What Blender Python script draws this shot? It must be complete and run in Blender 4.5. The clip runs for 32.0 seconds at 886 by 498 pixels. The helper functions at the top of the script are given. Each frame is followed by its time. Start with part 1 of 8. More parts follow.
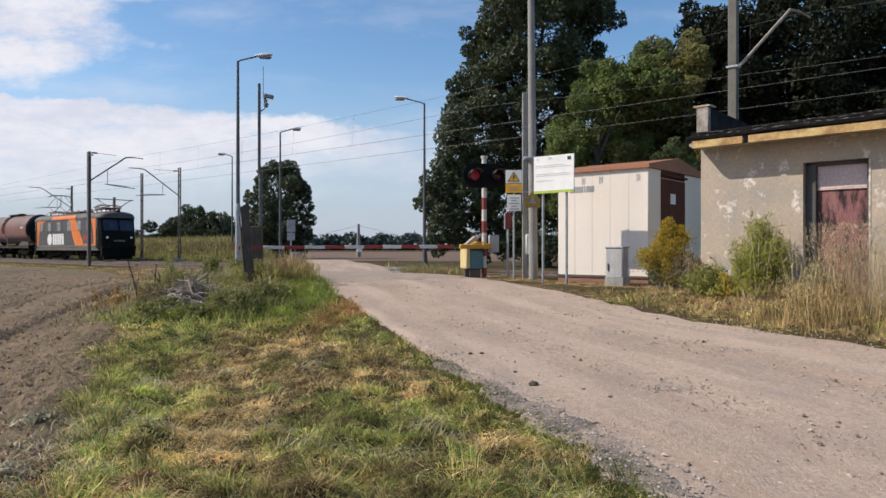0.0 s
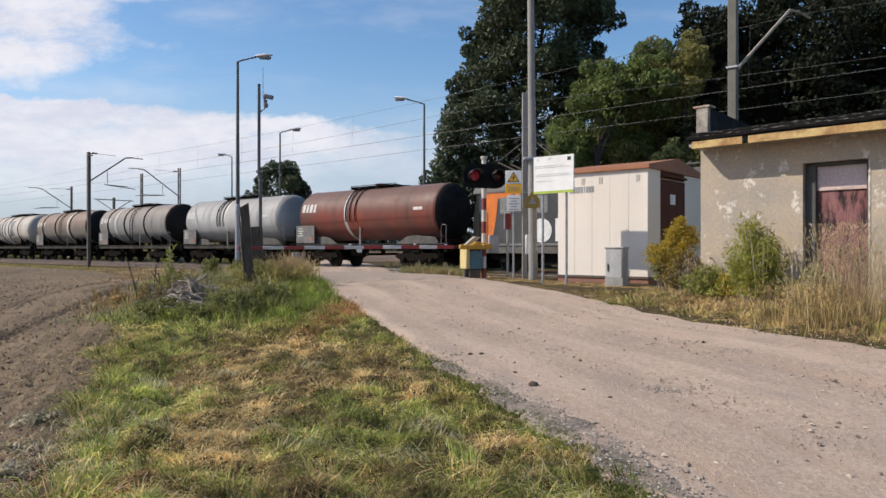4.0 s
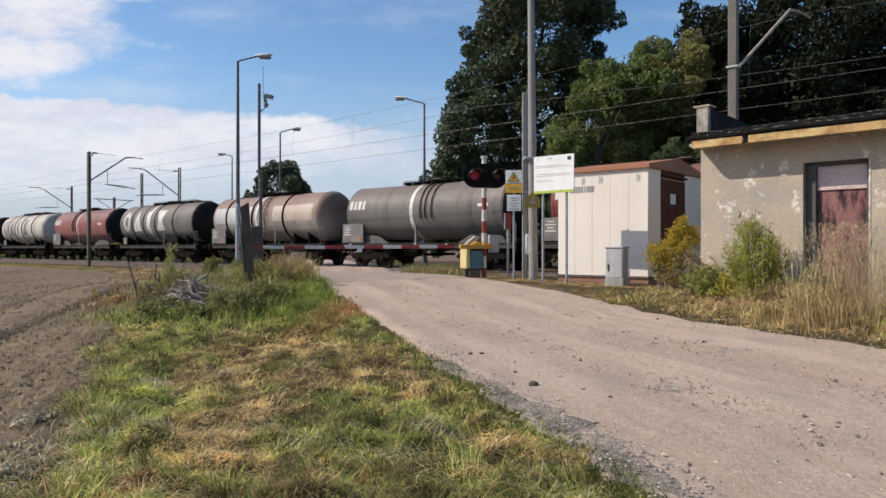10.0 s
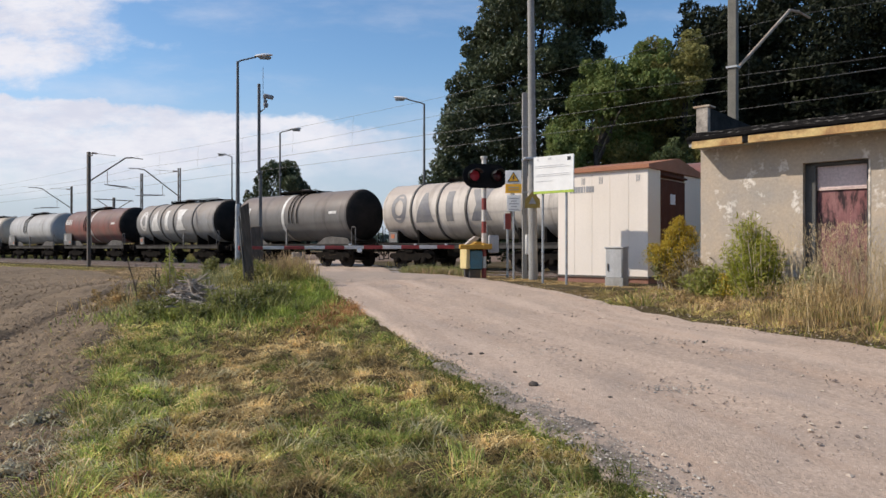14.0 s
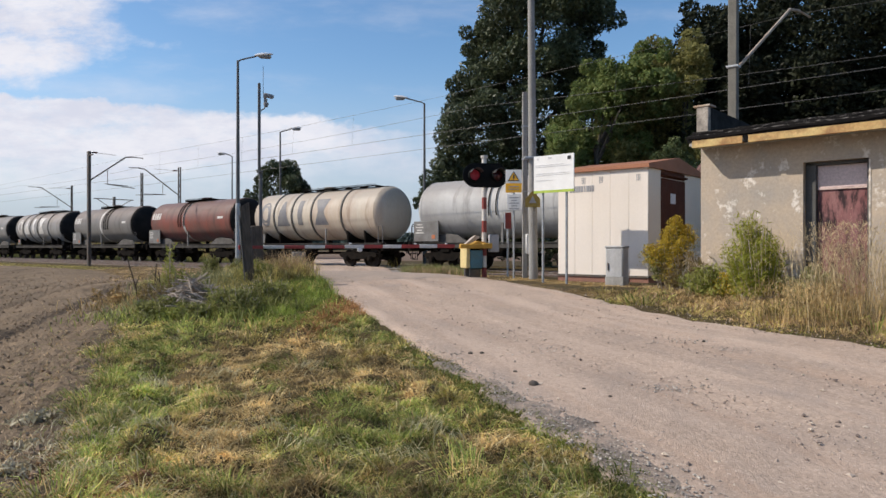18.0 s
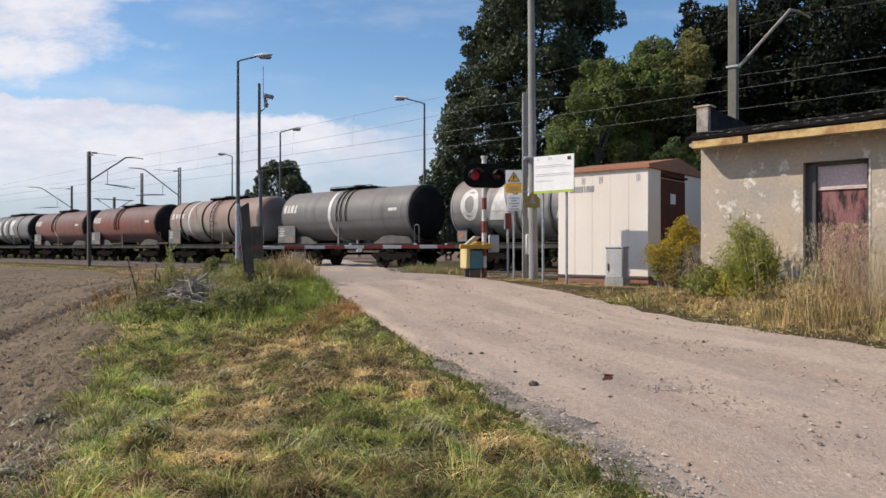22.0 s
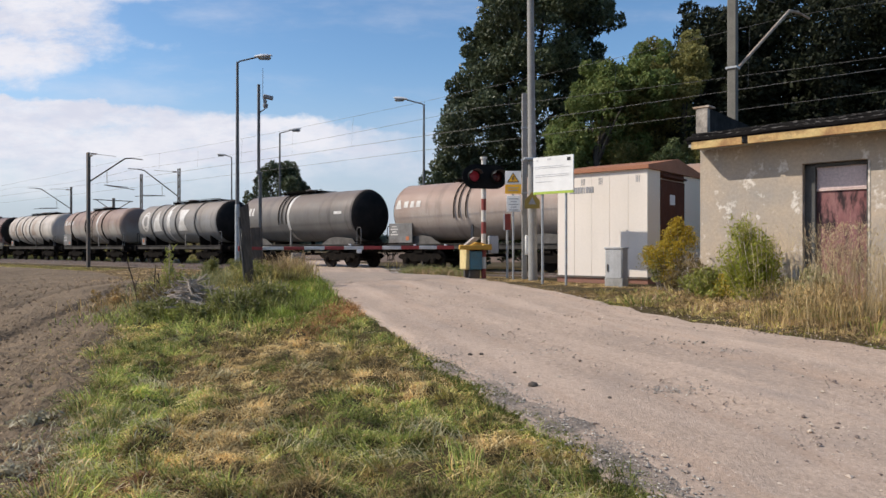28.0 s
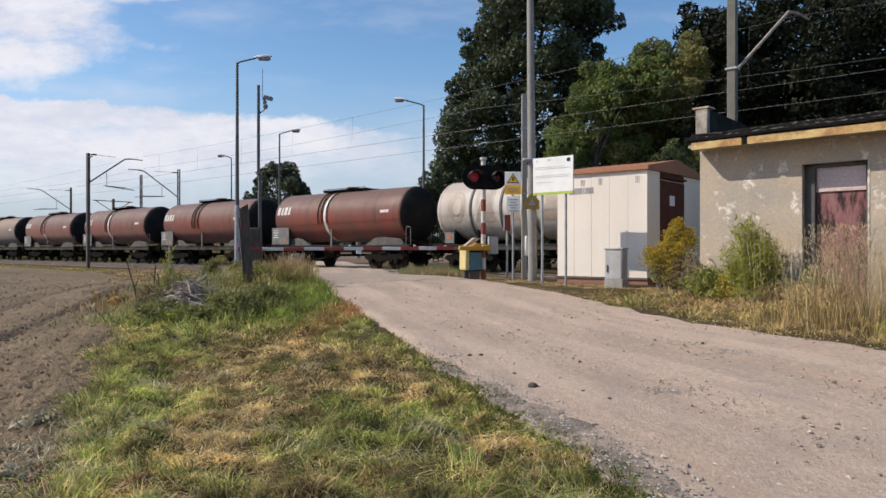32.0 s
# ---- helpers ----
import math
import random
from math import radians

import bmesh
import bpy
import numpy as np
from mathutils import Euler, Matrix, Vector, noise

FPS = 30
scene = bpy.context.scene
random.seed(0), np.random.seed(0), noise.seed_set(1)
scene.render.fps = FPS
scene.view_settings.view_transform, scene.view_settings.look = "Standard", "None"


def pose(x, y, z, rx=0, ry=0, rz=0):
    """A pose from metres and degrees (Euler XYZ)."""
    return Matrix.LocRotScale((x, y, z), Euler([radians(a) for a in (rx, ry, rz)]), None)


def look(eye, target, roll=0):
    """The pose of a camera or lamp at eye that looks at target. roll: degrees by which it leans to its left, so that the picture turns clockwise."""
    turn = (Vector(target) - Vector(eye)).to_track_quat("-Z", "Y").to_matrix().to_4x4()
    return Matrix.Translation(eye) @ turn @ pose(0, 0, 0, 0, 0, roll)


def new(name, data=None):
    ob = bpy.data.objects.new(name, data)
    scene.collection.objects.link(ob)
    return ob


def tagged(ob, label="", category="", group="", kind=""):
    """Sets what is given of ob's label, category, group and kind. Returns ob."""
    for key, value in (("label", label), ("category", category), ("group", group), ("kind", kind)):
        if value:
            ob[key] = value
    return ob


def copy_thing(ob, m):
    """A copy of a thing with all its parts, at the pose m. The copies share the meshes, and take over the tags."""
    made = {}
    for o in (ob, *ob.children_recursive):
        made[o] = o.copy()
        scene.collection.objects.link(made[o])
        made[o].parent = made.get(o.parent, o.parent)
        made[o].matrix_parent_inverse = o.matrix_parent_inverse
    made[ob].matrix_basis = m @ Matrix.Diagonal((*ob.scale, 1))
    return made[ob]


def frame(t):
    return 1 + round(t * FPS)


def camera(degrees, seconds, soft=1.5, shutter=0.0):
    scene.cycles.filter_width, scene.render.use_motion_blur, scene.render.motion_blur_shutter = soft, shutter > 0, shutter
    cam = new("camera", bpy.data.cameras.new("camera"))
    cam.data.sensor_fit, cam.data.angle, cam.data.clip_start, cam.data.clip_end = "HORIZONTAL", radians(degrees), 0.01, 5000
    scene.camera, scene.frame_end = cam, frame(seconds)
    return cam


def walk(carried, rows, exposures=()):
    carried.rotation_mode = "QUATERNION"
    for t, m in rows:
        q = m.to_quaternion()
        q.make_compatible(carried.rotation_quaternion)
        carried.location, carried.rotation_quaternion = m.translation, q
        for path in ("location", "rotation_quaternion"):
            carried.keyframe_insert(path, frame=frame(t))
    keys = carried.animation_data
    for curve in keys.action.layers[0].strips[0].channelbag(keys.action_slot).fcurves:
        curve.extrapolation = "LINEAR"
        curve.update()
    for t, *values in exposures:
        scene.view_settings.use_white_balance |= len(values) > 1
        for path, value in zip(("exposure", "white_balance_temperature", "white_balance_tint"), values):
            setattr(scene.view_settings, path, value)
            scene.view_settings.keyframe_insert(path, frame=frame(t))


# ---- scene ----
# A level crossing beside a double-track line. The camera stands on the verge.
EYE_Z = 1.45
TRACK = 49.53                      # degrees between the view and the line, to the far end of it
CA, SA = math.sin(radians(TRACK)), -math.cos(radians(TRACK))
RAIL_Z = 0.433                     # top of rail
V_FAR, V_NEAR = 25.94, 21.94       # distances of the two tracks from the camera

cam = camera(64.37, 32.0, soft=1.5)
walk(cam, [(t, pose(0, 0, EYE_Z, 90 - 0.085 + dp, 0, dy)) for t, dp, dy in (
    (0, 0, 0), (2, 0.0, 0), (6.5, 0.08, -0.04), (9, 0, 0), (13, 0.04, -0.02), (16.5, -0.03, 0), (19.5, -0.03, 0),
    (22, 0, 0), (25.5, 0.12, -0.05), (28, 0.07, -0.04), (30, 0.07, -0.04), (32, 0.13, -0.06))], exposures=((0, 0.03, 6800, 12), (32, 0.03, 6800, 12)))

# ---- light ----
SUN_UP, SUN_DIR = radians(40), Vector((-1.0, -0.02, 0)).normalized()   # the sun stands far over to the side of the field
sun_vec = SUN_DIR * math.cos(SUN_UP) + Vector((0, 0, math.sin(SUN_UP)))
sun = new("sun", bpy.data.lights.new("sun", "SUN"))
sun.data.energy, sun.data.angle, sun.data.color = 4.5, radians(0.53), (1.0, 0.94, 0.84)
sun.matrix_world = look((0, 0, 60), Vector((0, 0, 60)) - sun_vec)

world = bpy.data.worlds.new("sky")
scene.world = world
world.use_nodes = True
WN, WL = world.node_tree.nodes, world.node_tree.links
WN.clear()


def wnode(kind, **inputs):
    n = WN.new(kind)
    for k, v in inputs.items():
        n.inputs[k.replace("_", " ")].default_value = v
    return n


sky = WN.new("ShaderNodeTexSky")
sky.sky_type, sky.sun_disc, sky.sun_elevation = "NISHITA", False, SUN_UP
sky.sun_rotation = math.atan2(SUN_DIR.x, SUN_DIR.y)
sky.air_density, sky.dust_density, sky.ozone_density = 1.0, 0.6, 2.0
coord = WN.new("ShaderNodeTexCoord")
sep = WN.new("ShaderNodeSeparateXYZ")
WL.new(coord.outputs["Generated"], sep.inputs[0])


def wmath(op, a, b=None, clamp=False):
    n = WN.new("ShaderNodeMath")
    n.operation, n.use_clamp = op, clamp
    for i, s in enumerate((a, b)):
        if s is None:
            continue
        if isinstance(s, (int, float)):
            n.inputs[i].default_value = s
        else:
            WL.new(s, n.inputs[i])
    return n.outputs[0]


def wramp(s, a, b):
    n = WN.new("ShaderNodeMapRange")
    n.interpolation_type = "SMOOTHSTEP"
    WL.new(s, n.inputs[0])
    n.inputs[1].default_value, n.inputs[2].default_value = a, b
    return n.outputs[0]


# a bank of cumulus low over the fields, one large cloud and thin veils above it; laid out on a plane before the eye
depth_w = wmath("ADD", wmath("ABSOLUTE", sep.outputs[1]), 0.06)
plane = WN.new("ShaderNodeCombineXYZ")
WL.new(wmath("DIVIDE", sep.outputs[0], depth_w), plane.inputs[0])
WL.new(wmath("DIVIDE", sep.outputs[2], depth_w), plane.inputs[1])
across_w, rise_w = wmath("DIVIDE", sep.outputs[0], depth_w), wmath("DIVIDE", sep.outputs[2], depth_w)


def wnoise(scale, detail, rough, stretch, shift=(0, 0, 0)):
    m = WN.new("ShaderNodeMapping")
    m.inputs["Scale"].default_value, m.inputs["Location"].default_value = stretch, shift
    WL.new(plane.outputs[0], m.inputs["Vector"])
    n = wnode("ShaderNodeTexNoise", Scale=scale, Detail=detail, Roughness=rough)
    WL.new(m.outputs[0], n.inputs["Vector"])
    return n.outputs["Fac"]


def wsum(*parts):
    s = parts[0]
    for q in parts[1:]:
        s = wmath("ADD", s, q)
    return s


lumps = wmath("SUBTRACT", wnoise(9.0, 9, 0.62, (1, 1.6, 1), (2, 1, 0)), 0.5)
rough_w = wmath("SUBTRACT", wnoise(4.0, 8, 0.6, (1, 2.2, 1), (5, 3, 0)), 0.5)
top_edge = wsum(rise_w, wmath("MULTIPLY", lumps, 0.07), wmath("MULTIPLY", across_w, 0.078))
bank = wmath("MULTIPLY", wramp(top_edge, 0.161, 0.150), wramp(wsum(rise_w, wmath("MULTIPLY", rough_w, 0.16)), 0.05, 0.135))
bank = wmath("MULTIPLY", bank, wramp(wsum(across_w, wmath("MULTIPLY", lumps, 0.6)), 0.12, -0.22))
bank = wmath("MULTIPLY", bank, wramp(wnoise(11.0, 10, 0.66, (1, 2.6, 1), (4, 9, 0)), 0.10, 0.55))
dx_w, dy_w = wmath("MULTIPLY", wmath("ADD", across_w, 0.63), 4.5), wmath("MULTIPLY", wmath("SUBTRACT", rise_w, 0.29), 12.5)
big_d = wsum(wmath("MULTIPLY", dx_w, dx_w), wmath("MULTIPLY", dy_w, dy_w), wmath("MULTIPLY", rough_w, 3.6), wmath("MULTIPLY", lumps, 2.6))
big = wmath("MULTIPLY", wramp(big_d, 1.25, 0.1), wramp(wnoise(8.0, 10, 0.66, (1, 2.4, 1), (1, 4, 0)), 0.22, 0.55))
ex_w, ey_w = wmath("MULTIPLY", wmath("ADD", across_w, 0.40), 9.0), wmath("MULTIPLY", wmath("SUBTRACT", rise_w, 0.362), 26.0)
small = wramp(wsum(wmath("MULTIPLY", ex_w, ex_w), wmath("MULTIPLY", ey_w, ey_w), wmath("MULTIPLY", lumps, 2.0)), 1.1, 0.3)
veil = wmath("MULTIPLY", wramp(wnoise(3.0, 7, 0.62, (1, 3.4, 1), (7, 2, 0)), 0.46, 0.78), 0.34)
haze = wmath("MULTIPLY", wramp(rise_w, 0.26, 0.0), 0.88)
cloud = wmath("MAXIMUM", wmath("MAXIMUM", wmath("MULTIPLY", bank, 0.95), wmath("MULTIPLY", big, 0.97)), wmath("MAXIMUM", veil, wmath("MULTIPLY", small, 0.9)), True)
mix = WN.new("ShaderNodeMix")
mix.data_type = "RGBA"
WL.new(cloud, mix.inputs["Factor"])
vivid = wnode("ShaderNodeHueSaturation", Saturation=1.22, Value=1.52)
WL.new(sky.outputs[0], vivid.inputs["Color"])
low = WN.new("ShaderNodeMix")
low.data_type = "RGBA"
WL.new(haze, low.inputs["Factor"])
WL.new(vivid.outputs[0], low.inputs["A"])
low.inputs["B"].default_value = (4.25, 5.2, 6.75, 1)
WL.new(low.outputs["Result"], mix.inputs["A"])
shade_w = WN.new("ShaderNodeMix")
shade_w.data_type = "RGBA"
WL.new(wramp(wnoise(7.0, 8, 0.65, (1, 2.6, 1), (3, 6, 0)), 0.34, 0.62), shade_w.inputs["Factor"])
shade_w.inputs["A"].default_value, shade_w.inputs["B"].default_value = (6.7, 7.1, 8.4, 1), (8.3, 8.55, 9.4, 1)
WL.new(shade_w.outputs["Result"], mix.inputs["B"])
back = wnode("ShaderNodeBackground", Strength=0.1)
WL.new(mix.outputs["Result"], back.inputs["Color"])
out = WN.new("ShaderNodeOutputWorld")
WL.new(back.outputs[0], out.inputs["Surface"])

# ---- materials ----


def mat(name, color, rough=0.7, metal=0.0, second=None, scale=4.0, amount=0.5, bump=0.0, bscale=None, stretch=(1, 1, 1),
        fine=0.25, spread=0.0, grime=None, gscale=1.3, gamount=0.5, streak=False, island=False, coords="Object", lean=0.5, spec=0.4, gedge=(0.42, 0.72)):
    """Paint or stuff: two tones in clouds, fine grain, an optional coat of grime in streaks, and a little relief."""
    m = bpy.data.materials.new(name)
    m.use_nodes = True
    nt = m.node_tree
    N, L = nt.nodes, nt.links
    p = N["Principled BSDF"]
    p.inputs["Roughness"].default_value, p.inputs["Metallic"].default_value, p.inputs["Specular IOR Level"].default_value = rough, metal, spec
    tc = N.new("ShaderNodeTexCoord")
    mp = N.new("ShaderNodeMapping")
    mp.inputs["Scale"].default_value = stretch
    L.new(tc.outputs[coords], mp.inputs["Vector"])

    def nz(s, detail=6, r=0.6, vec=mp.outputs[0]):
        n = N.new("ShaderNodeTexNoise")
        n.inputs["Scale"].default_value, n.inputs["Detail"].default_value, n.inputs["Roughness"].default_value = s, detail, r
        L.new(vec, n.inputs["Vector"])
        return n.outputs["Fac"]

    def rng(s, a, b, c=0.0, d=1.0):
        n = N.new("ShaderNodeMapRange")
        L.new(s, n.inputs[0])
        for i, val in enumerate((a, b, c, d)):
            n.inputs[i + 1].default_value = val
        return n.outputs[0]

    def blend(fac, a, b, how="MIX"):
        n = N.new("ShaderNodeMix")
        n.data_type, n.blend_type = "RGBA", how
        if isinstance(fac, float):
            n.inputs["Factor"].default_value = fac
        else:
            L.new(fac, n.inputs["Factor"])
        for sock, val in (("A", a), ("B", b)):
            if isinstance(val, tuple):
                n.inputs[sock].default_value = (*val[:3], 1)
            else:
                L.new(val, n.inputs[sock])
        return n.outputs["Result"]

    second = second or tuple(c * 0.72 for c in color)
    big = rng(nz(scale), lean - 0.16, lean + 0.16, 0.0, amount * 2 if amount < 0.5 else 1.0)
    col = blend(big, color, second)
    grain = rng(nz(scale * 9 + 11, 4, 0.7), 0.25, 0.75, 1 - fine, 1 + fine)
    g3 = N.new("ShaderNodeCombineColor")
    for i in range(3):
        L.new(grain, g3.inputs[i])
    col = blend(1.0, col, g3.outputs[0], "MULTIPLY")
    if grime:
        vec = mp.outputs[0]
        if streak:
            m2 = N.new("ShaderNodeMapping")
            m2.inputs["Scale"].default_value = (1, 1, 0.12)
            L.new(tc.outputs[coords], m2.inputs["Vector"])
            vec = m2.outputs[0]
        col = blend(rng(nz(gscale, 8, 0.68, vec), gedge[0], gedge[1], 0.0, gamount), col, grime)
    if spread:
        if island:
            r = N.new("ShaderNodeNewGeometry").outputs["Random Per Island"]
        else:
            r = N.new("ShaderNodeObjectInfo").outputs["Random"]
        hsv = N.new("ShaderNodeHueSaturation")
        L.new(rng(r, 0, 1, 1 - spread, 1 + spread), hsv.inputs["Value"])
        L.new(rng(r, 0, 1, 0.5 - spread * 0.03, 0.5 + spread * 0.03), hsv.inputs["Hue"])
        L.new(col, hsv.inputs["Color"])
        col = hsv.outputs[0]
    L.new(col, p.inputs["Base Color"])
    L.new(rng(nz(scale * 3), 0.3, 0.7, max(0.02, rough - 0.1), min(1, rough + 0.1)), p.inputs["Roughness"])
    if bump:
        b = N.new("ShaderNodeBump")
        b.inputs["Strength"].default_value, b.inputs["Distance"].default_value = 0.8, bump
        L.new(nz(bscale or scale * 6, 8, 0.65), b.inputs["Height"])
        L.new(b.outputs[0], p.inputs["Normal"])
    return m


def glow(name, color, strength):
    m = bpy.data.materials.new(name)
    m.use_nodes = True
    p = m.node_tree.nodes["Principled BSDF"]
    p.inputs["Base Color"].default_value = (*color, 1)
    p.inputs["Emission Color"].default_value, p.inputs["Emission Strength"].default_value = (*color, 1), strength
    return m


def leafy(name, color, second, through_light=0.35, rough=0.55, clump=0.0, gloss=0.18):
    """Leaves and blades: a tone for each piece, some light let through."""
    m = bpy.data.materials.new(name)
    m.use_nodes = True
    N, L = m.node_tree.nodes, m.node_tree.links
    p = N["Principled BSDF"]
    p.inputs["Roughness"].default_value, p.inputs["Specular IOR Level"].default_value = rough, gloss
    r = N.new("ShaderNodeNewGeometry").outputs["Random Per Island"]
    ramp = N.new("ShaderNodeMix")
    ramp.data_type = "RGBA"
    L.new(r, ramp.inputs["Factor"])
    ramp.inputs["A"].default_value, ramp.inputs["B"].default_value = (*color, 1), (*second, 1)
    tc = N.new("ShaderNodeTexCoord")
    n = N.new("ShaderNodeTexNoise")
    n.inputs["Scale"].default_value = 0.55
    L.new(tc.outputs["Object"], n.inputs["Vector"])
    hsv = N.new("ShaderNodeHueSaturation")
    mr = N.new("ShaderNodeMapRange")
    mr.inputs[1].default_value, mr.inputs[2].default_value, mr.inputs[3].default_value, mr.inputs[4].default_value = 0.3, 0.7, 0.65, 1.35
    L.new(n.outputs["Fac"], mr.inputs[0])
    if clump:                                             # tussocks of one tone, a hand or two across
        n2 = N.new("ShaderNodeTexNoise")
        n2.inputs["Scale"].default_value, n2.inputs["Detail"].default_value = 3.6, 3
        L.new(tc.outputs["Object"], n2.inputs["Vector"])
        m2 = N.new("ShaderNodeMapRange")
        m2.inputs[1].default_value, m2.inputs[2].default_value, m2.inputs[3].default_value, m2.inputs[4].default_value = 0.36, 0.64, 1 - clump, 1 + clump
        L.new(n2.outputs["Fac"], m2.inputs[0])
        mm = N.new("ShaderNodeMath")
        mm.operation = "MULTIPLY"
        L.new(mr.outputs[0], mm.inputs[0])
        L.new(m2.outputs[0], mm.inputs[1])
        L.new(mm.outputs[0], hsv.inputs["Value"])
    else:
        L.new(mr.outputs[0], hsv.inputs["Value"])
    L.new(ramp.outputs["Result"], hsv.inputs["Color"])
    L.new(hsv.outputs[0], p.inputs["Base Color"])
    t = N.new("ShaderNodeBsdfTranslucent")
    L.new(hsv.outputs[0], t.inputs["Color"])
    mx = N.new("ShaderNodeMixShader")
    mx.inputs[0].default_value = through_light
    L.new(p.outputs[0], mx.inputs[1])
    L.new(t.outputs[0], mx.inputs[2])
    L.new(mx.outputs[0], N["Material Output"].inputs["Surface"])
    return m


M = {
    "soil": mat("soil", (0.225, 0.165, 0.108), 0.95, spec=.1, second=(0.138, 0.103, 0.069), scale=0.8, bump=0.07, bscale=7, fine=0.35, stretch=(1.5, .45, 1)),
    "meadow": mat("meadow_ground", (0.105, 0.072, 0.034), 0.95, second=(0.05, 0.042, 0.02), spec=.1, scale=0.6, bump=0.04, bscale=14, fine=0.4),
    "road": mat("dirt_road", (0.425, 0.323, 0.25), 0.95, spec=.12, second=(0.355, 0.272, 0.212), scale=.8, bump=0.014, bscale=34, fine=0.28,
                grime=(0.30, 0.245, 0.205), gscale=1.5, gamount=0.65, gedge=(.50, .72), stretch=(1.2, .75, 1)),
    "ballast": mat("ballast", (0.155, 0.135, 0.118), 0.95, second=(0.09, 0.08, 0.072), scale=3, bump=0.05, bscale=20, fine=0.4),
    "concrete": mat("concrete", (0.42, 0.41, 0.38), 0.9, second=(0.30, 0.29, 0.27), scale=2.2, bump=0.006, bscale=30,
                    grime=(0.16, 0.15, 0.13), gscale=1.6, gamount=0.5, streak=True),
    "rail": mat("rail_steel", (0.17, 0.11, 0.08), 0.6, 0.5, second=(0.26, 0.22, 0.2), scale=5),
    "steel_dark": mat("dark_steel", (0.10, 0.10, 0.10), 0.55, 0.6, second=(0.16, 0.12, 0.09), scale=4),
    "galvanised": mat("galvanised_steel", (0.42, 0.44, 0.45), 0.5, 0.6, second=(0.3, 0.31, 0.32), scale=6),
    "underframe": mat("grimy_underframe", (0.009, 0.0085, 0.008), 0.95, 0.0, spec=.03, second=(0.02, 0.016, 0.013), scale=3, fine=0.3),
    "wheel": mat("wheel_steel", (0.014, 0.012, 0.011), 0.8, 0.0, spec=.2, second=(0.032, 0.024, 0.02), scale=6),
    "white": mat("white_paint", (0.80, 0.80, 0.78), 0.5, second=(0.66, 0.65, 0.62), scale=3, grime=(0.4, 0.36, 0.3), gscale=2, gamount=0.3),
    "red": mat("red_paint", (0.45, 0.04, 0.035), 0.45, second=(0.33, 0.04, 0.035), scale=4),
    "orange": mat("orange_paint", (0.78, 0.21, 0.035), 0.5, second=(0.62, 0.17, 0.045), scale=2, spec=.25, grime=(0.3, 0.13, 0.06), gscale=1.2, gamount=0.25),
    "loco_grey": mat("dark_grey_paint", (0.058, 0.058, 0.061), 0.45, second=(0.045, 0.043, 0.042), scale=2, grime=(0.10, 0.088, 0.075), gscale=1.0, gamount=0.5, streak=True),
    "loco_black": mat("black_paint", (0.007, 0.0085, 0.008), 0.6, spec=.1, second=(0.011, 0.012, 0.011), scale=3),
    "loco_roof": mat("dusty_roof_paint", (0.115, 0.11, 0.105), 0.7, second=(0.075, 0.072, 0.068), scale=1.5, grime=(0.1, 0.09, 0.08), gscale=1.2, gamount=0.6),
}



def road_wear(m, tracks, speck):
    """Wheel tracks drawn out along the road, and grit of dark and pale stones trodden in."""
    N, L = m.node_tree.nodes, m.node_tree.links
    p = N["Principled BSDF"]
    col = p.inputs["Base Color"].links[0].from_socket
    tc = N.new("ShaderNodeTexCoord")

    def layer(src, scale, stretch, detail, lo, hi, tone, amount):
        mp = N.new("ShaderNodeMapping")
        mp.inputs["Scale"].default_value = stretch
        L.new(tc.outputs[src], mp.inputs["Vector"])
        nz = N.new("ShaderNodeTexNoise")
        nz.inputs["Scale"].default_value, nz.inputs["Detail"].default_value, nz.inputs["Roughness"].default_value = scale, detail, .6
        L.new(mp.outputs[0], nz.inputs["Vector"])
        mr = N.new("ShaderNodeMapRange")
        for i, v in enumerate((lo, hi, 0.0, amount)):
            mr.inputs[i + 1].default_value = v
        L.new(nz.outputs["Fac"], mr.inputs[0])
        mx = N.new("ShaderNodeMix")
        mx.data_type = "RGBA"
        L.new(mr.outputs[0], mx.inputs["Factor"])
        L.new(col, mx.inputs["A"])
        mx.inputs["B"].default_value = (*tone, 1)
        return mx.outputs["Result"]

    if tracks:
        col = layer("UV", 1.0, (1.5, .10, 1), 5, .48, .64, (0.52, 0.40, 0.315), .6)
        col = layer("UV", 1.0, (2.6, .16, 1), 6, .53, .66, (0.40, 0.275, 0.195), .38)
        col = layer("UV", 1.0, (1.2, .35, 1), 7, .56, .66, (0.275, 0.23, 0.20), .5)
    col = layer("Object", 26.0, (1, 1, 1), 4, .58, .70, (0.19, 0.15, 0.125), speck)
    col = layer("Object", 48.0, (1, 1, 1), 3, .60, .68, (0.62, 0.52, 0.44), speck)
    col = layer("Object", 75.0, (1, 1, 1), 2, .61, .68, (0.13, 0.105, 0.09), speck)
    L.new(col, p.inputs["Base Color"])


road_wear(M["road"], True, .55)

# ---- mesh helpers ----


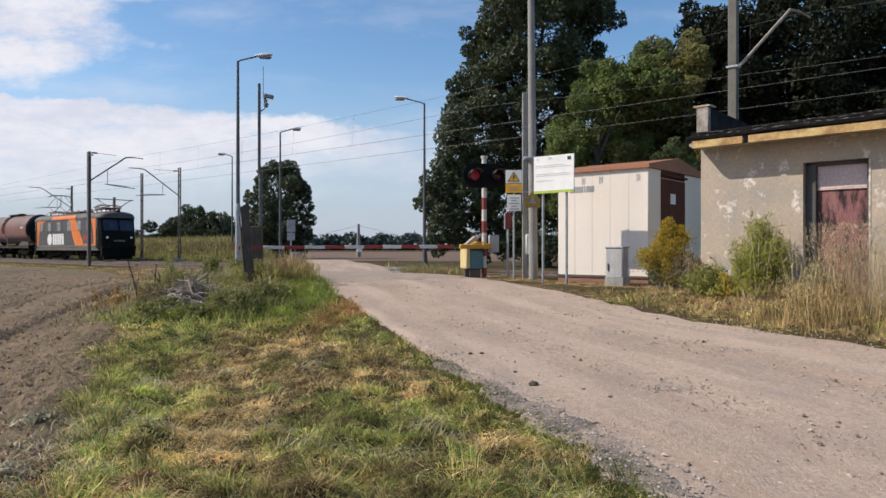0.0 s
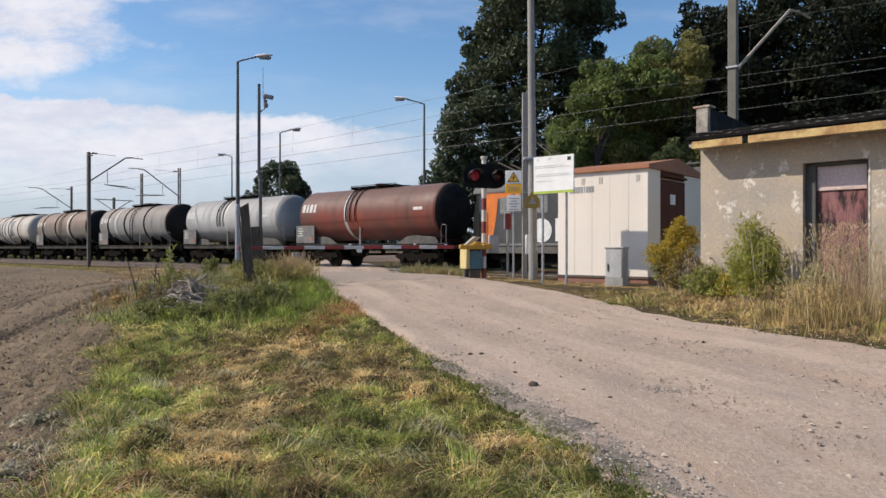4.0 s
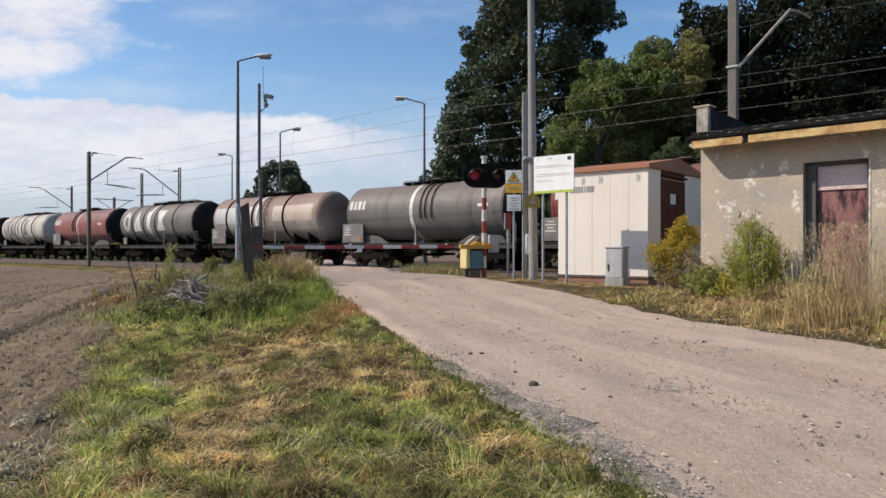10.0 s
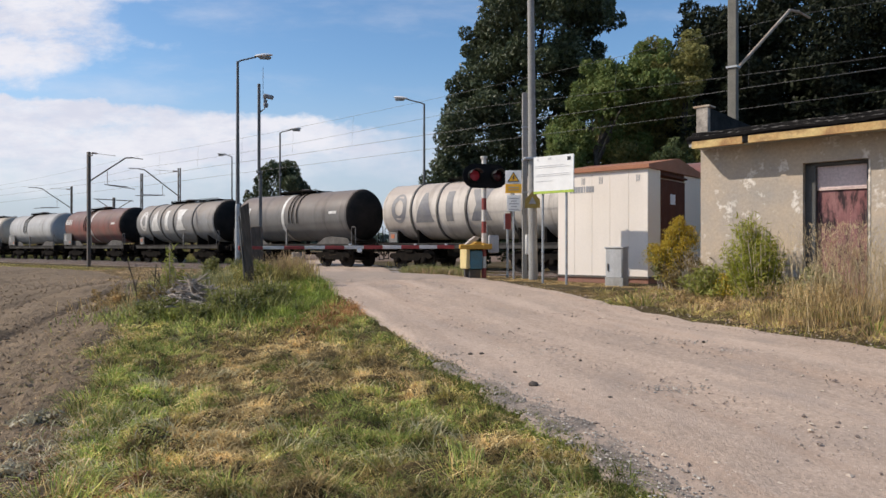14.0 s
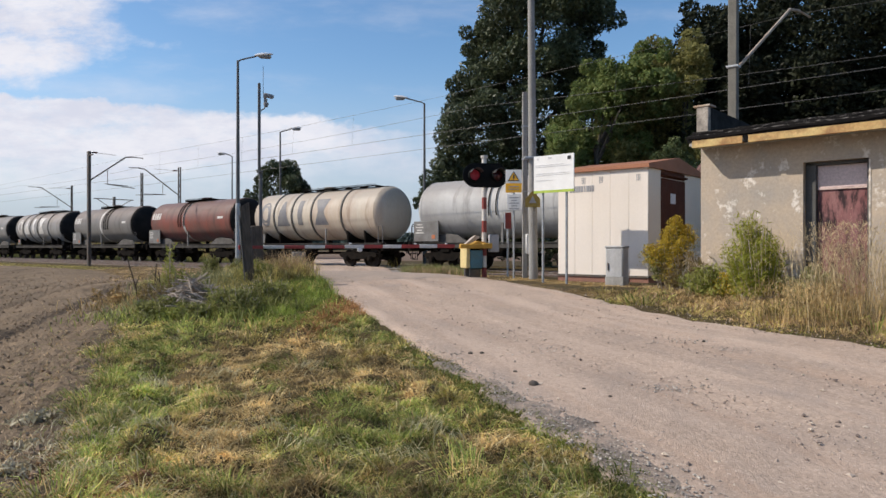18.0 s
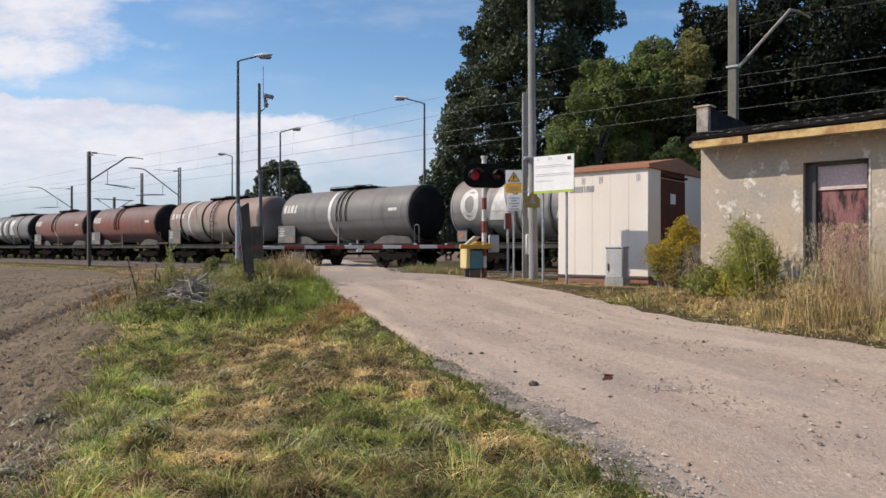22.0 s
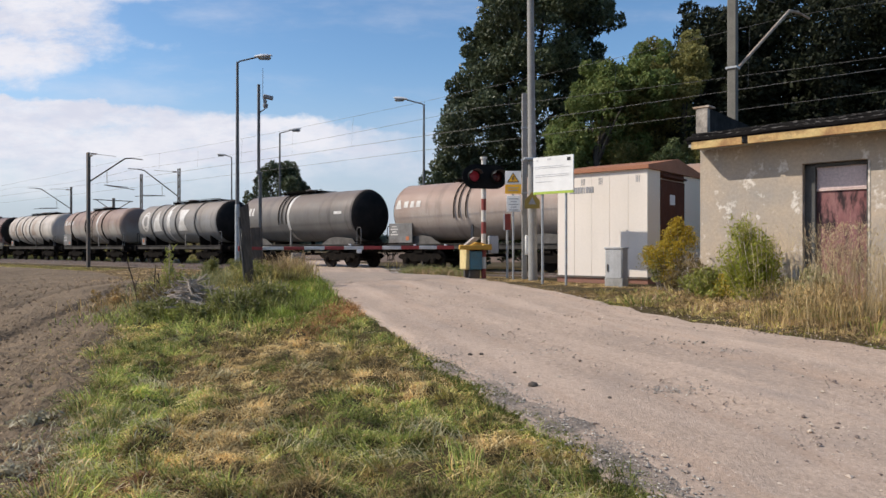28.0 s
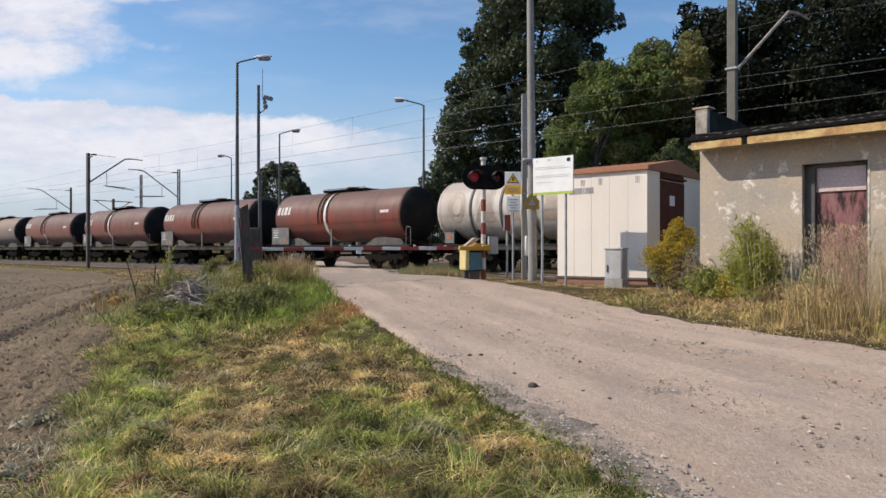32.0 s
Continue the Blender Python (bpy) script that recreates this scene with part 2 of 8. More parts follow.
class Build:
    """Collects faces of one part."""

    def __init__(self):
        self.v, self.f = [], []

    def put(self, verts, faces):
        n = len(self.v)
        self.v += [tuple(p) for p in verts]
        self.f += [tuple(i + n for i in fc) for fc in faces]
        return self

    def box(self, size, at=(0, 0, 0), rot=None, b=0.0):
        x, y, z = (s / 2 for s in size)
        m = Matrix.Translation(at) @ (rot or Matrix.Identity(4))
        if b <= 0:
            vs = [(sx * x, sy * y, sz * z) for sz in (-1, 1) for sy in (-1, 1) for sx in (-1, 1)]
            fs = [(0, 2, 3, 1), (4, 5, 7, 6), (0, 1, 5, 4), (2, 6, 7, 3), (0, 4, 6, 2), (1, 3, 7, 5)]
        else:
            vs, idx = [], {}
            for sx in (-1, 1):
                for sy in (-1, 1):
                    for sz in (-1, 1):
                        for k in range(3):
                            p = [sx * (x - b), sy * (y - b), sz * (z - b)]
                            p[k] = (sx * x, sy * y, sz * z)[k]
                            idx[sx, sy, sz, k] = len(vs)
                            vs.append(p)
            fs = []
            for k in range(3):
                a, c = [i for i in range(3) if i != k]
                for s in (-1, 1):
                    ring = []
                    for sa, sc in ((-1, -1), (1, -1), (1, 1), (-1, 1)):
                        key = [0, 0, 0]
                        key[k], key[a], key[c] = s, sa, sc
                        ring.append(idx[(*key, k)])
                    fs.append(tuple(ring if (s > 0) == (k != 1) else ring[::-1]))
            for a, c in ((0, 1), (0, 2), (1, 2)):
                o = 3 - a - c
                for sa in (-1, 1):
                    for sc in (-1, 1):
                        k0, k1 = [0, 0, 0], [0, 0, 0]
                        k0[a], k0[c], k0[o] = sa, sc, -1
                        k1[a], k1[c], k1[o] = sa, sc, 1
                        fs.append((idx[(*k0, a)], idx[(*k1, a)], idx[(*k1, c)], idx[(*k0, c)]))
            for sx in (-1, 1):
                for sy in (-1, 1):
                    for sz in (-1, 1):
                        fs.append(tuple(idx[sx, sy, sz, k] for k in range(3)))
        return self.put([m @ Vector(p) for p in vs], fs)

    def rod(self, a, b, r, r2=None, n=10, caps=True):
        a, b = Vector(a), Vector(b)
        q = (b - a).to_track_quat("Z", "Y")
        r2 = r if r2 is None else r2
        vs = []
        for p, rr in ((a, r), (b, r2)):
            vs += [p + q @ Vector((math.cos(t) * rr, math.sin(t) * rr, 0)) for t in (2 * math.pi * i / n for i in range(n))]
        fs = [(i, (i + 1) % n, n + (i + 1) % n, n + i) for i in range(n)]
        if caps:
            fs += [tuple(range(n))[::-1], tuple(range(n, 2 * n))]
        return self.put(vs, fs)

    def pipe(self, pts, r, n=8):
        """A bent tube through the points."""
        pts = [Vector(q) for q in pts]
        vs, up = [], None
        for i, q in enumerate(pts):
            d = (pts[min(i + 1, len(pts) - 1)] - pts[max(i - 1, 0)]).normalized()
            if up is None:
                up = d.orthogonal().normalized()
            up = (up - d * up.dot(d)).normalized()
            w = d.cross(up)
            vs += [q + (up * math.cos(t) + w * math.sin(t)) * r for t in (2 * math.pi * j / n for j in range(n))]
        fs = [(i * n + j, i * n + (j + 1) % n, (i + 1) * n + (j + 1) % n, (i + 1) * n + j) for i in range(len(pts) - 1) for j in range(n)]
        return self.put(vs, fs + [tuple(range(n)), tuple(range((len(pts) - 1) * n, len(pts) * n))])

    def lathe(self, prof, axis="x", at=(0, 0, 0), n=32, a0=0.0, a1=360.0, close=False):
        """prof: rows of (along, radius), turned round the axis."""
        vs, fs = [], []
        full = abs(a1 - a0) >= 359.9
        k = n if full else n + 1
        for s, r in prof:
            for i in range(k):
                t = radians(a0 + (a1 - a0) * i / n)
                c, d = math.cos(t) * r, math.sin(t) * r
                p = {"x": (s, c, d), "y": (c, s, d), "z": (c, d, s)}[axis]
                vs.append([p[j] + at[j] for j in range(3)])
        for j in range(len(prof) - 1):
            for i in range(n):
                i2 = (i + 1) % k
                fs.append((j * k + i, (j + 1) * k + i, (j + 1) * k + i2, j * k + i2))
        if close and full:
            fs += [tuple(range(k)), tuple(range((len(prof) - 1) * k, len(prof) * k))[::-1]]
        return self.put(vs, fs)

    def prism(self, poly, depth, at=(0, 0, 0), rot=None):
        """A flat outline in x and z, thick along y."""
        m = Matrix.Translation(at) @ (rot or Matrix.Identity(4))
        n = len(poly)
        vs = [m @ Vector((x, y, z)) for y in (-depth / 2, depth / 2) for x, z in poly]
        fs = [tuple(range(n)), tuple(range(n, 2 * n))[::-1]] + [(i, n + i, n + (i + 1) % n, (i + 1) % n) for i in range(n)]
        return self.put(vs, fs)

    def mesh(self, name, material, smooth=True):
        me = bpy.data.meshes.new(name)
        me.from_pydata(self.v, [], self.f)
        bm = bmesh.new()
        bm.from_mesh(me)
        bmesh.ops.recalc_face_normals(bm, faces=bm.faces)
        bm.to_mesh(me)
        bm.free()
        if smooth:
            me.polygons.foreach_set("use_smooth", [True] * len(me.polygons))
            me.set_sharp_from_angle(angle=radians(38))
        me.materials.append(material)
        return me


def part(name, b, material, parent=None, label="", at=None, smooth=True):
    me = b if isinstance(b, bpy.types.Mesh) else b.mesh(name, material, smooth)
    ob = new(name, me)
    if parent:
        ob.parent = parent
    if at is not None:
        ob.matrix_basis = at if isinstance(at, Matrix) else Matrix.Translation(at)
    if label:
        tagged(ob, label)
    return ob


def thing(name, m, label, category, group="", kind=""):
    ob = new(name)
    ob.empty_display_size = 0.2
    ob.matrix_basis = m
    return tagged(ob, label, category, group, kind)


def raw_mesh(name, verts, faces, material, smooth=False, uv=None):
    """A large mesh from arrays, with no checks."""
    verts, faces = np.asarray(verts, dtype=np.float32), np.asarray(faces, dtype=np.int32)
    k = faces.shape[1]
    me = bpy.data.meshes.new(name)
    me.vertices.add(len(verts))
    me.vertices.foreach_set("co", verts.ravel())
    me.loops.add(faces.size)
    me.loops.foreach_set("vertex_index", faces.ravel())
    me.polygons.add(len(faces))
    me.polygons.foreach_set("loop_start", np.arange(0, faces.size, k, dtype=np.int32))
    me.polygons.foreach_set("loop_total", np.full(len(faces), k, dtype=np.int32))
    me.polygons.foreach_set("use_smooth", np.full(len(faces), smooth))
    me.update(calc_edges=True)
    me.validate()
    if uv is not None:
        me.uv_layers.new(name="along").data.foreach_set("uv", np.asarray(uv, dtype=np.float32)[faces.ravel()].ravel())
    me.materials.append(material)
    return me


# ---- the lie of the land ----


def on_line(q, v, z=0.0):
    """A place by its distance along the line and away from the camera."""
    return Vector((CA * q - SA * v, SA * q + CA * v, z))


LINE = Matrix.Rotation(math.atan2(SA, CA), 4, "Z")


def line_pose(q, v, z=0.0, turn=0.0):
    return Matrix.Translation(on_line(q, v, z)) @ LINE @ Matrix.Rotation(radians(turn), 4, "Z")


def step(a, b, x):
    t = np.clip((x - a) / (b - a), 0, 1)
    return t * t * (3 - 2 * t)


ROAD_L = [(2.6, -14), (2.05, -4), (1.6, 1.5), (1.13, 4.3), (0.36, 6.8), (-0.47, 9.2), (-1.39, 12.0), (-3.4, 18.7), (-5.4, 26.5), (-7.3, 34.6), (-9.2, 44), (-14, 66)]
ROAD_R = [(9.8, -14), (8.0, -4), (6.6, 3.0), (5.2, 7.0), (4.15, 8.95), (3.32, 10.6), (2.30, 14.6), (0.6, 20.0), (-1.3, 24.5), (-2.6, 34), (-3.9, 42), (-9, 66)]
FIELD_IN = [(-2.0, -8), (-2.1, 0), (-2.35, 4.2), (-3.68, 7.2), (-4.8, 9.8), (-6.1, 13.7), (-11.4, 26.5), (-18.0, 37.0), (-33, 52), (-62, 78)]
FIELD_OUT = [(-60, -30), (-60, -10), (-60, 0), (-60, 10), (-64, 20), (-70, 30), (-76, 40), (-84, 60), (-92, 76), (-100, 90)]


def waves(x, y, seed, size, octaves=4):
    """Smooth unevenness from a few crossing waves."""
    r = np.random.default_rng(seed)
    h = np.zeros_like(np.asarray(x, dtype=float))
    for o in range(octaves):
        for _ in range(4):
            a, ph = r.uniform(0, 2 * np.pi), r.uniform(0, 2 * np.pi)
            k = 2 * np.pi / (size / 1.9 ** o) * r.uniform(0.7, 1.3)
            h += np.sin((np.cos(a) * x + np.sin(a) * y) * k + ph) * 0.55 ** o
    return h / 4


def edge_x(rows, y):
    return np.interp(y, [b for a, b in rows], [a for a, b in rows])


def hummocks(x, y):
    """Tussocky unevenness of the verge between field and road."""
    room = step(.15, .6, x - edge_x(FIELD_IN, y)) * step(.1, .5, edge_x(ROAD_L, y) - x) * step(1.5, 3, y) * (1 - step(15, 20, y))
    return room * (.085 * waves(x, y, 501, .66, 2) + .03 * waves(x, y, 502, 2.4, 2))


def ground_z(x, y):
    x, y = np.asarray(x, dtype=float), np.asarray(y, dtype=float)
    q, v = CA * x + SA * y, -SA * x + CA * y
    right, left = 0.60 * step(5, 17, v + 2.5), 0.22 * step(3, 14, v)
    h = left + (right - left) * step(-27, -17, q + np.maximum(0, 10 - v) * 1.2)
    h = h + (0.30 - h) * step(17.6, 20, v)
    crossing = step(-36, -32, q + (v - 24) * 0.45) * (1 - step(-19, -15, q + (v - 24) * 0.45)) * step(16, 19, v)
    h = h + (0.415 - h) * crossing * (1 - step(31, 36, v))
    return h + hummocks(x, y)


def gz(x, y):
    return float(ground_z(x, y))


# ground: one sheet out to the horizon, finer before the camera
ang = np.concatenate([np.linspace(-40, 40, 251), np.linspace(40, 320, 97)[1:-1]])
rad = np.concatenate([np.concatenate([[.0001, .4, .8], np.concatenate([np.arange(1.2, 14, .12), np.linspace(14, 45, 90)])]), np.geomspace(45.5, 3000, 40)])
AA, RR = np.meshgrid(np.radians(ang), rad)
GX, GY = np.sin(AA) * RR + .13, np.cos(AA) * RR - .3
near = 1 - step(30, 60, RR)
rng = np.random.default_rng(5)


GZ = ground_z(GX, GY) + 0.03 * near * waves(GX, GY, 3, 2.5) + .012 * near * waves(GX, GY, 6, .5, 3)


inside = (GX > edge_x(ROAD_L, GY) + .25) & (GX < edge_x(ROAD_R, GY) - .25) & (GY < 60) & (GY > -12)
GZ = GZ - .06 * inside
inside = (GX < edge_x(FIELD_IN, GY) - .35) & (GX > edge_x(FIELD_OUT, GY) + 2) & (GY > -6) & (GY < 74)
GZ = GZ - .16 * inside * step(.1, 1.0, edge_x(FIELD_IN, GY) - GX)
na, nr = len(ang), len(rad)
verts = np.stack([GX, GY, GZ], -1).reshape(-1, 3)
jj, ii = np.meshgrid(np.arange(nr - 1), np.arange(na), indexing="ij")
i2 = (ii + 1) % na
faces = np.stack([jj * na + ii, jj * na + i2, (jj + 1) * na + i2, (jj + 1) * na + ii], -1).reshape(-1, 4)[:, ::-1]
tagged(part("ground", raw_mesh("ground", verts, faces, M["meadow"], True), None), "dry grassy ground of the verges and far meadows", "ground", kind="structure")


def edge_at(rows, s):
    """A smooth curve through (x, y) rows, with s from 0 to 1."""
    rows = [Vector((*r, 0)) for r in rows]
    p = s * (len(rows) - 1)
    i = min(int(p), len(rows) - 2)
    t = p - i
    a, b = rows[max(i - 1, 0)], rows[min(i + 2, len(rows) - 1)]
    c, d = rows[i], rows[i + 1]
    return 0.5 * (2 * c + (d - a) * t + (2 * a - 5 * c + 4 * d - b) * t * t + (3 * c - a - 3 * d + b) * t ** 3)




def strip(name, left, right, n, m, lift, material, ragged, seed, relief=0.0, far_dip=True):
    vs = []
    for i in range(n + 1):
        a, b = edge_at(left, i / n), edge_at(right, i / n)
        w = (b - a).normalized()
        a, b = a + w * ragged * float(waves(a.x, a.y, seed, .9, 4)), b + w * ragged * float(waves(b.x, b.y, seed + 1, .9, 4))
        for j in range(m + 1):
            p = a.lerp(b, j / m)
            vs.append((p.x, p.y, 0))
    vs = np.array(vs)
    t = np.tile(np.linspace(0, 1, m + 1), n + 1)
    edge = np.minimum(1, np.minimum(t, 1 - t if far_dip else 1) * (26 if far_dip else 9))
    base = ground_z(vs[:, 0], vs[:, 1])
    lane = np.exp(-((t - .34) / .07) ** 2) + np.exp(-((t - .66) / .07) ** 2)
    relief_ = relief * 1.2 * lane
    vs[:, 2] = base - relief_ - (0 if far_dip else .011) * t + lift * edge - 0.03 * (1 - edge) + relief * edge * waves(vs[:, 0], vs[:, 1], seed, 1.6)
    fs = [(i * (m + 1) + j, i * (m + 1) + j + 1, (i + 1) * (m + 1) + j + 1, (i + 1) * (m + 1) + j) for i in range(n) for j in range(m)]
    mid = vs.reshape(n + 1, m + 1, 3)
    run_ = np.concatenate([[0], np.cumsum(np.linalg.norm(np.diff(mid[:, m // 2, :2], axis=0), axis=1))])
    wide = np.linalg.norm(mid[:, -1, :2] - mid[:, 0, :2], axis=1).mean()
    uv = np.column_stack([t * wide, np.repeat(run_, m + 1)])
    return part(name, raw_mesh(name, vs, fs, material, True, uv), None)


tagged(strip("road", ROAD_L, ROAD_R, 420, 60, 0.055, M["road"], 0.06, 11, 0.012), "pale rutted dirt and gravel road", "road", kind="structure")



def field():
    n, m = 520, 200
    vs = []
    for i in range(n + 1):
        a, b = edge_at(FIELD_IN, i / n) + Vector((.45, 0, 0)), edge_at(FIELD_OUT, i / n)
        for j in range(m + 1):
            p = a.lerp(b, (j / m) ** 2.6)
            vs.append((p.x, p.y, 0))
    vs = np.array(vs)
    x, y = vs[:, 0], vs[:, 1]
    edge = step(-.4, .3, edge_x(FIELD_IN, y) - x + .15 * waves(x, y, 31, .8, 3))
    along = x * .97 + y * .24 + 0.12 * waves(x, y, 9, 9, 2)
    across = x * .97 + y * .24
    near_f = 1 - step(18, 60, np.hypot(x, y))
    furrow = (0.014 * np.sin(along * 2 * np.pi / 0.72) + .010 * np.sin(along * 2 * np.pi / 2.9)) * (0.4 + 0.6 * near_f)
    clod = (0.022 * waves(x, y, 21, 0.42, 3) + .032 * waves(x, y, 22, .16, 3)) * near_f
    rut = -0.15 * np.exp(-((across + 4.1 + 0.1 * waves(x, y, 4, 12, 1) + .05 * waves(x, y, 6, .8, 2)) / 0.11) ** 2) - 0.12 * np.exp(-((across + 5.6 + 0.1 * waves(x, y, 4, 12, 1) + .05 * waves(x, y, 6, .8, 2)) / 0.11) ** 2)
    vs[:, 2] = ground_z(x, y) + (0.035 + furrow + clod + rut) * edge - 0.05 * (1 - edge)
    fs = [(i * (m + 1) + k, (i + 1) * (m + 1) + k, (i + 1) * (m + 1) + k + 1, i * (m + 1) + k + 1) for i in range(n) for k in range(m)]
    ob = part("ploughed_field", raw_mesh("ploughed_field", vs, fs, M["soil"], True), None)
    tagged(ob, "bare brown ploughed field with furrows", "field", kind="structure")


field()

# ---- the railway line ----


def along_line(name, section, q0, q1, material, label, pieces=1, kind="structure"):
    """A bar of one cross-section (v, z) all along the line."""
    b = Build()
    k = len(section)
    vs = [on_line(q0 + (q1 - q0) * i / pieces, v, z) for i in range(pieces + 1) for v, z in section]
    fs = [(i * k + j, i * k + (j + 1) % k, (i + 1) * k + (j + 1) % k, (i + 1) * k + j) for i in range(pieces) for j in range(k)]
    b.put(vs, fs + [tuple(range(k)), tuple(range(pieces * k, pieces * k + k))])
    return tagged(part(name, b, material, None, smooth=False), label, name.split("_")[0], kind=kind)


along_line("ballast", [(19.6, 0.1), (20.3, 0.27), (27.7, 0.27), (28.5, 0.1)], -420, 90, M["ballast"], "grey-brown crushed stone ballast", 60)
for vt in (V_NEAR, V_FAR):
    for side in (-0.75, 0.75):
        c = vt + side
        along_line("rail", [(c - .07, .27), (c + .07, .27), (c + .07, .29), (c + .012, .31), (c + .012, .39), (c + .036, .40), (c + .036, RAIL_Z),
                            (c - .036, RAIL_Z), (c - .036, .40), (c - .012, .39), (c - .012, .31), (c - .07, .29)], -420, 90, M["rail"],
                   "worn steel rail with a rusty foot")

# ---- the train ----
KNOTS = [0, 3.5, 8, 12, 16, 20, 24, 28, 32]
SPEED = [12.35, 12.82, 13.19, 13.34, 13.39, 13.46, 13.58, 13.67, 13.73]


def run(t):
    """How far the train has gone since the start, in metres."""
    s = 0.0
    for a, b, va, vb in zip(KNOTS, KNOTS[1:], SPEED, SPEED[1:]):
        if t <= a:
            break
        e = min(t, b)
        ve = va + (vb - va) * (e - a) / (b - a)
        s += (e - a) * (va + ve) / 2
    return s


def train_pose(t, offset):
    return line_pose(run(t) - offset, V_FAR, RAIL_Z)


WHEEL_R, LOCO_R = 0.46, 0.60
TANK_R, TANK_Z = 1.37, 2.80


def wheelset_mesh(r, gauge=0.75):
    b = Build()
    for s in (-1, 1):
        prof = [(s * (gauge - .07), 0.10), (s * (gauge - .07), r - .09), (s * (gauge - .068), r + .028), (s * (gauge - .035), r + .026),
                (s * (gauge - .03), r), (s * (gauge + .065), r - .004), (s * (gauge + .065), r - .06), (s * (gauge + .02), r - .1),
                (s * (gauge + .01), 0.14), (s * (gauge + .07), 0.12), (s * (gauge + .07), 0.0)]
        b.lathe(prof, "y", n=20)
        for i in range(4):
            a = math.pi / 2 * i
            b.rod((math.cos(a) * r * .55, s * (gauge + .01), math.sin(a) * r * .55), (math.cos(a) * r * .55, s * (gauge + .03), math.sin(a) * r * .55), .045, n=8)
    b.rod((0, -gauge - .2, 0), (0, gauge + .2, 0), 0.075, n=12)
    return b.mesh("wheelset", M["wheel"])


WHEELSET, LOCO_WHEELSET = wheelset_mesh(WHEEL_R), wheelset_mesh(LOCO_R)


def bogie_meshes():
    side = Build()
    side.prism([(-1.42, .62), (-1.25, .78), (-.45, .80), (-.3, .98), (.3, .98), (.45, .80), (1.25, .78), (1.42, .62), (1.2, .50), (1.02, .60), (.75, .60),
                (.55, .42), (-.55, .42), (-.75, .60), (-1.02, .60), (-1.2, .50)], 0.14)
    side.box((.5, .3, .14), (0, 0, .88), b=.02)
    bolster = Build()
    bolster.box((.5, 1.9, .26), (0, 0, .82), b=.04)
    bolster.box((2.3, .14, .12), (0, 0.35, .6)).box((2.3, .14, .12), (0, -0.35, .6))
    axle = Build()
    axle.box((.30, .26, .30), (0, 0, 0), b=.05)
    axle.rod((0, -.17, 0), (0, -.13, 0), .11, n=12)
    spring = Build()
    for i in range(4):
        spring.lathe([(-.02, .06), (0, .085), (.02, .06)], "z", (0, 0, i * .06), n=5)
    brake = Build()
    brake.box((.08, .3, .34), (0, 0, 0), b=.02)
    brake.rod((0, -.1, .15), (0, -.1, .5), .025, n=6)
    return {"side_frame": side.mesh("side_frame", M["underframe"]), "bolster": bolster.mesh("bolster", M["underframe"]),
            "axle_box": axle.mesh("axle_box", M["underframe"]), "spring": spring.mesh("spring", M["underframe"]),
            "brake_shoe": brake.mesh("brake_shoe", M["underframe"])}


BOGIE = bogie_meshes()
wheelsets = []


def add_bogie(parent, x):
    bo = part("bogie", BOGIE["bolster"], None, parent, at=(x, 0, 0))
    for s in (-1, 1):
        part("side_frame", BOGIE["side_frame"], None, bo, at=(0, s * 1.0, 0))
        for k in (-1, 1):
            part("axle_box", BOGIE["axle_box"], None, bo, at=Matrix.Translation((k * .9, s * 1.0, WHEEL_R)) @ Matrix.Scale(s * -1, 4, (0, 1, 0)))
            for e in (-.2, .2):
                part("spring", BOGIE["spring"], None, bo, at=(k * .9 + e, s * 1.0, .56))
            part("brake_shoe", BOGIE["brake_shoe"], None, bo, at=(k * .36, s * .72, .5))
    for k in (-1, 1):
        w = part("wheelset", WHEELSET, None, bo, at=(k * .9, 0, WHEEL_R))
        wheelsets.append((w, k * .9, WHEEL_R))
    return bo


def buffer_mesh():
    b = Build()
    b.box((.06, .36, .36), (.03, 0, 0), b=.01)
    b.lathe([(.05, .13), (.34, .12), (.34, .085), (.55, .085), (.55, .23), (.59, .235), (.605, .20), (.615, 0)], "x", n=18)
    return b.mesh("buffer", M["underframe"])


def hook_mesh():
    b = Build()
    b.box((.28, .07, .14), (.12, 0, 0), b=.01)
    b.lathe([(-.03, .07), (0, .1), (.03, .07)], "y", (.28, 0, -.02), n=12)
    b.pipe([(.3, -.09, -.05), (.45, -.09, -.32), (.45, .09, -.32), (.3, .09, -.05)], .025, 6)
    b.pipe([(0, .35, -.05), (.12, .36, -.3), (.3, .3, -.42), (.42, .25, -.3)], .03, 6)
    return b.mesh("coupling", M["underframe"])


BUFFER, HOOK = buffer_mesh(), hook_mesh()


def tank_profile(half, r, dome=0.50):
    prof = [(-half, 0.0)]
    for i in range(1, 9):
        a = math.pi / 2 * i / 8
        prof.append((-half + dome * (1 - math.cos(a)), r * math.sin(a) ** .75))
    for i in range(8, 0, -1):
        a = math.pi / 2 * i / 8
        prof.append((half - dome * (1 - math.cos(a)), r * math.sin(a) ** .75))
    return prof + [(half, 0.0)]


def ring_patch(b, xc, ac, w, h, r, n=28, hole=.52):
    """A painted ring on the tank's side."""
    vs = []
    for i in range(n):
        t = 2 * math.pi * i / n
        for k in (1.0, hole):
            a = radians(ac + h * k * math.sin(t))
            vs.append((xc + w * k * math.cos(t), -math.sin(a) * r, TANK_Z + math.cos(a) * r))
    b.put(vs, [(2 * i, 2 * i + 1, 2 * ((i + 1) % n) + 1, 2 * ((i + 1) % n)) for i in range(n)])


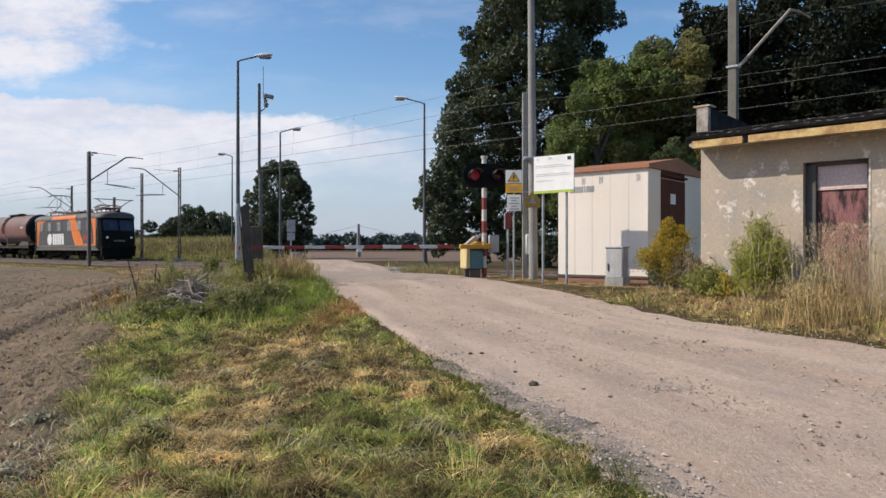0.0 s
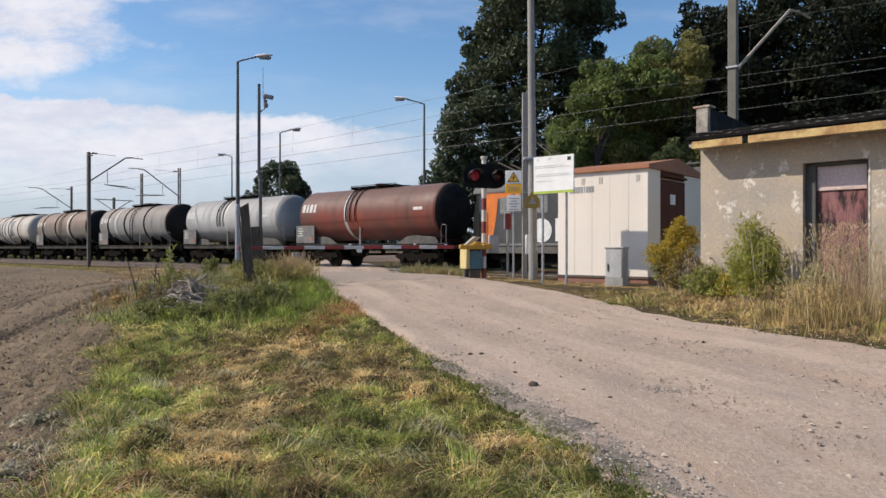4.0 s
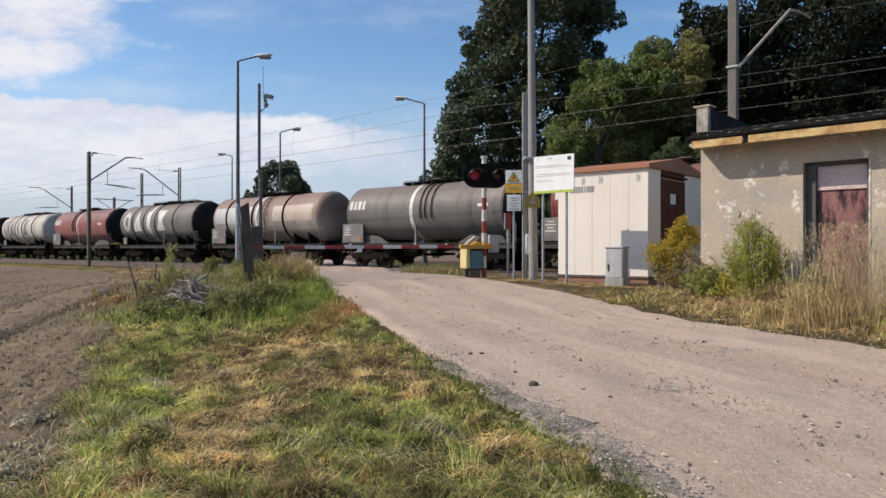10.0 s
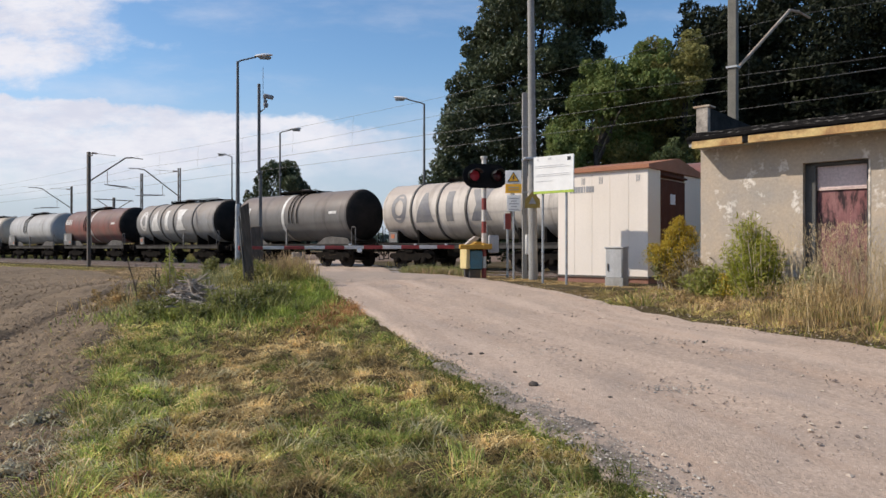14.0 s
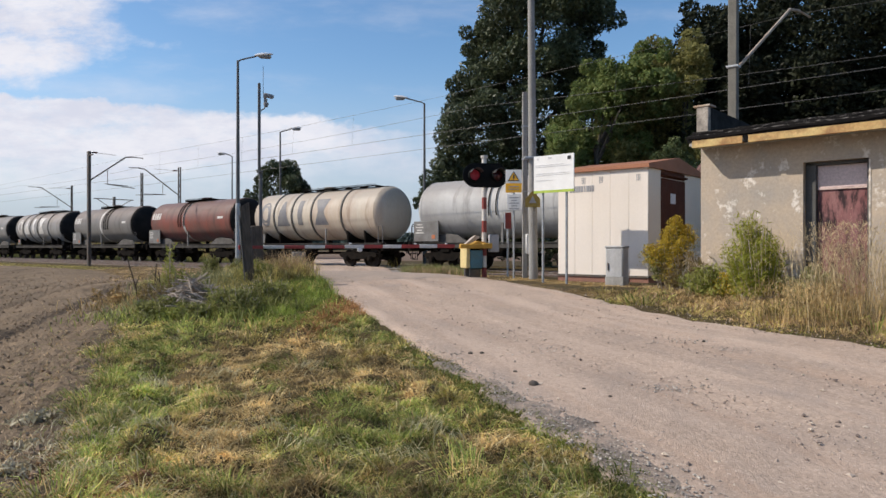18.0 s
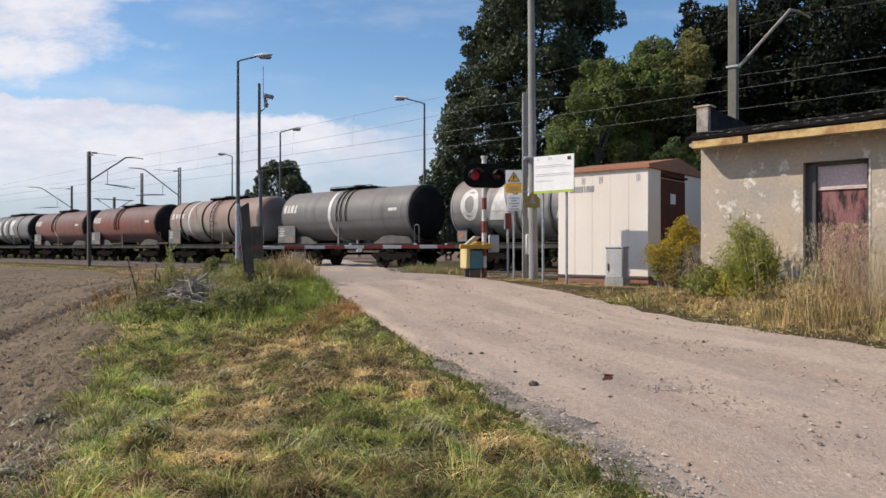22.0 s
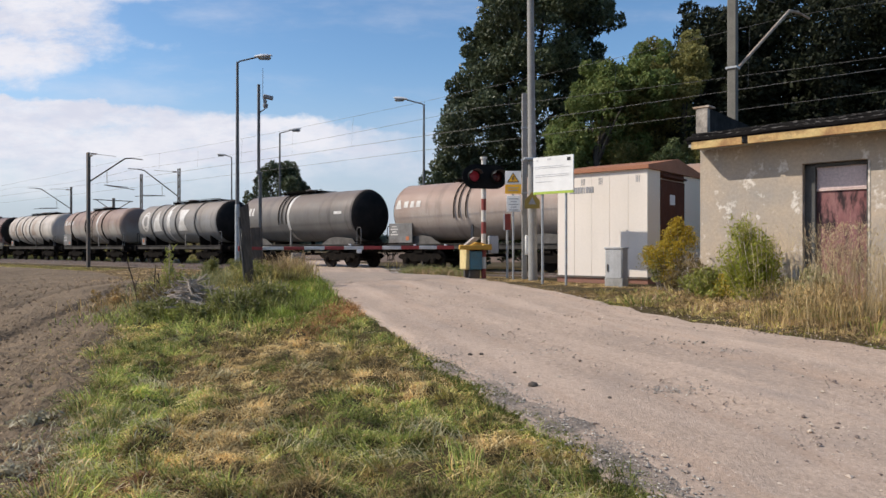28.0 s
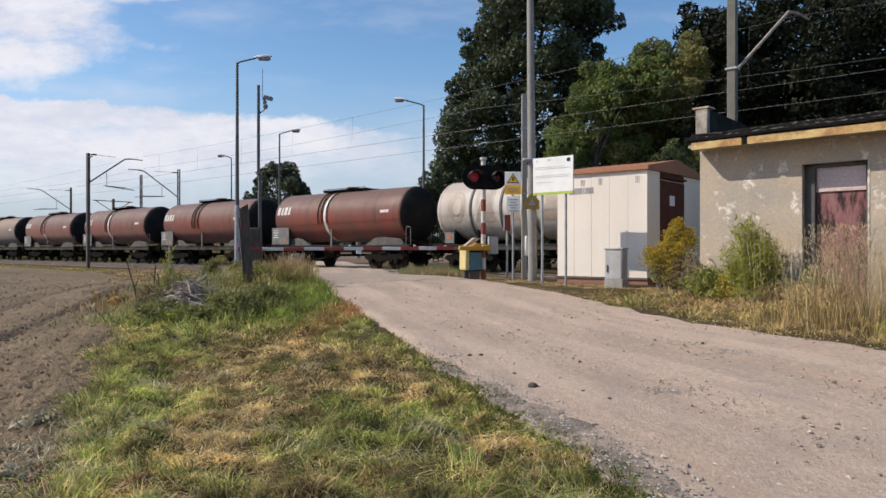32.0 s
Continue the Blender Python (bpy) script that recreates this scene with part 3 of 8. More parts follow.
def patch(b, x0, x1, a0, a1, r, slant=0.0, taper=0.0, n=8):
    """A painted shape lying on the tank's side that faces the field; angles run down from the top."""
    vs, fs = [], []
    for i in range(n + 1):
        s = i / n
        a = radians(a0 + (a1 - a0) * s)
        for j, x in enumerate((x0, x1)):
            xx = x + slant * s + (taper * (1 - s) if j == 0 else -taper * (1 - s))
            vs.append((xx, -math.sin(a) * r, TANK_Z + math.cos(a) * r))
    for i in range(n):
        fs.append((2 * i, 2 * i + 1, 2 * i + 3, 2 * i + 2))
    b.put(vs, fs)


RED, RED2, LG, WH, MG, DG, BR, RU, WG, CR, SG, BS = ("red_tank_paint", "bright_red_tank_paint", "light_grey_tank_paint", "white_tank_paint", "mid_grey_tank_paint",
                                             "dark_grey_tank_paint", "brown_grime_tank_paint", "rust_tank_paint", "warm_grey_tank_paint", "cream_tank_paint", "silver_grey_tank_paint", "brown_silver_tank_paint")
PAINT = {}


def tank_paint(name, color, second, grime, gamount=0.5, rough=0.52, fine=0.12, dust=(0.15, 0.105, 0.085), level=0.0, thick=.8):
    m = PAINT[name] = mat(name, color, rough + .06, second=second, scale=0.5, spec=.3, fine=fine, grime=grime, gscale=0.9, gamount=gamount, streak=True, bump=0.003, bscale=5)
    # road dust and soot that has settled on the upper part of the barrel
    N, L = m.node_tree.nodes, m.node_tree.links
    p = N["Principled BSDF"]
    p.inputs["Sheen Weight"].default_value, p.inputs["Sheen Roughness"].default_value = .22, .45     # a film of dust
    p.inputs["Sheen Tint"].default_value = (.92, .88, .83, 1)
    src = p.inputs["Base Color"].links[0].from_socket
    tc = N.new("ShaderNodeTexCoord")
    sp = N.new("ShaderNodeSeparateXYZ")
    L.new(tc.outputs["Object"], sp.inputs[0])
    nz = N.new("ShaderNodeTexNoise")
    nz.inputs["Scale"].default_value, nz.inputs["Detail"].default_value = 1.1, 6
    L.new(tc.outputs["Object"], nz.inputs["Vector"])
    add = N.new("ShaderNodeMath")
    add.operation = "MULTIPLY_ADD"
    L.new(nz.outputs["Fac"], add.inputs[0])
    add.inputs[1].default_value = 1.1
    L.new(sp.outputs[2], add.inputs[2])
    mr = N.new("ShaderNodeMapRange")
    for i, v in enumerate((TANK_Z + .75 - level, TANK_Z + 1.6 - level, 0.0, thick)):
        mr.inputs[i + 1].default_value = v
    L.new(add.outputs[0], mr.inputs[0])
    mx = N.new("ShaderNodeMix")
    mx.data_type = "RGBA"
    L.new(mr.outputs[0], mx.inputs["Factor"])
    L.new(src, mx.inputs["A"])
    mx.inputs["B"].default_value = (*dust, 1)
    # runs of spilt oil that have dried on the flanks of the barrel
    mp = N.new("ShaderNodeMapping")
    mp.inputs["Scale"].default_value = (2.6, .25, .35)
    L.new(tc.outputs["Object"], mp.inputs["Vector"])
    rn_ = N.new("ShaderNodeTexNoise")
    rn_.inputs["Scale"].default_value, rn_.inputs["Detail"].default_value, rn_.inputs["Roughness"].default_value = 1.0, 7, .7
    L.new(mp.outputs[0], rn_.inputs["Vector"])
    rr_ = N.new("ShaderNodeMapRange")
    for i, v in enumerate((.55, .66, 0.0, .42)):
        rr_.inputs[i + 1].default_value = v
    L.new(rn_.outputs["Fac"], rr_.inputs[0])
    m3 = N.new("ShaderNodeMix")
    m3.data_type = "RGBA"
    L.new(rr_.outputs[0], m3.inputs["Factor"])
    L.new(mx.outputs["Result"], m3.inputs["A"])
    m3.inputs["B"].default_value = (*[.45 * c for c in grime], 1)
    L.new(m3.outputs["Result"], p.inputs["Base Color"])


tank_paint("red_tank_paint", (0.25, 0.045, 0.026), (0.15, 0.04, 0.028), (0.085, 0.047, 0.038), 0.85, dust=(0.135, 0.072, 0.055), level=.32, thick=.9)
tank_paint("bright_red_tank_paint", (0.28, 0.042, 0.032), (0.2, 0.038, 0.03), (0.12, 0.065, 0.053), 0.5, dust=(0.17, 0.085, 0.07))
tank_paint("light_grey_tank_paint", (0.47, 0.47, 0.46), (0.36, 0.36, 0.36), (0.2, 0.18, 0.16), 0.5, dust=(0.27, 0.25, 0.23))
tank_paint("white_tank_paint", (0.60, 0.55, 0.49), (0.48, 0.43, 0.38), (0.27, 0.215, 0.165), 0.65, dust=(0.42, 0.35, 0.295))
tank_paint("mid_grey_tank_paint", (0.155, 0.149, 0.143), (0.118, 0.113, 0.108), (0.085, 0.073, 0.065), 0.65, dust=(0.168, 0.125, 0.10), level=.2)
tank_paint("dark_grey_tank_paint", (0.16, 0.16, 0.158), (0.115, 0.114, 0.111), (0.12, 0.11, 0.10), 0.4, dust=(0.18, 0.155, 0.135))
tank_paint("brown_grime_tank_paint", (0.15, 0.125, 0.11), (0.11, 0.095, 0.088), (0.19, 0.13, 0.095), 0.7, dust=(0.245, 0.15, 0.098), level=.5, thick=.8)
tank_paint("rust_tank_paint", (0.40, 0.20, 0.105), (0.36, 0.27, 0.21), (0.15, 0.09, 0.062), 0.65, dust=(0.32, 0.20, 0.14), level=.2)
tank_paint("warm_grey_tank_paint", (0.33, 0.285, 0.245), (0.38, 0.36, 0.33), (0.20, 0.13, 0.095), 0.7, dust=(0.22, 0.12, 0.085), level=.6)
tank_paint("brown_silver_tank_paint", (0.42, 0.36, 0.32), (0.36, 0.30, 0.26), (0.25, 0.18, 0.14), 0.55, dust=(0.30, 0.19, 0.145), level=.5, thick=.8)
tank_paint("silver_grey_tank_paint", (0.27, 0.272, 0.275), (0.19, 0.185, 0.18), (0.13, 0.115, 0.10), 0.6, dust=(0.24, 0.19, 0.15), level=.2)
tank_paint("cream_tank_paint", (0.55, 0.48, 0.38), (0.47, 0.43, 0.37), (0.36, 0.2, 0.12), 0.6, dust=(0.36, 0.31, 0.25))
M["band"] = mat("white_band", (0.72, 0.71, 0.68), 0.55, second=(0.5, 0.47, 0.43), scale=1.2, grime=(0.25, 0.2, 0.16), gscale=1.5, gamount=0.5)
M["plate"] = mat("grey_plate", (0.19, 0.187, 0.18), 0.6, second=(0.12, 0.116, 0.11), scale=2, grime=(0.12, 0.1, 0.09), gscale=2, gamount=0.6)
M["hazard"] = mat("faded_hazard_orange", (0.52, 0.16, 0.05), 0.6, second=(0.36, 0.12, 0.06), scale=6)
M["saddle"] = mat("dusty_saddle", (0.15, 0.14, 0.13), 0.9, spec=.08, second=(0.09, 0.083, 0.076), scale=2)
M["sole_bar"] = mat("dusty_sole_bar", (0.085, 0.079, 0.072), 0.9, spec=.08, second=(0.045, 0.041, 0.037), scale=2)
# ribs of the barrel: their shadow lines are put into this dark grey
M["ring_shadow_grey"] = mat("ring_shadow_grey", (0.07, 0.065, 0.06), 0.6, second=(0.12, 0.11, 0.1), scale=2)
# tank ends: soot, and the shade of the sunless end put into one black
M["tank_end"] = mat("sooty_shaded_tank_end", (0.012, 0.012, 0.012), 0.8, spec=.15, second=(0.026, 0.022, 0.02), scale=1.2)


M["mark_dark"] = mat("faded_dark_mark", (0.14, 0.14, 0.16), 0.6, second=(0.22, 0.21, 0.2), scale=1.5)
M["mark_brown"] = mat("faded_brown_mark", (0.33, 0.25, 0.2), 0.6, second=(0.4, 0.33, 0.27), scale=1.5)


def wagon(style, paint, letters="", band=0.0, tone="white", end_plate=True):
    """A four-axle tank wagon at the origin, running towards +x. style: smooth, ribbed, barrel."""
    half = {"smooth": 5.35, "ribbed": 5.5, "barrel": 5.5}[style]
    ob = thing("tank_wagon", Matrix.Identity(4), "", "tank wagon", "wagons of the train")
    P = PAINT[paint]
    prof = tank_profile(half, TANK_R)
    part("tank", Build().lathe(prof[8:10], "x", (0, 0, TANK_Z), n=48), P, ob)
    ends = P if paint in (WH, LG, CR, WG, RU) else M["tank_end"]
    for cut in (prof[:8], prof[-8:]):
        part("tank_end", Build().lathe(cut, "x", (0, 0, TANK_Z), n=48), ends, ob)
    for cut in (prof[7:9], prof[9:-7]):
        part("tank_shoulder", Build().lathe(cut, "x", (0, 0, TANK_Z), n=48), P, ob)
    for x in (prof[8][0], prof[9][0]):
        part("end_seam", Build().lathe([(-.03, TANK_R - .01), (-.03, TANK_R + .012), (.03, TANK_R + .012), (.03, TANK_R - .01)], "x", (x, 0, TANK_Z), n=48), P, ob)
    # underframe
    f = Build()
    f.box((11.3, .5, .28), (0, 0, 1.1), b=.02)
    for s in (-1, 1):
        part("sole_bar", Build().box((11.3, .12, .24), (0, s * 1.15, 1.12), b=.01).box((11.3, .17, .03), (0, s * 1.17, 1.235)), M["sole_bar"], ob)
    for x in (-3.9, -1.4, 1.4, 3.9):
        f.box((.16, 2.3, .2), (x, 0, 1.1))
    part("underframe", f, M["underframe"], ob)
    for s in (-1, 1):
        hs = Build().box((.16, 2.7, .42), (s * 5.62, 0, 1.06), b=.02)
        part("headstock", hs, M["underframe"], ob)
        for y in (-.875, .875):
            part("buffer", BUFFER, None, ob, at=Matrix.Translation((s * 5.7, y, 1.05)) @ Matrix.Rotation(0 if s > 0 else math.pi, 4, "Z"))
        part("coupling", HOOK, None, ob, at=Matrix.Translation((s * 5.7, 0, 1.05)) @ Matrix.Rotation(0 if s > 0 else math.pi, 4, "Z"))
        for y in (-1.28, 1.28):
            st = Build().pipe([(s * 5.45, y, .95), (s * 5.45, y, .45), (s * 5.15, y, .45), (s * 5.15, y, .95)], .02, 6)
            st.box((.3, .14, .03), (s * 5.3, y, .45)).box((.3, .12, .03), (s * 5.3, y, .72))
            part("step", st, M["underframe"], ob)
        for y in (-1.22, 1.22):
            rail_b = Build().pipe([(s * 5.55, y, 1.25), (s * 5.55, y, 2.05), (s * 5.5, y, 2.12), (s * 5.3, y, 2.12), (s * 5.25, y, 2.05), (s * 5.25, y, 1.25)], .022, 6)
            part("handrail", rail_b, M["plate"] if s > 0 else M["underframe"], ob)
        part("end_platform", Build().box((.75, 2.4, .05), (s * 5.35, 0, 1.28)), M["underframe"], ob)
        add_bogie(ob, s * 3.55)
    # what carries the tank
    if style == "smooth":
        for s in (-1, 1):
            for y in (-1, 1):
                sd = Build().prism([(s * 2.2, 1.24), (s * 5.0, 1.24), (s * 4.7, 1.56), (s * 3.4, 1.66), (s * 2.9, 1.60)][::s], .05, (0, y * 1.02, 0),)
                part("saddle", sd, M["saddle"], ob)
        for y in (-1, 1):
            part("stay", Build().box((.12, .08, .95), (-.25, y * 1.18, 1.62), b=.01), M["plate"], ob)
    else:
        for x in (-4.2, -2.9, 2.9, 4.2):
            sd = Build().prism([(-1.15, 1.2), (1.15, 1.2), (1.2, 1.9), (.75, 1.62), (0, 1.42), (-.75, 1.62), (-1.2, 1.9)], .1, (0, 0, 0))
            part("saddle", sd, M["underframe"], ob, at=Matrix.Translation((x, 0, 0)) @ Matrix.Rotation(math.pi / 2, 4, "Z"))
        part("stay", Build().box((.1, .06, .85), (1.2, -1.2, 1.6), b=.01), M["plate"], ob)
    # rings
    rings = {"smooth": [], "ribbed": [-3.2, -1.55, .15, 2.6], "barrel": [-3.6, -.9, 2.1]}[style]
    for x in rings:
        part("ring", Build().lathe([(-.05, TANK_R - .01), (-.05, TANK_R + .05), (.05, TANK_R + .05), (.05, TANK_R - .01)], "x", (x, 0, TANK_Z), n=36),
             M["underframe"] if style == "barrel" else M["ring_shadow_grey"], ob)
    if band is not None:
        part("band", Build().lathe([(-.11, TANK_R + .004), (-.10, TANK_R + .012), (.10, TANK_R + .012), (.11, TANK_R + .004)], "x", (band, 0, TANK_Z), n=48), M["band"], ob)
    # top gear
    w = Build()
    top = TANK_Z + TANK_R
    long = {"smooth": (-1.6, 1.7), "ribbed": (-1.5, 4.4), "barrel": (-1.2, 2.6)}[style]
    for y in (-.42, .42):
        w.box((long[1] - long[0], .3, .04), ((long[0] + long[1]) / 2, y, top + .07))
    for i in range(6):
        x = long[0] + (long[1] - long[0]) * i / 5
        w.box((.05, 1.1, .1), (x, 0, top + .02))
    part("walkway", w, M["underframe"], ob)
    part("manhole", Build().lathe([(top - .1, .3), (top + .16, .3), (top + .16, .36), (top + .2, .36), (top + .24, .2), (top + .25, 0)], "z", (.1, 0, 0), n=20), P, ob)
    rl = Build()
    for y in (-.6,):
        rl.pipe([(long[0], y, top - .05), (long[0], y, top + .13), (long[1], y, top + .13), (long[1], y, top - .05)], .018, 6)
    part("top_rail", rl, M["underframe"], ob)
    # ladders over the tank's side
    if style == "smooth":
        shift = (band or 0) + 1.75 if paint in (MG, DG, RED2) and band != -.3 else 0
        for x in (-1.15 + shift, -.85 + shift, -.45 + shift):
            lad = Build().pipe([(x + .12 * (a < 30), -math.sin(radians(a)) * (TANK_R + .05), TANK_Z + math.cos(radians(a)) * (TANK_R + .05)) for a in range(10, 118, 12)], .028, 6)
            part("ladder_rail", lad, M["underframe"], ob)
    elif style == "barrel":
        x = .35
        for dx in (-.2, .2):
            lad = Build().pipe([(x + dx, -math.sin(radians(a)) * (TANK_R + .1), TANK_Z + math.cos(radians(a)) * (TANK_R + .1)) for a in range(15, 90, 15)]
                     + [(x + dx, -TANK_R - .1, TANK_Z), (x + dx, -TANK_R - .06, 1.2)], .024, 6)
            ladder = part("ladder", lad, M["underframe"], ob)
        for a in range(20, 90, 10):
            p = (-math.sin(radians(a)) * (TANK_R + .1), TANK_Z + math.cos(radians(a)) * (TANK_R + .1))
            part("rung", Build().rod((x - .2, *p), (x + .2, *p), .018, n=6), M["underframe"], ladder)
        for k in range(6):
            part("rung", Build().rod((x - .2, -TANK_R - .09, 1.3 + k * .28), (x + .2, -TANK_R - .09, 1.3 + k * .28), .018, n=6), M["underframe"], ladder)
    if end_plate and style == "ribbed":
        pb = part("data_panel", Build().box((.55, .04, .5), (-4.5, -1.24, 1.55), b=.01), M["plate"], ob)
        part("hazard_plate", Build().box((.22, .014, .2), (-4.5, -1.268, 1.6)), M["hazard"], pb)
    elif end_plate:
        pl = Build().box((1.55, .05, .95), (-4.6, -1.26, 1.78), b=.01)
        pb = part("data_panel", pl, M["plate"], ob)
        t = Build()
        for k in range(4):
            t.box((.3 + .2 * (k % 2), .012, .05), (-5.0, -1.29, 2.1 - k * .13))
        part("writing", t, M["band"], pb)
        part("hazard_plate", Build().box((.2, .014, .18), (-4.12, -1.292, 1.52)), M["hazard"], pb)
    valve = Build()
    valve.rod((.2, 0, 1.45), (.2, 0, .75), .12, n=12)
    valve.rod((.2, -1.15, .72), (.2, 1.15, .72), .07, n=10)
    valve.box((.9, .5, .36), (-1.0, -.5, .8), b=.05)
    part("outlet_valve", valve, M["underframe"], ob)
    # painted marks: plain blocks
    R = TANK_R + .009
    tm = {"white": M["band"], "dark": M["mark_dark"], "brown": M["mark_brown"]}[tone]
    if letters == "big":
        for k, (x0, wd) in enumerate(((-4.5, 1.0), (-2.95, 1.15), (-1.3, .95), (.4, 1.15))):
            b = Build()
            if k == 0:
                ring_patch(b, x0 + wd / 2, 83, wd / 2, 31, R)
            elif k == 1:
                patch(b, x0, x0 + wd, 52, 114, R, taper=wd * .42)
            elif k == 2:
                patch(b, x0 + .27, x0 + wd - .27, 53, 113, R)
            else:
                patch(b, x0, x0 + wd, 83, 52, R, taper=wd * .3)
                patch(b, x0, x0 + wd, 83, 114, R, taper=wd * .3)
            part("mark", b, tm, ob)
    elif letters == "small":
        for k in range(4):
            b = Build()
            patch(b, -4.75 + k * .31, -4.75 + k * .31 + .23, 64, 83, R, taper=.06 * (k % 2))
            part("mark", b, tm, ob)
        b = Build()
        patch(b, 3.6, 4.2, 82, 88, R)
        part("mark", b, tm, ob)
    elif letters == "patched":
        for x0, x1, a0, a1, m_ in ((-4.9, -2.55, 60, 102, M["patch_silver"]), (-3.4, -1.0, 60, 102, M["patch_silver"]), (1.1, 2.0, 62, 100, M["patch_cream"]), (2.2, 4.7, 62, 100, M["patch_cream"])):
            b = Build()
            patch(b, x0, x1, a0, a1, R - .003 * (x0 == -3.4))
            part("repainted_patch", b, m_, ob)
    elif letters == "three":
        b = Build()
        patch(b, -4.85, -4.45, 66, 84, R, taper=.12)
        part("mark", b, tm, ob)
        for k in range(3):
            b = Build()
            patch(b, -4.3 + k * .40, -4.3 + k * .40 + .27, 69, 82, R, taper=.05 * (k % 2))
            part("mark", b, tm, ob)
    return ob


M["patch_silver"] = mat("repainted_silver_patch", (0.50, 0.50, 0.50), 0.55, second=(0.40, 0.39, 0.38), scale=1.0, grime=(0.3, 0.24, 0.2), gscale=1.5, gamount=.5)
M["patch_cream"] = mat("repainted_cream_patch", (0.50, 0.42, 0.34), 0.6, second=(0.40, 0.33, 0.27), scale=1.0, grime=(0.3, 0.2, 0.15), gscale=1.5, gamount=.5)

SAID = {RED: "dull red", RED2: "bright red", LG: "light grey", WH: "dirty white", MG: "grimy grey", DG: "dark grey", BR: "brown-stained", RU: "rusty orange",
        WG: "warm grey", CR: "rust-streaked cream", SG: "silver grey", BS: "tan-brown"}
# offset of the middle, style, paint, marks, band, tone of the marks
CONSIST = [
    (76.9, "smooth", RED, "small", -1.2, "white"), (89.0, "smooth", LG, "small", -.3, "white"), (101.8, "barrel", SG, "three", -2.4, "white"),
    (114.6, "barrel", BR, "three", 1.6, "white"), (126.9, "ribbed", WH, "big", None, "dark"), (139.3, "smooth", RED2, "small", -.9, "white"),
    (151.6, "smooth", MG, "small", -.4, "white"), (164.1, "barrel", WG, "patched", -.5, "white"), (176.9, "ribbed", MG, "big", -.6, "white"),
    (189.4, "smooth", RED2, "small", -.3, "white"), (202.1, "ribbed", WH, "big", None, "dark"), (214.9, "smooth", MG, "small", -.4, "white"),
    (227.6, "ribbed", SG, "big", None, "white"), (240.4, "smooth", RED, "small", .0, "white"), (253.4, "smooth", LG, "", None, "white"),
    (266.5, "ribbed", CR, "big", None, "dark"), (279.2, "smooth", RED, "small", -.5, "white"), (292.2, "smooth", MG, "small", .0, "white"),
    (305.2, "ribbed", SG, "big", None, "white"), (317.9, "smooth", DG, "small", -.8, "white"), (330.3, "barrel", WG, "three", -2.6, "white"),
    (342.5, "smooth", RED, "small", None, "white"), (354.4, "smooth", RED, "small", -.6, "white"), (366.3, "ribbed", DG, "big", None, "white"),
    (378.3, "barrel", RU, "", None, "white"), (390.5, "smooth", BS, "three", None, "white"), (403.5, "smooth", MG, "small", -.3, "white"),
    (416.3, "ribbed", SG, "big", -.9, "white"), (429.4, "barrel", WG, "three", 1.2, "white"), (442.3, "ribbed", WH, "big", None, "brown"),
    (454.8, "smooth", RED, "small", -.6, "white"), (467.6, "smooth", RED, "small", None, "white"), (480.3, "smooth", RED, "small", -.7, "white"),
    (493.0, "smooth", RED, "small", -.6, "white"), (505.7, "smooth", BR, "small", None, "white"), (518.4, "smooth", RED, "small", -.5, "white")]

train = []
MADE = {}
for offset, style, paint, letters, band, tone in CONSIST:
    key = (style, paint, letters, band, tone)
    if key in MADE:
        w = copy_thing(MADE[key], Matrix.Identity(4))
        for bo in w.children:
            if bo.name.startswith("bogie"):
                for k in bo.children:
                    if k.name.startswith("wheelset"):
                        wheelsets.append((k, k.location.x, WHEEL_R))
    else:
        w = MADE[key] = wagon(*key)
    text = SAID[paint] + {"smooth": " four-axle tank wagon with smooth barrel", "ribbed": " four-axle tank wagon with ribbed barrel",
                          "barrel": " four-axle tank wagon with hooped barrel"}[style]
    tagged(w, text + (" and white band" if band is not None else ""))
    w.matrix_basis = train_pose(0, offset)
    train.append((w, offset))

# ---- the locomotive ----
M["glass_blue"] = mat("tinted_windscreen", (0.02, 0.03, 0.05), 0.06, second=(0.03, 0.045, 0.08), scale=2, fine=.0)
M["window_grey"] = mat("dusty_side_window", (0.25, 0.25, 0.24), 0.25, second=(0.17, 0.172, 0.165), scale=2, fine=.05)
M["panto_red"] = mat("red_pantograph", (0.17, 0.045, 0.045), 0.6, second=(0.11, 0.04, 0.04), scale=5)
M["headlight"] = glow("lit_headlight", (0.6, 0.58, 0.53), 0.2)
M["insulator_dark"] = mat("dark_insulator", (0.09, 0.06, 0.05), 0.3, second=(0.06, 0.045, 0.04), scale=5)

M["skirt"] = mat("dusty_skirt", (0.15, 0.136, 0.12), 0.8, second=(0.095, 0.085, 0.075), scale=2)


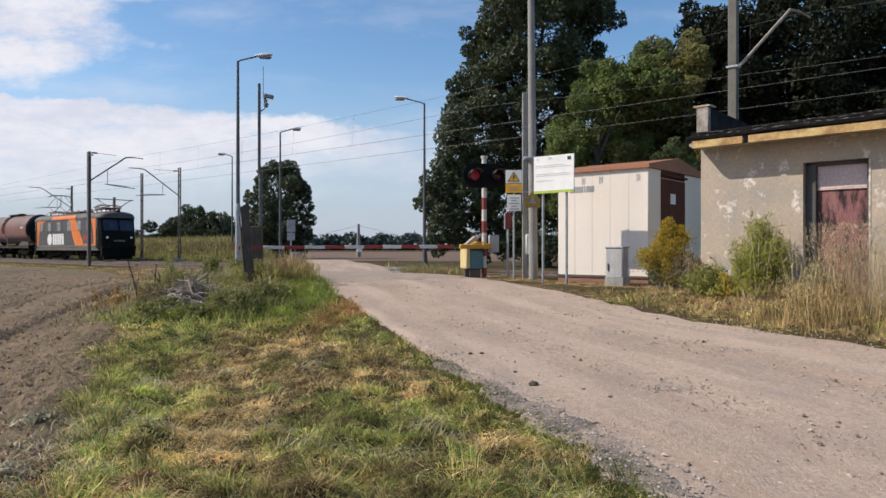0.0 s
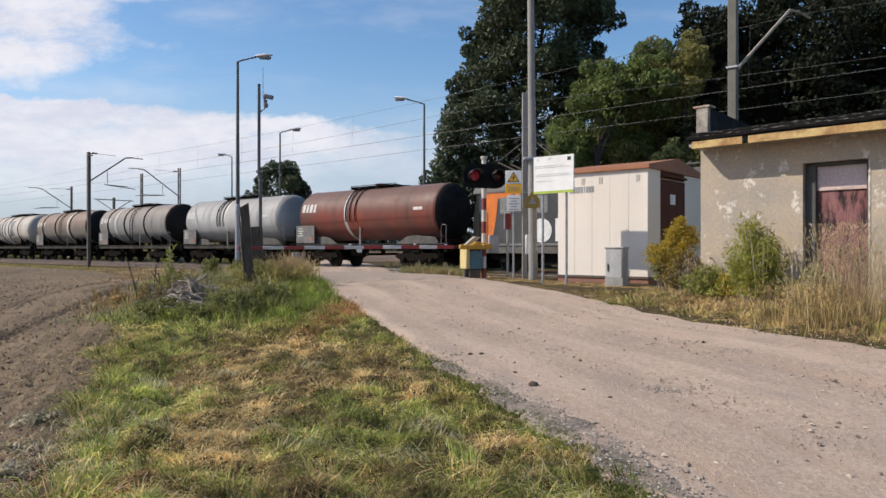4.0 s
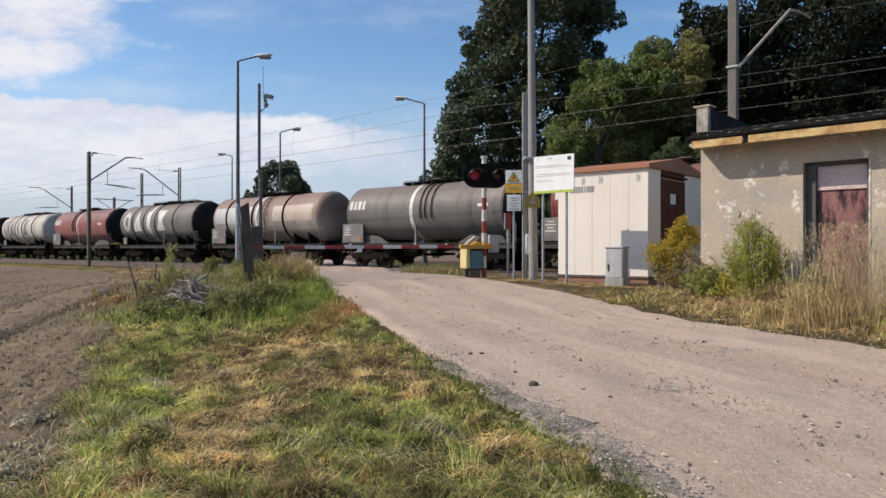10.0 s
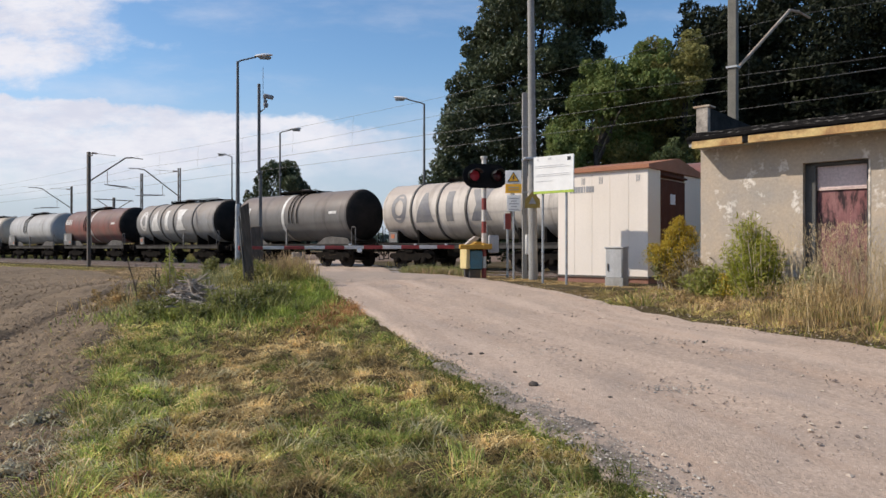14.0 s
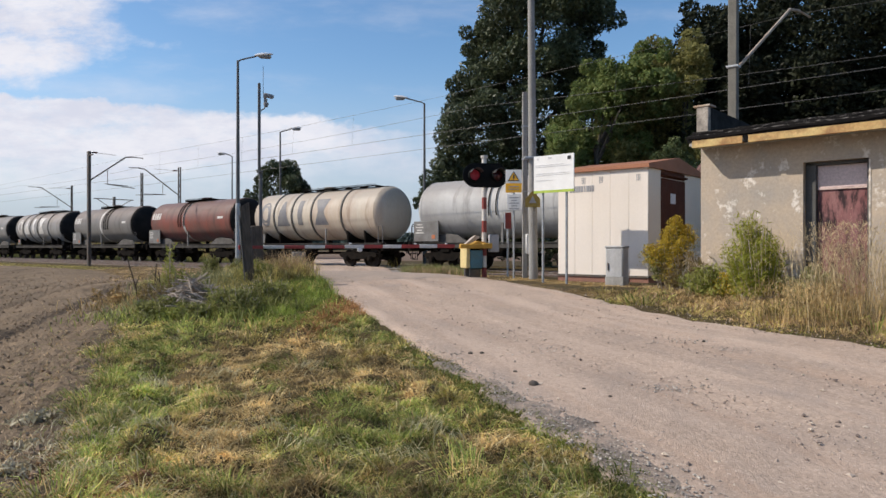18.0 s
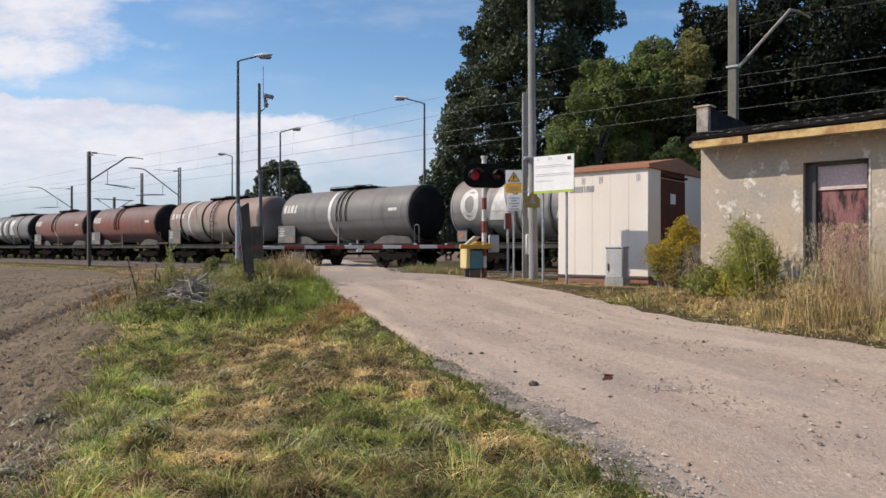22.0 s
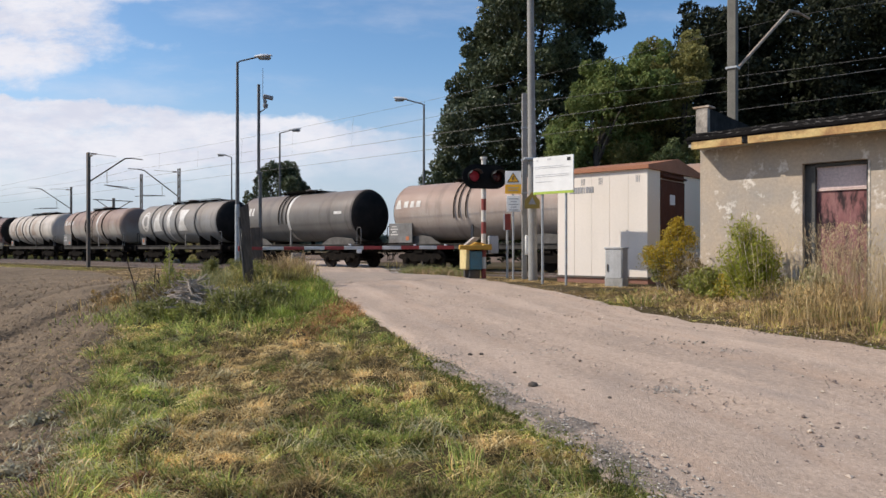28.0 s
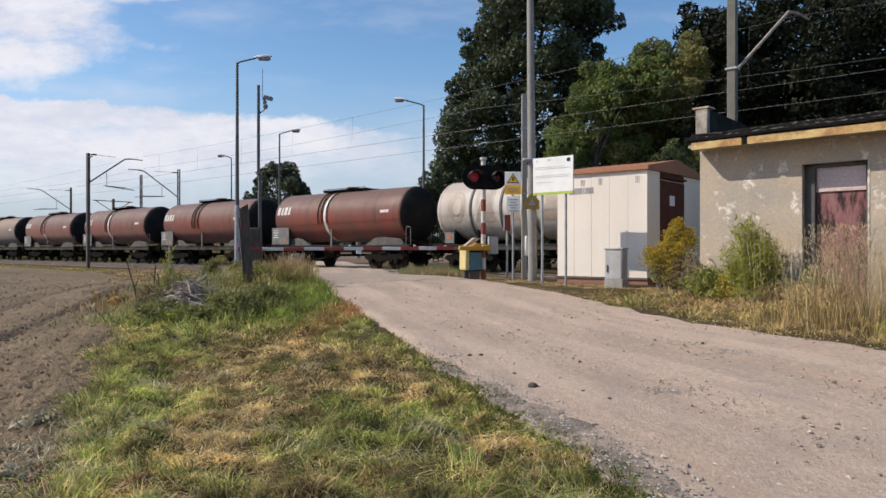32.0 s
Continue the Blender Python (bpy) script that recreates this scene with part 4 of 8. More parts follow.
def locomotive():
    ob = thing("electric_locomotive", Matrix.Identity(4), "dark grey electric locomotive with orange stripes and a black front", "locomotive")
    W = 1.45
    part("body", Build().box((12.8, 2 * W, 2.24), (0, 0, 2.30), b=.02), M["loco_grey"], ob)
    part("skirt", Build().box((12.6, 2 * W - .06, .4), (0, 0, 1.0), b=.02), M["skirt"], ob)
    part("sill", Build().box((12.7, 2 * W + .02, .1), (0, 0, 1.17), b=.01), M["plate"], ob)
    prof = [(-W - .03, 3.40), (-W - .03, 3.48), (-W + .1, 3.70), (-W + .4, 3.86), (-.5, 3.95), (.5, 3.95), (W - .4, 3.86), (W - .1, 3.70), (W + .03, 3.48), (W + .03, 3.40)]
    roof = Build()
    xs = [-6.9, -6.75, -6.4, -5.2, -2.6, 0, 2.6, 5.2, 6.4, 6.75, 6.9]
    shr = [.72, .9, 1, 1, 1, 1, 1, 1, 1, .9, .72]
    k = len(prof)
    roof.put([(x, y * s, 3.40 + (z - 3.40) * (s if s < 1 else 1)) for x, s in zip(xs, shr) for y, z in prof],
             [(i * k + j, i * k + j + 1, (i + 1) * k + j + 1, (i + 1) * k + j) for i in range(len(xs) - 1) for j in range(k - 1)] + [tuple(range(k)), tuple(range((len(xs) - 1) * k, len(xs) * k))])
    part("roof", roof, M["loco_roof"], ob)
    for x in (-3.1, 2.4, 5.6):
        part("roof_joint", Build().put([(x + d, y * 1.005, z + .012) for d in (-.04, .04) for y, z in prof], [(j, j + 1, k + j + 1, k + j) for j in range(k - 1)]), M["loco_black"], ob)

    def face_x(y, z):
        rake = .32 * max(0, (z - 2.15) / 1.25) ** 1.2
        return 6.38 + max(0.02, (.56 - rake)) * (1 - min(1, abs(y / W)) ** 3.2) ** (1 / 3.2)

    for s in (-1, 1):
        nose = Build()
        ny, nz = 24, 14
        vs = [(s * face_x(-W + 2 * W * j / ny, .82 + 2.72 * i / nz), -W + 2 * W * j / ny, .82 + 2.72 * i / nz) for i in range(nz + 1) for j in range(ny + 1)]
        nose.put(vs, [(i * (ny + 1) + j, i * (ny + 1) + j + 1, (i + 1) * (ny + 1) + j + 1, (i + 1) * (ny + 1) + j) for i in range(nz) for j in range(ny)])
        ns = part("cab_front", nose, M["loco_black"], ob)

        def skin(name, y0, y1, z0, z1, material, off=.015):
            b = Build()
            m = 8
            b.put([(s * (face_x(y0 + (y1 - y0) * j / m, z0 + (z1 - z0) * i / 4) + off), y0 + (y1 - y0) * j / m, z0 + (z1 - z0) * i / 4) for i in range(5) for j in range(m + 1)],
                  [(i * (m + 1) + j, i * (m + 1) + j + 1, (i + 1) * (m + 1) + j + 1, (i + 1) * (m + 1) + j) for i in range(4) for j in range(m)])
            return part(name, b, material, ns)

        skin("windscreen", -1.18, -.08, 2.42, 3.25, M["glass_blue"])
        skin("windscreen", .08, 1.18, 2.42, 3.25, M["glass_blue"])
        skin("number_plate", -.45, .45, 1.52, 1.66, M["plate"])
        for y in (-.95, .95):
            part("headlight", Build().lathe([(0, .085), (.07, .085), (.09, .065), (.1, 0)], "x", (0, 0, 0), n=16), M["headlight"], ns,
                 at=Matrix.Translation((s * face_x(y, 1.85), y, 1.85)) @ Matrix.Rotation(0 if s > 0 else math.pi, 4, "Z"))
        part("top_lamp", Build().lathe([(-.35, .15), (.02, .17), (.05, .14), (.05, 0)], "x", (0, 0, 0), n=18), M["loco_black"], ob,
             at=Matrix.Translation((s * 6.72, 0, 3.88)) @ Matrix.Rotation(0 if s > 0 else math.pi, 4, "Z"))
        for y in (-.875, .875):
            part("buffer", BUFFER, None, ob, at=Matrix.Translation((s * 6.85, y, 1.05)) @ Matrix.Rotation(0 if s > 0 else math.pi, 4, "Z"))
        part("coupling", HOOK, None, ob, at=Matrix.Translation((s * 6.9, 0, 1.05)) @ Matrix.Rotation(0 if s > 0 else math.pi, 4, "Z"))
        part("buffer_beam", Build().box((.3, 2.7, .75), (s * 6.72, 0, .72), b=.04), M["loco_black"], ob)
        part("rail_guard", Build().prism([(-.1, .12), (.15, .12), (.05, .5), (-.1, .5)], 2.3, (s * 6.6, 0, 0)), M["loco_black"], ob)
        # doors and windows on both sides
        y = s * (W + .006)
        for x0, x1 in ((-6.36, -6.0), (6.0, 6.36)):
            d = part("cab_door", Build().box((x1 - x0, .02, 2.5), ((x0 + x1) / 2, y, 2.25), b=.005), M["loco_black"], ob)
            part("door_window", Build().box((.24, .02, .75), ((x0 + x1) / 2, y + s * .008, 2.95), b=.004), M["glass_blue"], d)
            part("handrail", Build().pipe([((x0 + x1) / 2 + .28, y + s * .05, 1.3), ((x0 + x1) / 2 + .28, y + s * .05, 2.6)], .02, 6), M["plate"], d)
        for x, w, h in ((-4.9, .58, .68), (-3.14, .66, .72), (-1.14, .70, .72), (.95, .72, .8), (2.92, .74, .78), (4.72, .78, .74)):
            win = part("side_window", Build().box((w, .02, h), (x, y, 2.84), b=.004), M["window_grey"], ob)
            part("window_bar", Build().box((w + .05, .026, .03), (x, y + s * .003, 2.95)).box((w + .05, .026, .03), (x, y + s * .003, 2.84 - h / 2)), M["plate"], win)
        yo = s * (W + .004)
        for poly in ([(-5.96, 1.22), (-5.62, 1.22), (-5.42, 2.2), (-5.3, 3.15), (-4.2, 3.25), (-4.1, 3.4), (-5.96, 3.4)],
                     [(.80, 3.4), (2.25, 3.4), (3.85, 1.22), (2.1, 1.22)],
                     [(6.0, 1.22), (6.0, 3.4), (4.5, 3.4), (4.55, 3.28), (5.3, 3.1), (5.6, 2.2), (5.62, 1.35), (3.85, 1.35), (3.95, 1.22)]):
            part("orange_stripe", Build().prism(poly, .008, (0, yo, 0)), M["orange"], ob)
        part("orange_eave", Build().put([(x, y0 * s, z0) for x in (-2.6, 2.2) for y0, z0 in ((W + .038, 3.41), (W + .038, 3.49), (W - .08, 3.715))], [(0, 1, 4, 3), (1, 2, 5, 4)]), M["orange"], ob)
        ym = s * (W + .008)
        ring = Build().lathe([(-.004, .50), (.004, .50), (.004, .0), (-.004, .0)], "y", (-3.12, ym, 1.75), n=24)
        part("round_mark", ring, M["white"], ob)
        for i in range(5):
            part("name_mark", Build().box((.38, .008, .92), (-2.26 + i * .48, ym, 1.76)), M["white"], ob)
        for i in range(3):
            part("red_mark", Build().box((.3, .008, .40), (3.95 + i * .36, ym, 1.86)), M["red"], ob)
        part("grey_mark", Build().prism([(4.95, 1.7), (5.3, 1.6), (5.35, 2.15), (5.15, 2.25)], .008, (0, ym, 0)), M["plate"], ob)
    # bogies
    for bx_ in (-3.45, 3.45):
        bo = part("bogie", Build().box((4.6, 1.6, .35), (0, 0, .72), b=.04), M["underframe"], ob, at=(bx_, 0, 0))
        for s in (-1, 1):
            part("side_frame", Build().prism([(-2.5, .62), (-2.3, .92), (2.3, .92), (2.5, .62), (2.1, .5), (1.1, .5), (.8, .34), (-.8, .34), (-1.1, .5), (-2.1, .5)], .16, (0, s * 1.02, 0)), M["underframe"], bo)
            for x in (-1.65, 1.65):
                part("axle_box", Build().box((.5, .28, .42), (x, s * 1.08, LOCO_R), b=.05), M["underframe"], bo)
            part("step_frame", Build().pipe([(2.2, s * 1.35, .85), (2.2, s * 1.35, .3), (2.65, s * 1.35, .3), (2.65, s * 1.35, .85)], .03, 6).box((.5, .2, .03), (2.42, s * 1.32, .3)).box((.5, .2, .03), (2.42, s * 1.32, .58)), M["underframe"], bo)
        for x in (-1.65, 1.65):
            w = part("wheelset", LOCO_WHEELSET, None, bo, at=(x, 0, LOCO_R))
            wheelsets.append((w, x, LOCO_R))
    part("equipment_case", Build().box((2.0, 2.3, .5), (0, 0, .62), b=.04), M["underframe"], ob)
    # roof gear
    for s in (-1, 1):
        part("roof_pipe", Build().pipe([(-5.6, s * .75, 3.95), (-5.6, s * .75, 4.08), (5.4, s * .75, 4.08), (5.4, s * .75, 3.9)], .035, 6), M["steel_dark"], ob)
    for x in (-2.4, -1.2, 0, 1.3, 2.6, 3.4):
        part("roof_insulator", Build().lathe([(3.95, .09)] + [(3.98 + i * .05, (.11, .07)[i % 2]) for i in range(5)] + [(4.25, .03)], "z", (x, -.3, 0), n=10), M["insulator_dark"], ob)
    part("roof_case", Build().box((2.6, 1.3, .16), (-.2, 0, 4.02), b=.03), M["steel_dark"], ob)
    for cx, up in ((-4.55, True), (4.9, False)):
        pa = part("pantograph", Build().box((2.0, .08, .08), (cx, -.6, 4.2)).box((2.0, .08, .08), (cx, .6, 4.2)).box((.08, 1.3, .08), (cx - .9, 0, 4.2)).box((.08, 1.3, .08), (cx + .9, 0, 4.2))
                  .box((.3, 1.2, .12), (cx, 0, 4.24)), M["panto_red"], ob)
        for x in (-.8, .8):
            for y in (-.55, .55):
                part("pantograph_insulator", Build().lathe([(3.9, .06)] + [(3.95 + i * .045, (.09, .06)[i % 2]) for i in range(5)] + [(4.17, .04)], "z", (cx + x, y, 0), n=8), M["insulator_dark"], pa)
        hz, ez, ex = (5.72, 4.85, 1.45) if up else (4.5, 4.36, 1.5)
        arm = Build()
        for y in (-.55, .55):
            for sx in (-1, 1):
                arm.pipe([(cx + sx * .25, y, 4.3), (cx + sx * ex, y * .9, ez)], .035, 6)
                arm.pipe([(cx + sx * ex, y * .9, ez), (cx + sx * .22, y * .35, hz)], .022, 6)
        part("pantograph_arms", arm, M["steel_dark"] if up else M["panto_red"], pa)
        hd = Build()
        for dx in (-.22, .22):
            hd.pipe([(cx + dx, -.95, hz - .2), (cx + dx, -.7, hz), (cx + dx, .7, hz), (cx + dx, .95, hz - .2)], .03, 6)
        part("collector_head", hd, M["steel_dark"], pa)
    return ob


loco = locomotive()
loco.matrix_basis = train_pose(0, 62.95)
train.append((loco, 62.95))

# ---- beside the line: masts, wires, lamps ----
M["wire"] = mat("wire_copper", (0.15, 0.147, 0.14), 0.55, 0.6, second=(0.13, 0.125, 0.12), scale=2)
M["mast_concrete"] = mat("mast_concrete", (0.165, 0.158, 0.135), 0.9, second=(0.12, 0.115, 0.10), scale=2.0, bump=0.005, bscale=25, grime=(0.15, 0.14, 0.12), gscale=1.4, gamount=0.5, streak=True)
M["weathered_tube"] = mat("weathered_tube", (0.42, 0.36, 0.29), 0.7, second=(0.3, 0.22, 0.16), scale=3)
M["insulator"] = mat("brown_insulator", (0.16, 0.08, 0.05), 0.25, second=(0.1, 0.05, 0.035), scale=5)



def sleeper_mesh():
    b = Build()
    b.prism([(-1.25, 0), (1.25, 0), (1.25, .09), (.5, .09), (.35, .06), (-.35, .06), (-.5, .09), (-1.25, .09)], .26)
    return b.mesh("sleeper", M["concrete"])


SLEEPER = sleeper_mesh()
for vt, q0, q1 in ((V_NEAR, -78, -36.5), (V_NEAR, -18, 2)):
    bed = bpy.data.objects["ballast"]
    q = q0
    while q < q1:
        part("sleeper", SLEEPER, None, bed, at=Matrix.Translation(on_line(q, vt, .20)) @ LINE @ Matrix.Rotation(math.pi / 2, 4, "Z"))
        q += 0.62

# worn grey paving that leads the road over the tracks
M["apron"] = mat("worn_paving", (0.375, 0.295, 0.235), 0.95, spec=.1, second=(0.30, 0.245, 0.20), scale=1.1, bump=.012, bscale=22, fine=.3, grime=(0.235, 0.20, 0.17), gscale=1.8, gamount=.6, gedge=(.52, .70))
apron = strip("crossing_paving", [(-3.05, 17.6), (-3.55, 19.2), (-5.3, 26.0), (-6.1, 29.5)], [(1.0, 18.6), (.55, 19.8), (-1.5, 25.0), (-2.3, 29.5)], 160, 30, .064, M["apron"], .5, 19, .006)
for k, v in enumerate(apron.data.vertices):               # dirt has washed over its near end
    fade = max(0.0, 1 - (k // 31) / 60)
    v.co.z -= fade * (.016 + .022 * float(waves(v.co.x, v.co.y, 23, .6, 3)))
tagged(apron, "worn grey-brown paving of the level crossing", "paving", kind="structure")

# slabs that carry the road over the rails
M["slab"] = mat("worn_slab", (0.30, 0.265, 0.235), 0.9, second=(0.22, 0.195, 0.175), scale=1.5, bump=0.006, bscale=20)
for vt in (V_NEAR, V_FAR):
    for v0, w in ((vt, 1.30), (vt - 1.25, .85), (vt + 1.25, .85)):
        for k in range(5):
            q = -31.6 - (v0 - 24) * 0.42 + k * 2.02
            slab = part("crossing_slab", Build().box((1.98, w, .12), (0, 0, 0), b=.015), M["slab"], None, at=line_pose(q + 1, v0, RAIL_Z - .065))
            tagged(slab, "worn grey concrete slab between the rails", "slab", "slabs of the crossing", "structure")


def lattice_mast(m, h, label, w=0.30):
    """A mast of two channels laced together."""
    ob = thing("catenary_mast", m, label, "mast", "masts of the line")
    for s in (-1, 1):
        part("leg", Build().box((.045, .1, h), (s * w / 2, 0, h / 2)), M["steel_dark"], ob)
    n = int(h / .9)
    lace = Build()
    for i in range(n):
        z = .3 + i * .9
        lace.box((w, .04, .04), (0, 0, z))
        lace.rod((-w / 2, 0, z), (w / 2, 0, min(z + .9, h)), .014, n=4)
    part("lacing", lace, M["steel_dark"], ob)
    part("footing", Build().box((.8, .7, .5), (0, 0, .05), b=.03), M["concrete"], ob)
    return ob


def solid_mast(m, h, label, r=0.17, material=None):
    ob = thing("catenary_mast", m, label, "mast", "masts of the line")
    part("pole", Build().box((r * 2, r * 1.7, h), (0, 0, h / 2), b=.02), material or M["steel_dark"], ob)
    part("footing", Build().box((.5, .42, .4), (0, 0, -.16), b=.03), M["ballast"], ob)
    return ob


def cantilever(ob, reach, z0, z1, side, skew=0.0, reg=5.2, lower=True, tube=None):
    """A bracket arm that carries the wires; local y points over the track."""
    b = Build()
    b.pipe([(0, side * .1, z0), (skew * .85, side * reach * .85, z1 - .05), (skew, side * reach, z1)], .045, 8)
    b.pipe([(skew, side * reach, z1), (skew * 1.15, side * (reach + .75), z1 - .02)], .03, 8)
    part("bracket_arm", b, tube or M["steel_dark"], ob)
    part("stay", Build().pipe([(0, side * .1, z1 + .05), (skew * .6, side * reach * .62, z1 + .02)], .014, 6), M["steel_dark"], ob)
    part("insulator", Build().lathe([(-.18, .03)] + [(-.15 + k * .06, (.07, .035)[k % 2]) for k in range(6)] + [(.2, .03)], "y",
                                    (0, side * .35, z1 + .05), n=12), M["insulator"], ob)
    if not lower:
        return
    r = Build().pipe([(skew * .4, side * reach * .42, z0 + (z1 - z0) * .4), (skew * .5, side * reach * .42, reg + .15), (skew, side * (reach + .2), reg)], .025, 6)
    r.pipe([(skew * .35, side * reach * .35, reg + .18), (skew * .8, side * reach * .9, reg + .12)], .025, 6)
    part("registration_arm", r, M["steel_dark"], ob)


ma = solid_mast(line_pose(-45.6, 19.2, .15), 7.35, "dark steel catenary mast with a bracket arm at the field's edge", .11)
cantilever(ma, 2.75, 5.55, 7.25, 1)
part("wire_clamp", Build().box((.5, .08, .08), (.3, 0, 7.1)), M["steel_dark"], ma)
mb = solid_mast(line_pose(-6.27, 19.23, .35), 10.2, "grey concrete catenary mast behind the plastered hut", .115, M["mast_concrete"])
cantilever(mb, 3.3, 5.80, 8.05, 1, .80, lower=False, tube=M["weathered_tube"])
part("collar", Build().box((.3, .27, .05), (0, 0, 5.9)), M["galvanised"], mb)
for q, v, h in ((-53.2, 29.5, 7.65), (-77.8, 31.0, 7.65)):
    mm = lattice_mast(line_pose(q, v, .3), h, "laced steel catenary mast across the tracks")
    cantilever(mm, 3.4, 5.4, 7.3, -1)
lattice_mast(line_pose(-59.7, 29.6, .3), 7.65, "laced steel mast without an arm across the tracks")
mt = solid_mast(line_pose(-90, 41, .3), 7.6, "distant steel mast with a crosstree", .15)
part("crosstree", Build().box((.12, 5.0, .1), (0, 0, 7.3)).pipe([(0, -2.2, 7.3), (0, 0, 5.9), (0, 2.2, 7.3)], .05, 6), M["steel_dark"], mt)
for q in (-112, -150, -190):
    ob = solid_mast(line_pose(q, 19.2, .2), 7.4, "dark steel catenary mast far along the line", .17)
    cantilever(ob, 2.75, 5.55, 7.25, 1)


def wire(name, rows, r, label):
    """A hanging wire through (q, v, z) rows, with sag between them."""
    b = Build()
    for (q0, v0, z0, s0), (q1, v1, z1, _) in zip(rows, rows[1:]):
        pts = []
        for i in range(9):
            t = i / 8
            pts.append(on_line(q0 + (q1 - q0) * t, v0 + (v1 - v0) * t, z0 + (z1 - z0) * t - 4 * s0 * t * (1 - t)))
        b.pipe(pts, r, 5)
    return tagged(part(name, b, M["wire"], None), label, "wire", "overhead wires")


NEARW = [(-190, V_NEAR, 7.5, .5), (-112, V_NEAR, 7.5, .5), (-45.6, V_NEAR, 7.43, .30), (-5.6, 22.5, 8.32, 0.5), (34, V_NEAR, 8.4, .4), (80, V_NEAR, 8.4, .4)]
wire("catenary_wire", NEARW, .006, "sagging catenary wire over the near track")
wire("catenary_wire", [(-190, V_FAR, 7.6, .4), (-78, V_FAR, 7.6, .3), (-53, V_FAR, 7.6, .2), (-20, V_FAR, 8.0, .6), (35, V_FAR, 8.0, .5), (80, V_FAR, 8.0, .5)], .008, "sagging catenary wire over the far track")
wire("contact_wire", [(-190, V_NEAR, 6.3, 0), (-45.6, V_NEAR, 6.05, 0), (-5.6, V_NEAR + .2, 6.30, 0), (80, V_NEAR - .2, 6.3, 0)], .009, "taut contact wire over the near track")
wire("contact_wire", [(-190, V_FAR, 6.3, 0), (-53, V_FAR, 6.2, 0), (5, V_FAR + .2, 6.5, 0), (80, V_FAR, 6.5, 0)], .009, "taut contact wire over the far track")
for k in range(9):
    q = -42 + k * 4.4
    t = (q + 45.6) / 40
    zt = 7.43 + .89 * t - 4 * .30 * t * (1 - t)
    tagged(part("dropper", Build().rod(on_line(q, V_NEAR + .3 * t, 6.05 + .33 * t), on_line(q, V_NEAR + .5 * t, zt), .004, n=4), M["wire"], None),
           "thin dropper between the overhead wires", "dropper", "droppers of the overhead line")


def lamp_post(m, h, arm, label, r=0.11, aim=1.0):
    ob = thing("street_lamp", m, label, "street lamp", "lamps of the crossing")
    part("pole", Build().rod((0, 0, -.2), (0, 0, h * .32), r, r * .92, 12).rod((0, 0, h * .32), (0, 0, h), r * .8, r * .5, 12), M["lamp_steel"], ob)
    part("arm", Build().pipe([(0, 0, h - .05), (aim * .12, 0, h + .04), (aim * arm, 0, h + .04 + arm * .24)], .035, 8), M["lamp_steel"], ob)
    hd = Build()
    vs, fs = [], []
    for i in range(9):
        s = i / 8
        w, t = .14 * math.sin(math.pi * (0.12 + .83 * s)) ** .6, .10 * math.sin(math.pi * (0.1 + .85 * s)) ** .6
        for k in range(10):
            a = 2 * math.pi * k / 10
            vs.append((aim * (arm - .08 + .78 * s), math.cos(a) * w, h + .06 + arm * .24 + .09 * s + math.sin(a) * t * (1 if math.sin(a) > 0 else .55)))
    for i in range(8):
        for k in range(10):
            fs.append((i * 10 + k, i * 10 + (k + 1) % 10, i * 10 + 10 + (k + 1) % 10, i * 10 + 10 + k))
    hd.put(vs, fs + [tuple(range(10)), tuple(range(80, 90))])
    head = part("lamp_head", hd, M["lamp_shell"], ob)
    part("glass_bowl", Build().lathe([(-.28, .02), (-.2, .09), (.2, .09), (.28, .02)], "x", (aim * (arm + .36), 0, h + .03 + arm * .24), n=12), M["lamp_glass"], head)
    return ob


M["lamp_steel"] = mat("weathered_lamp_steel", (0.13, 0.135, 0.14), 0.6, 0.3, second=(0.09, 0.09, 0.09), scale=3, grime=(0.12, 0.1, 0.09), gscale=2, gamount=0.4)
M["lamp_shell"] = mat("lamp_shell", (0.74, 0.75, 0.76), 0.45, 0.0, second=(0.64, 0.64, 0.64), scale=6)
M["camera_grey"] = mat("camera_grey", (0.24, 0.24, 0.25), 0.5, second=(0.17, 0.17, 0.18), scale=6)
M["lamp_glass"] = mat("lamp_bowl", (0.34, 0.34, 0.34), 0.3, second=(0.17, 0.165, 0.155), scale=6)
lp = lamp_post(pose(-9.03, 31.0, .38, 0, 0, 10), 9.3, .80, "tall steel street lamp with a pale foot beside the barrier")
part("foot_tube", Build().rod((0, 0, -.22), (0, 0, 2.95), .118, .108, 14).rod((0, 0, 2.95), (0, 0, 3.02), .108, .09, 14), M["galvanised"], lp, "pale galvanised lower tube")
lamp_post(pose(-10.98, 47.5, .3, 0, 0, 8), 8.95, .72, "tall steel street lamp across the tracks", .10)
lamp_post(pose(-1.03, 39.0, .3, 0, 0, -4), 9.15, 1.0, "tall steel street lamp across the tracks by the oaks", .10, -1.0)
lamp_post(pose(-17.85, 59.6, .3, 0, 0, 0), 8.9, .55, "slim steel street lamp behind the bank", .09, -1.0)

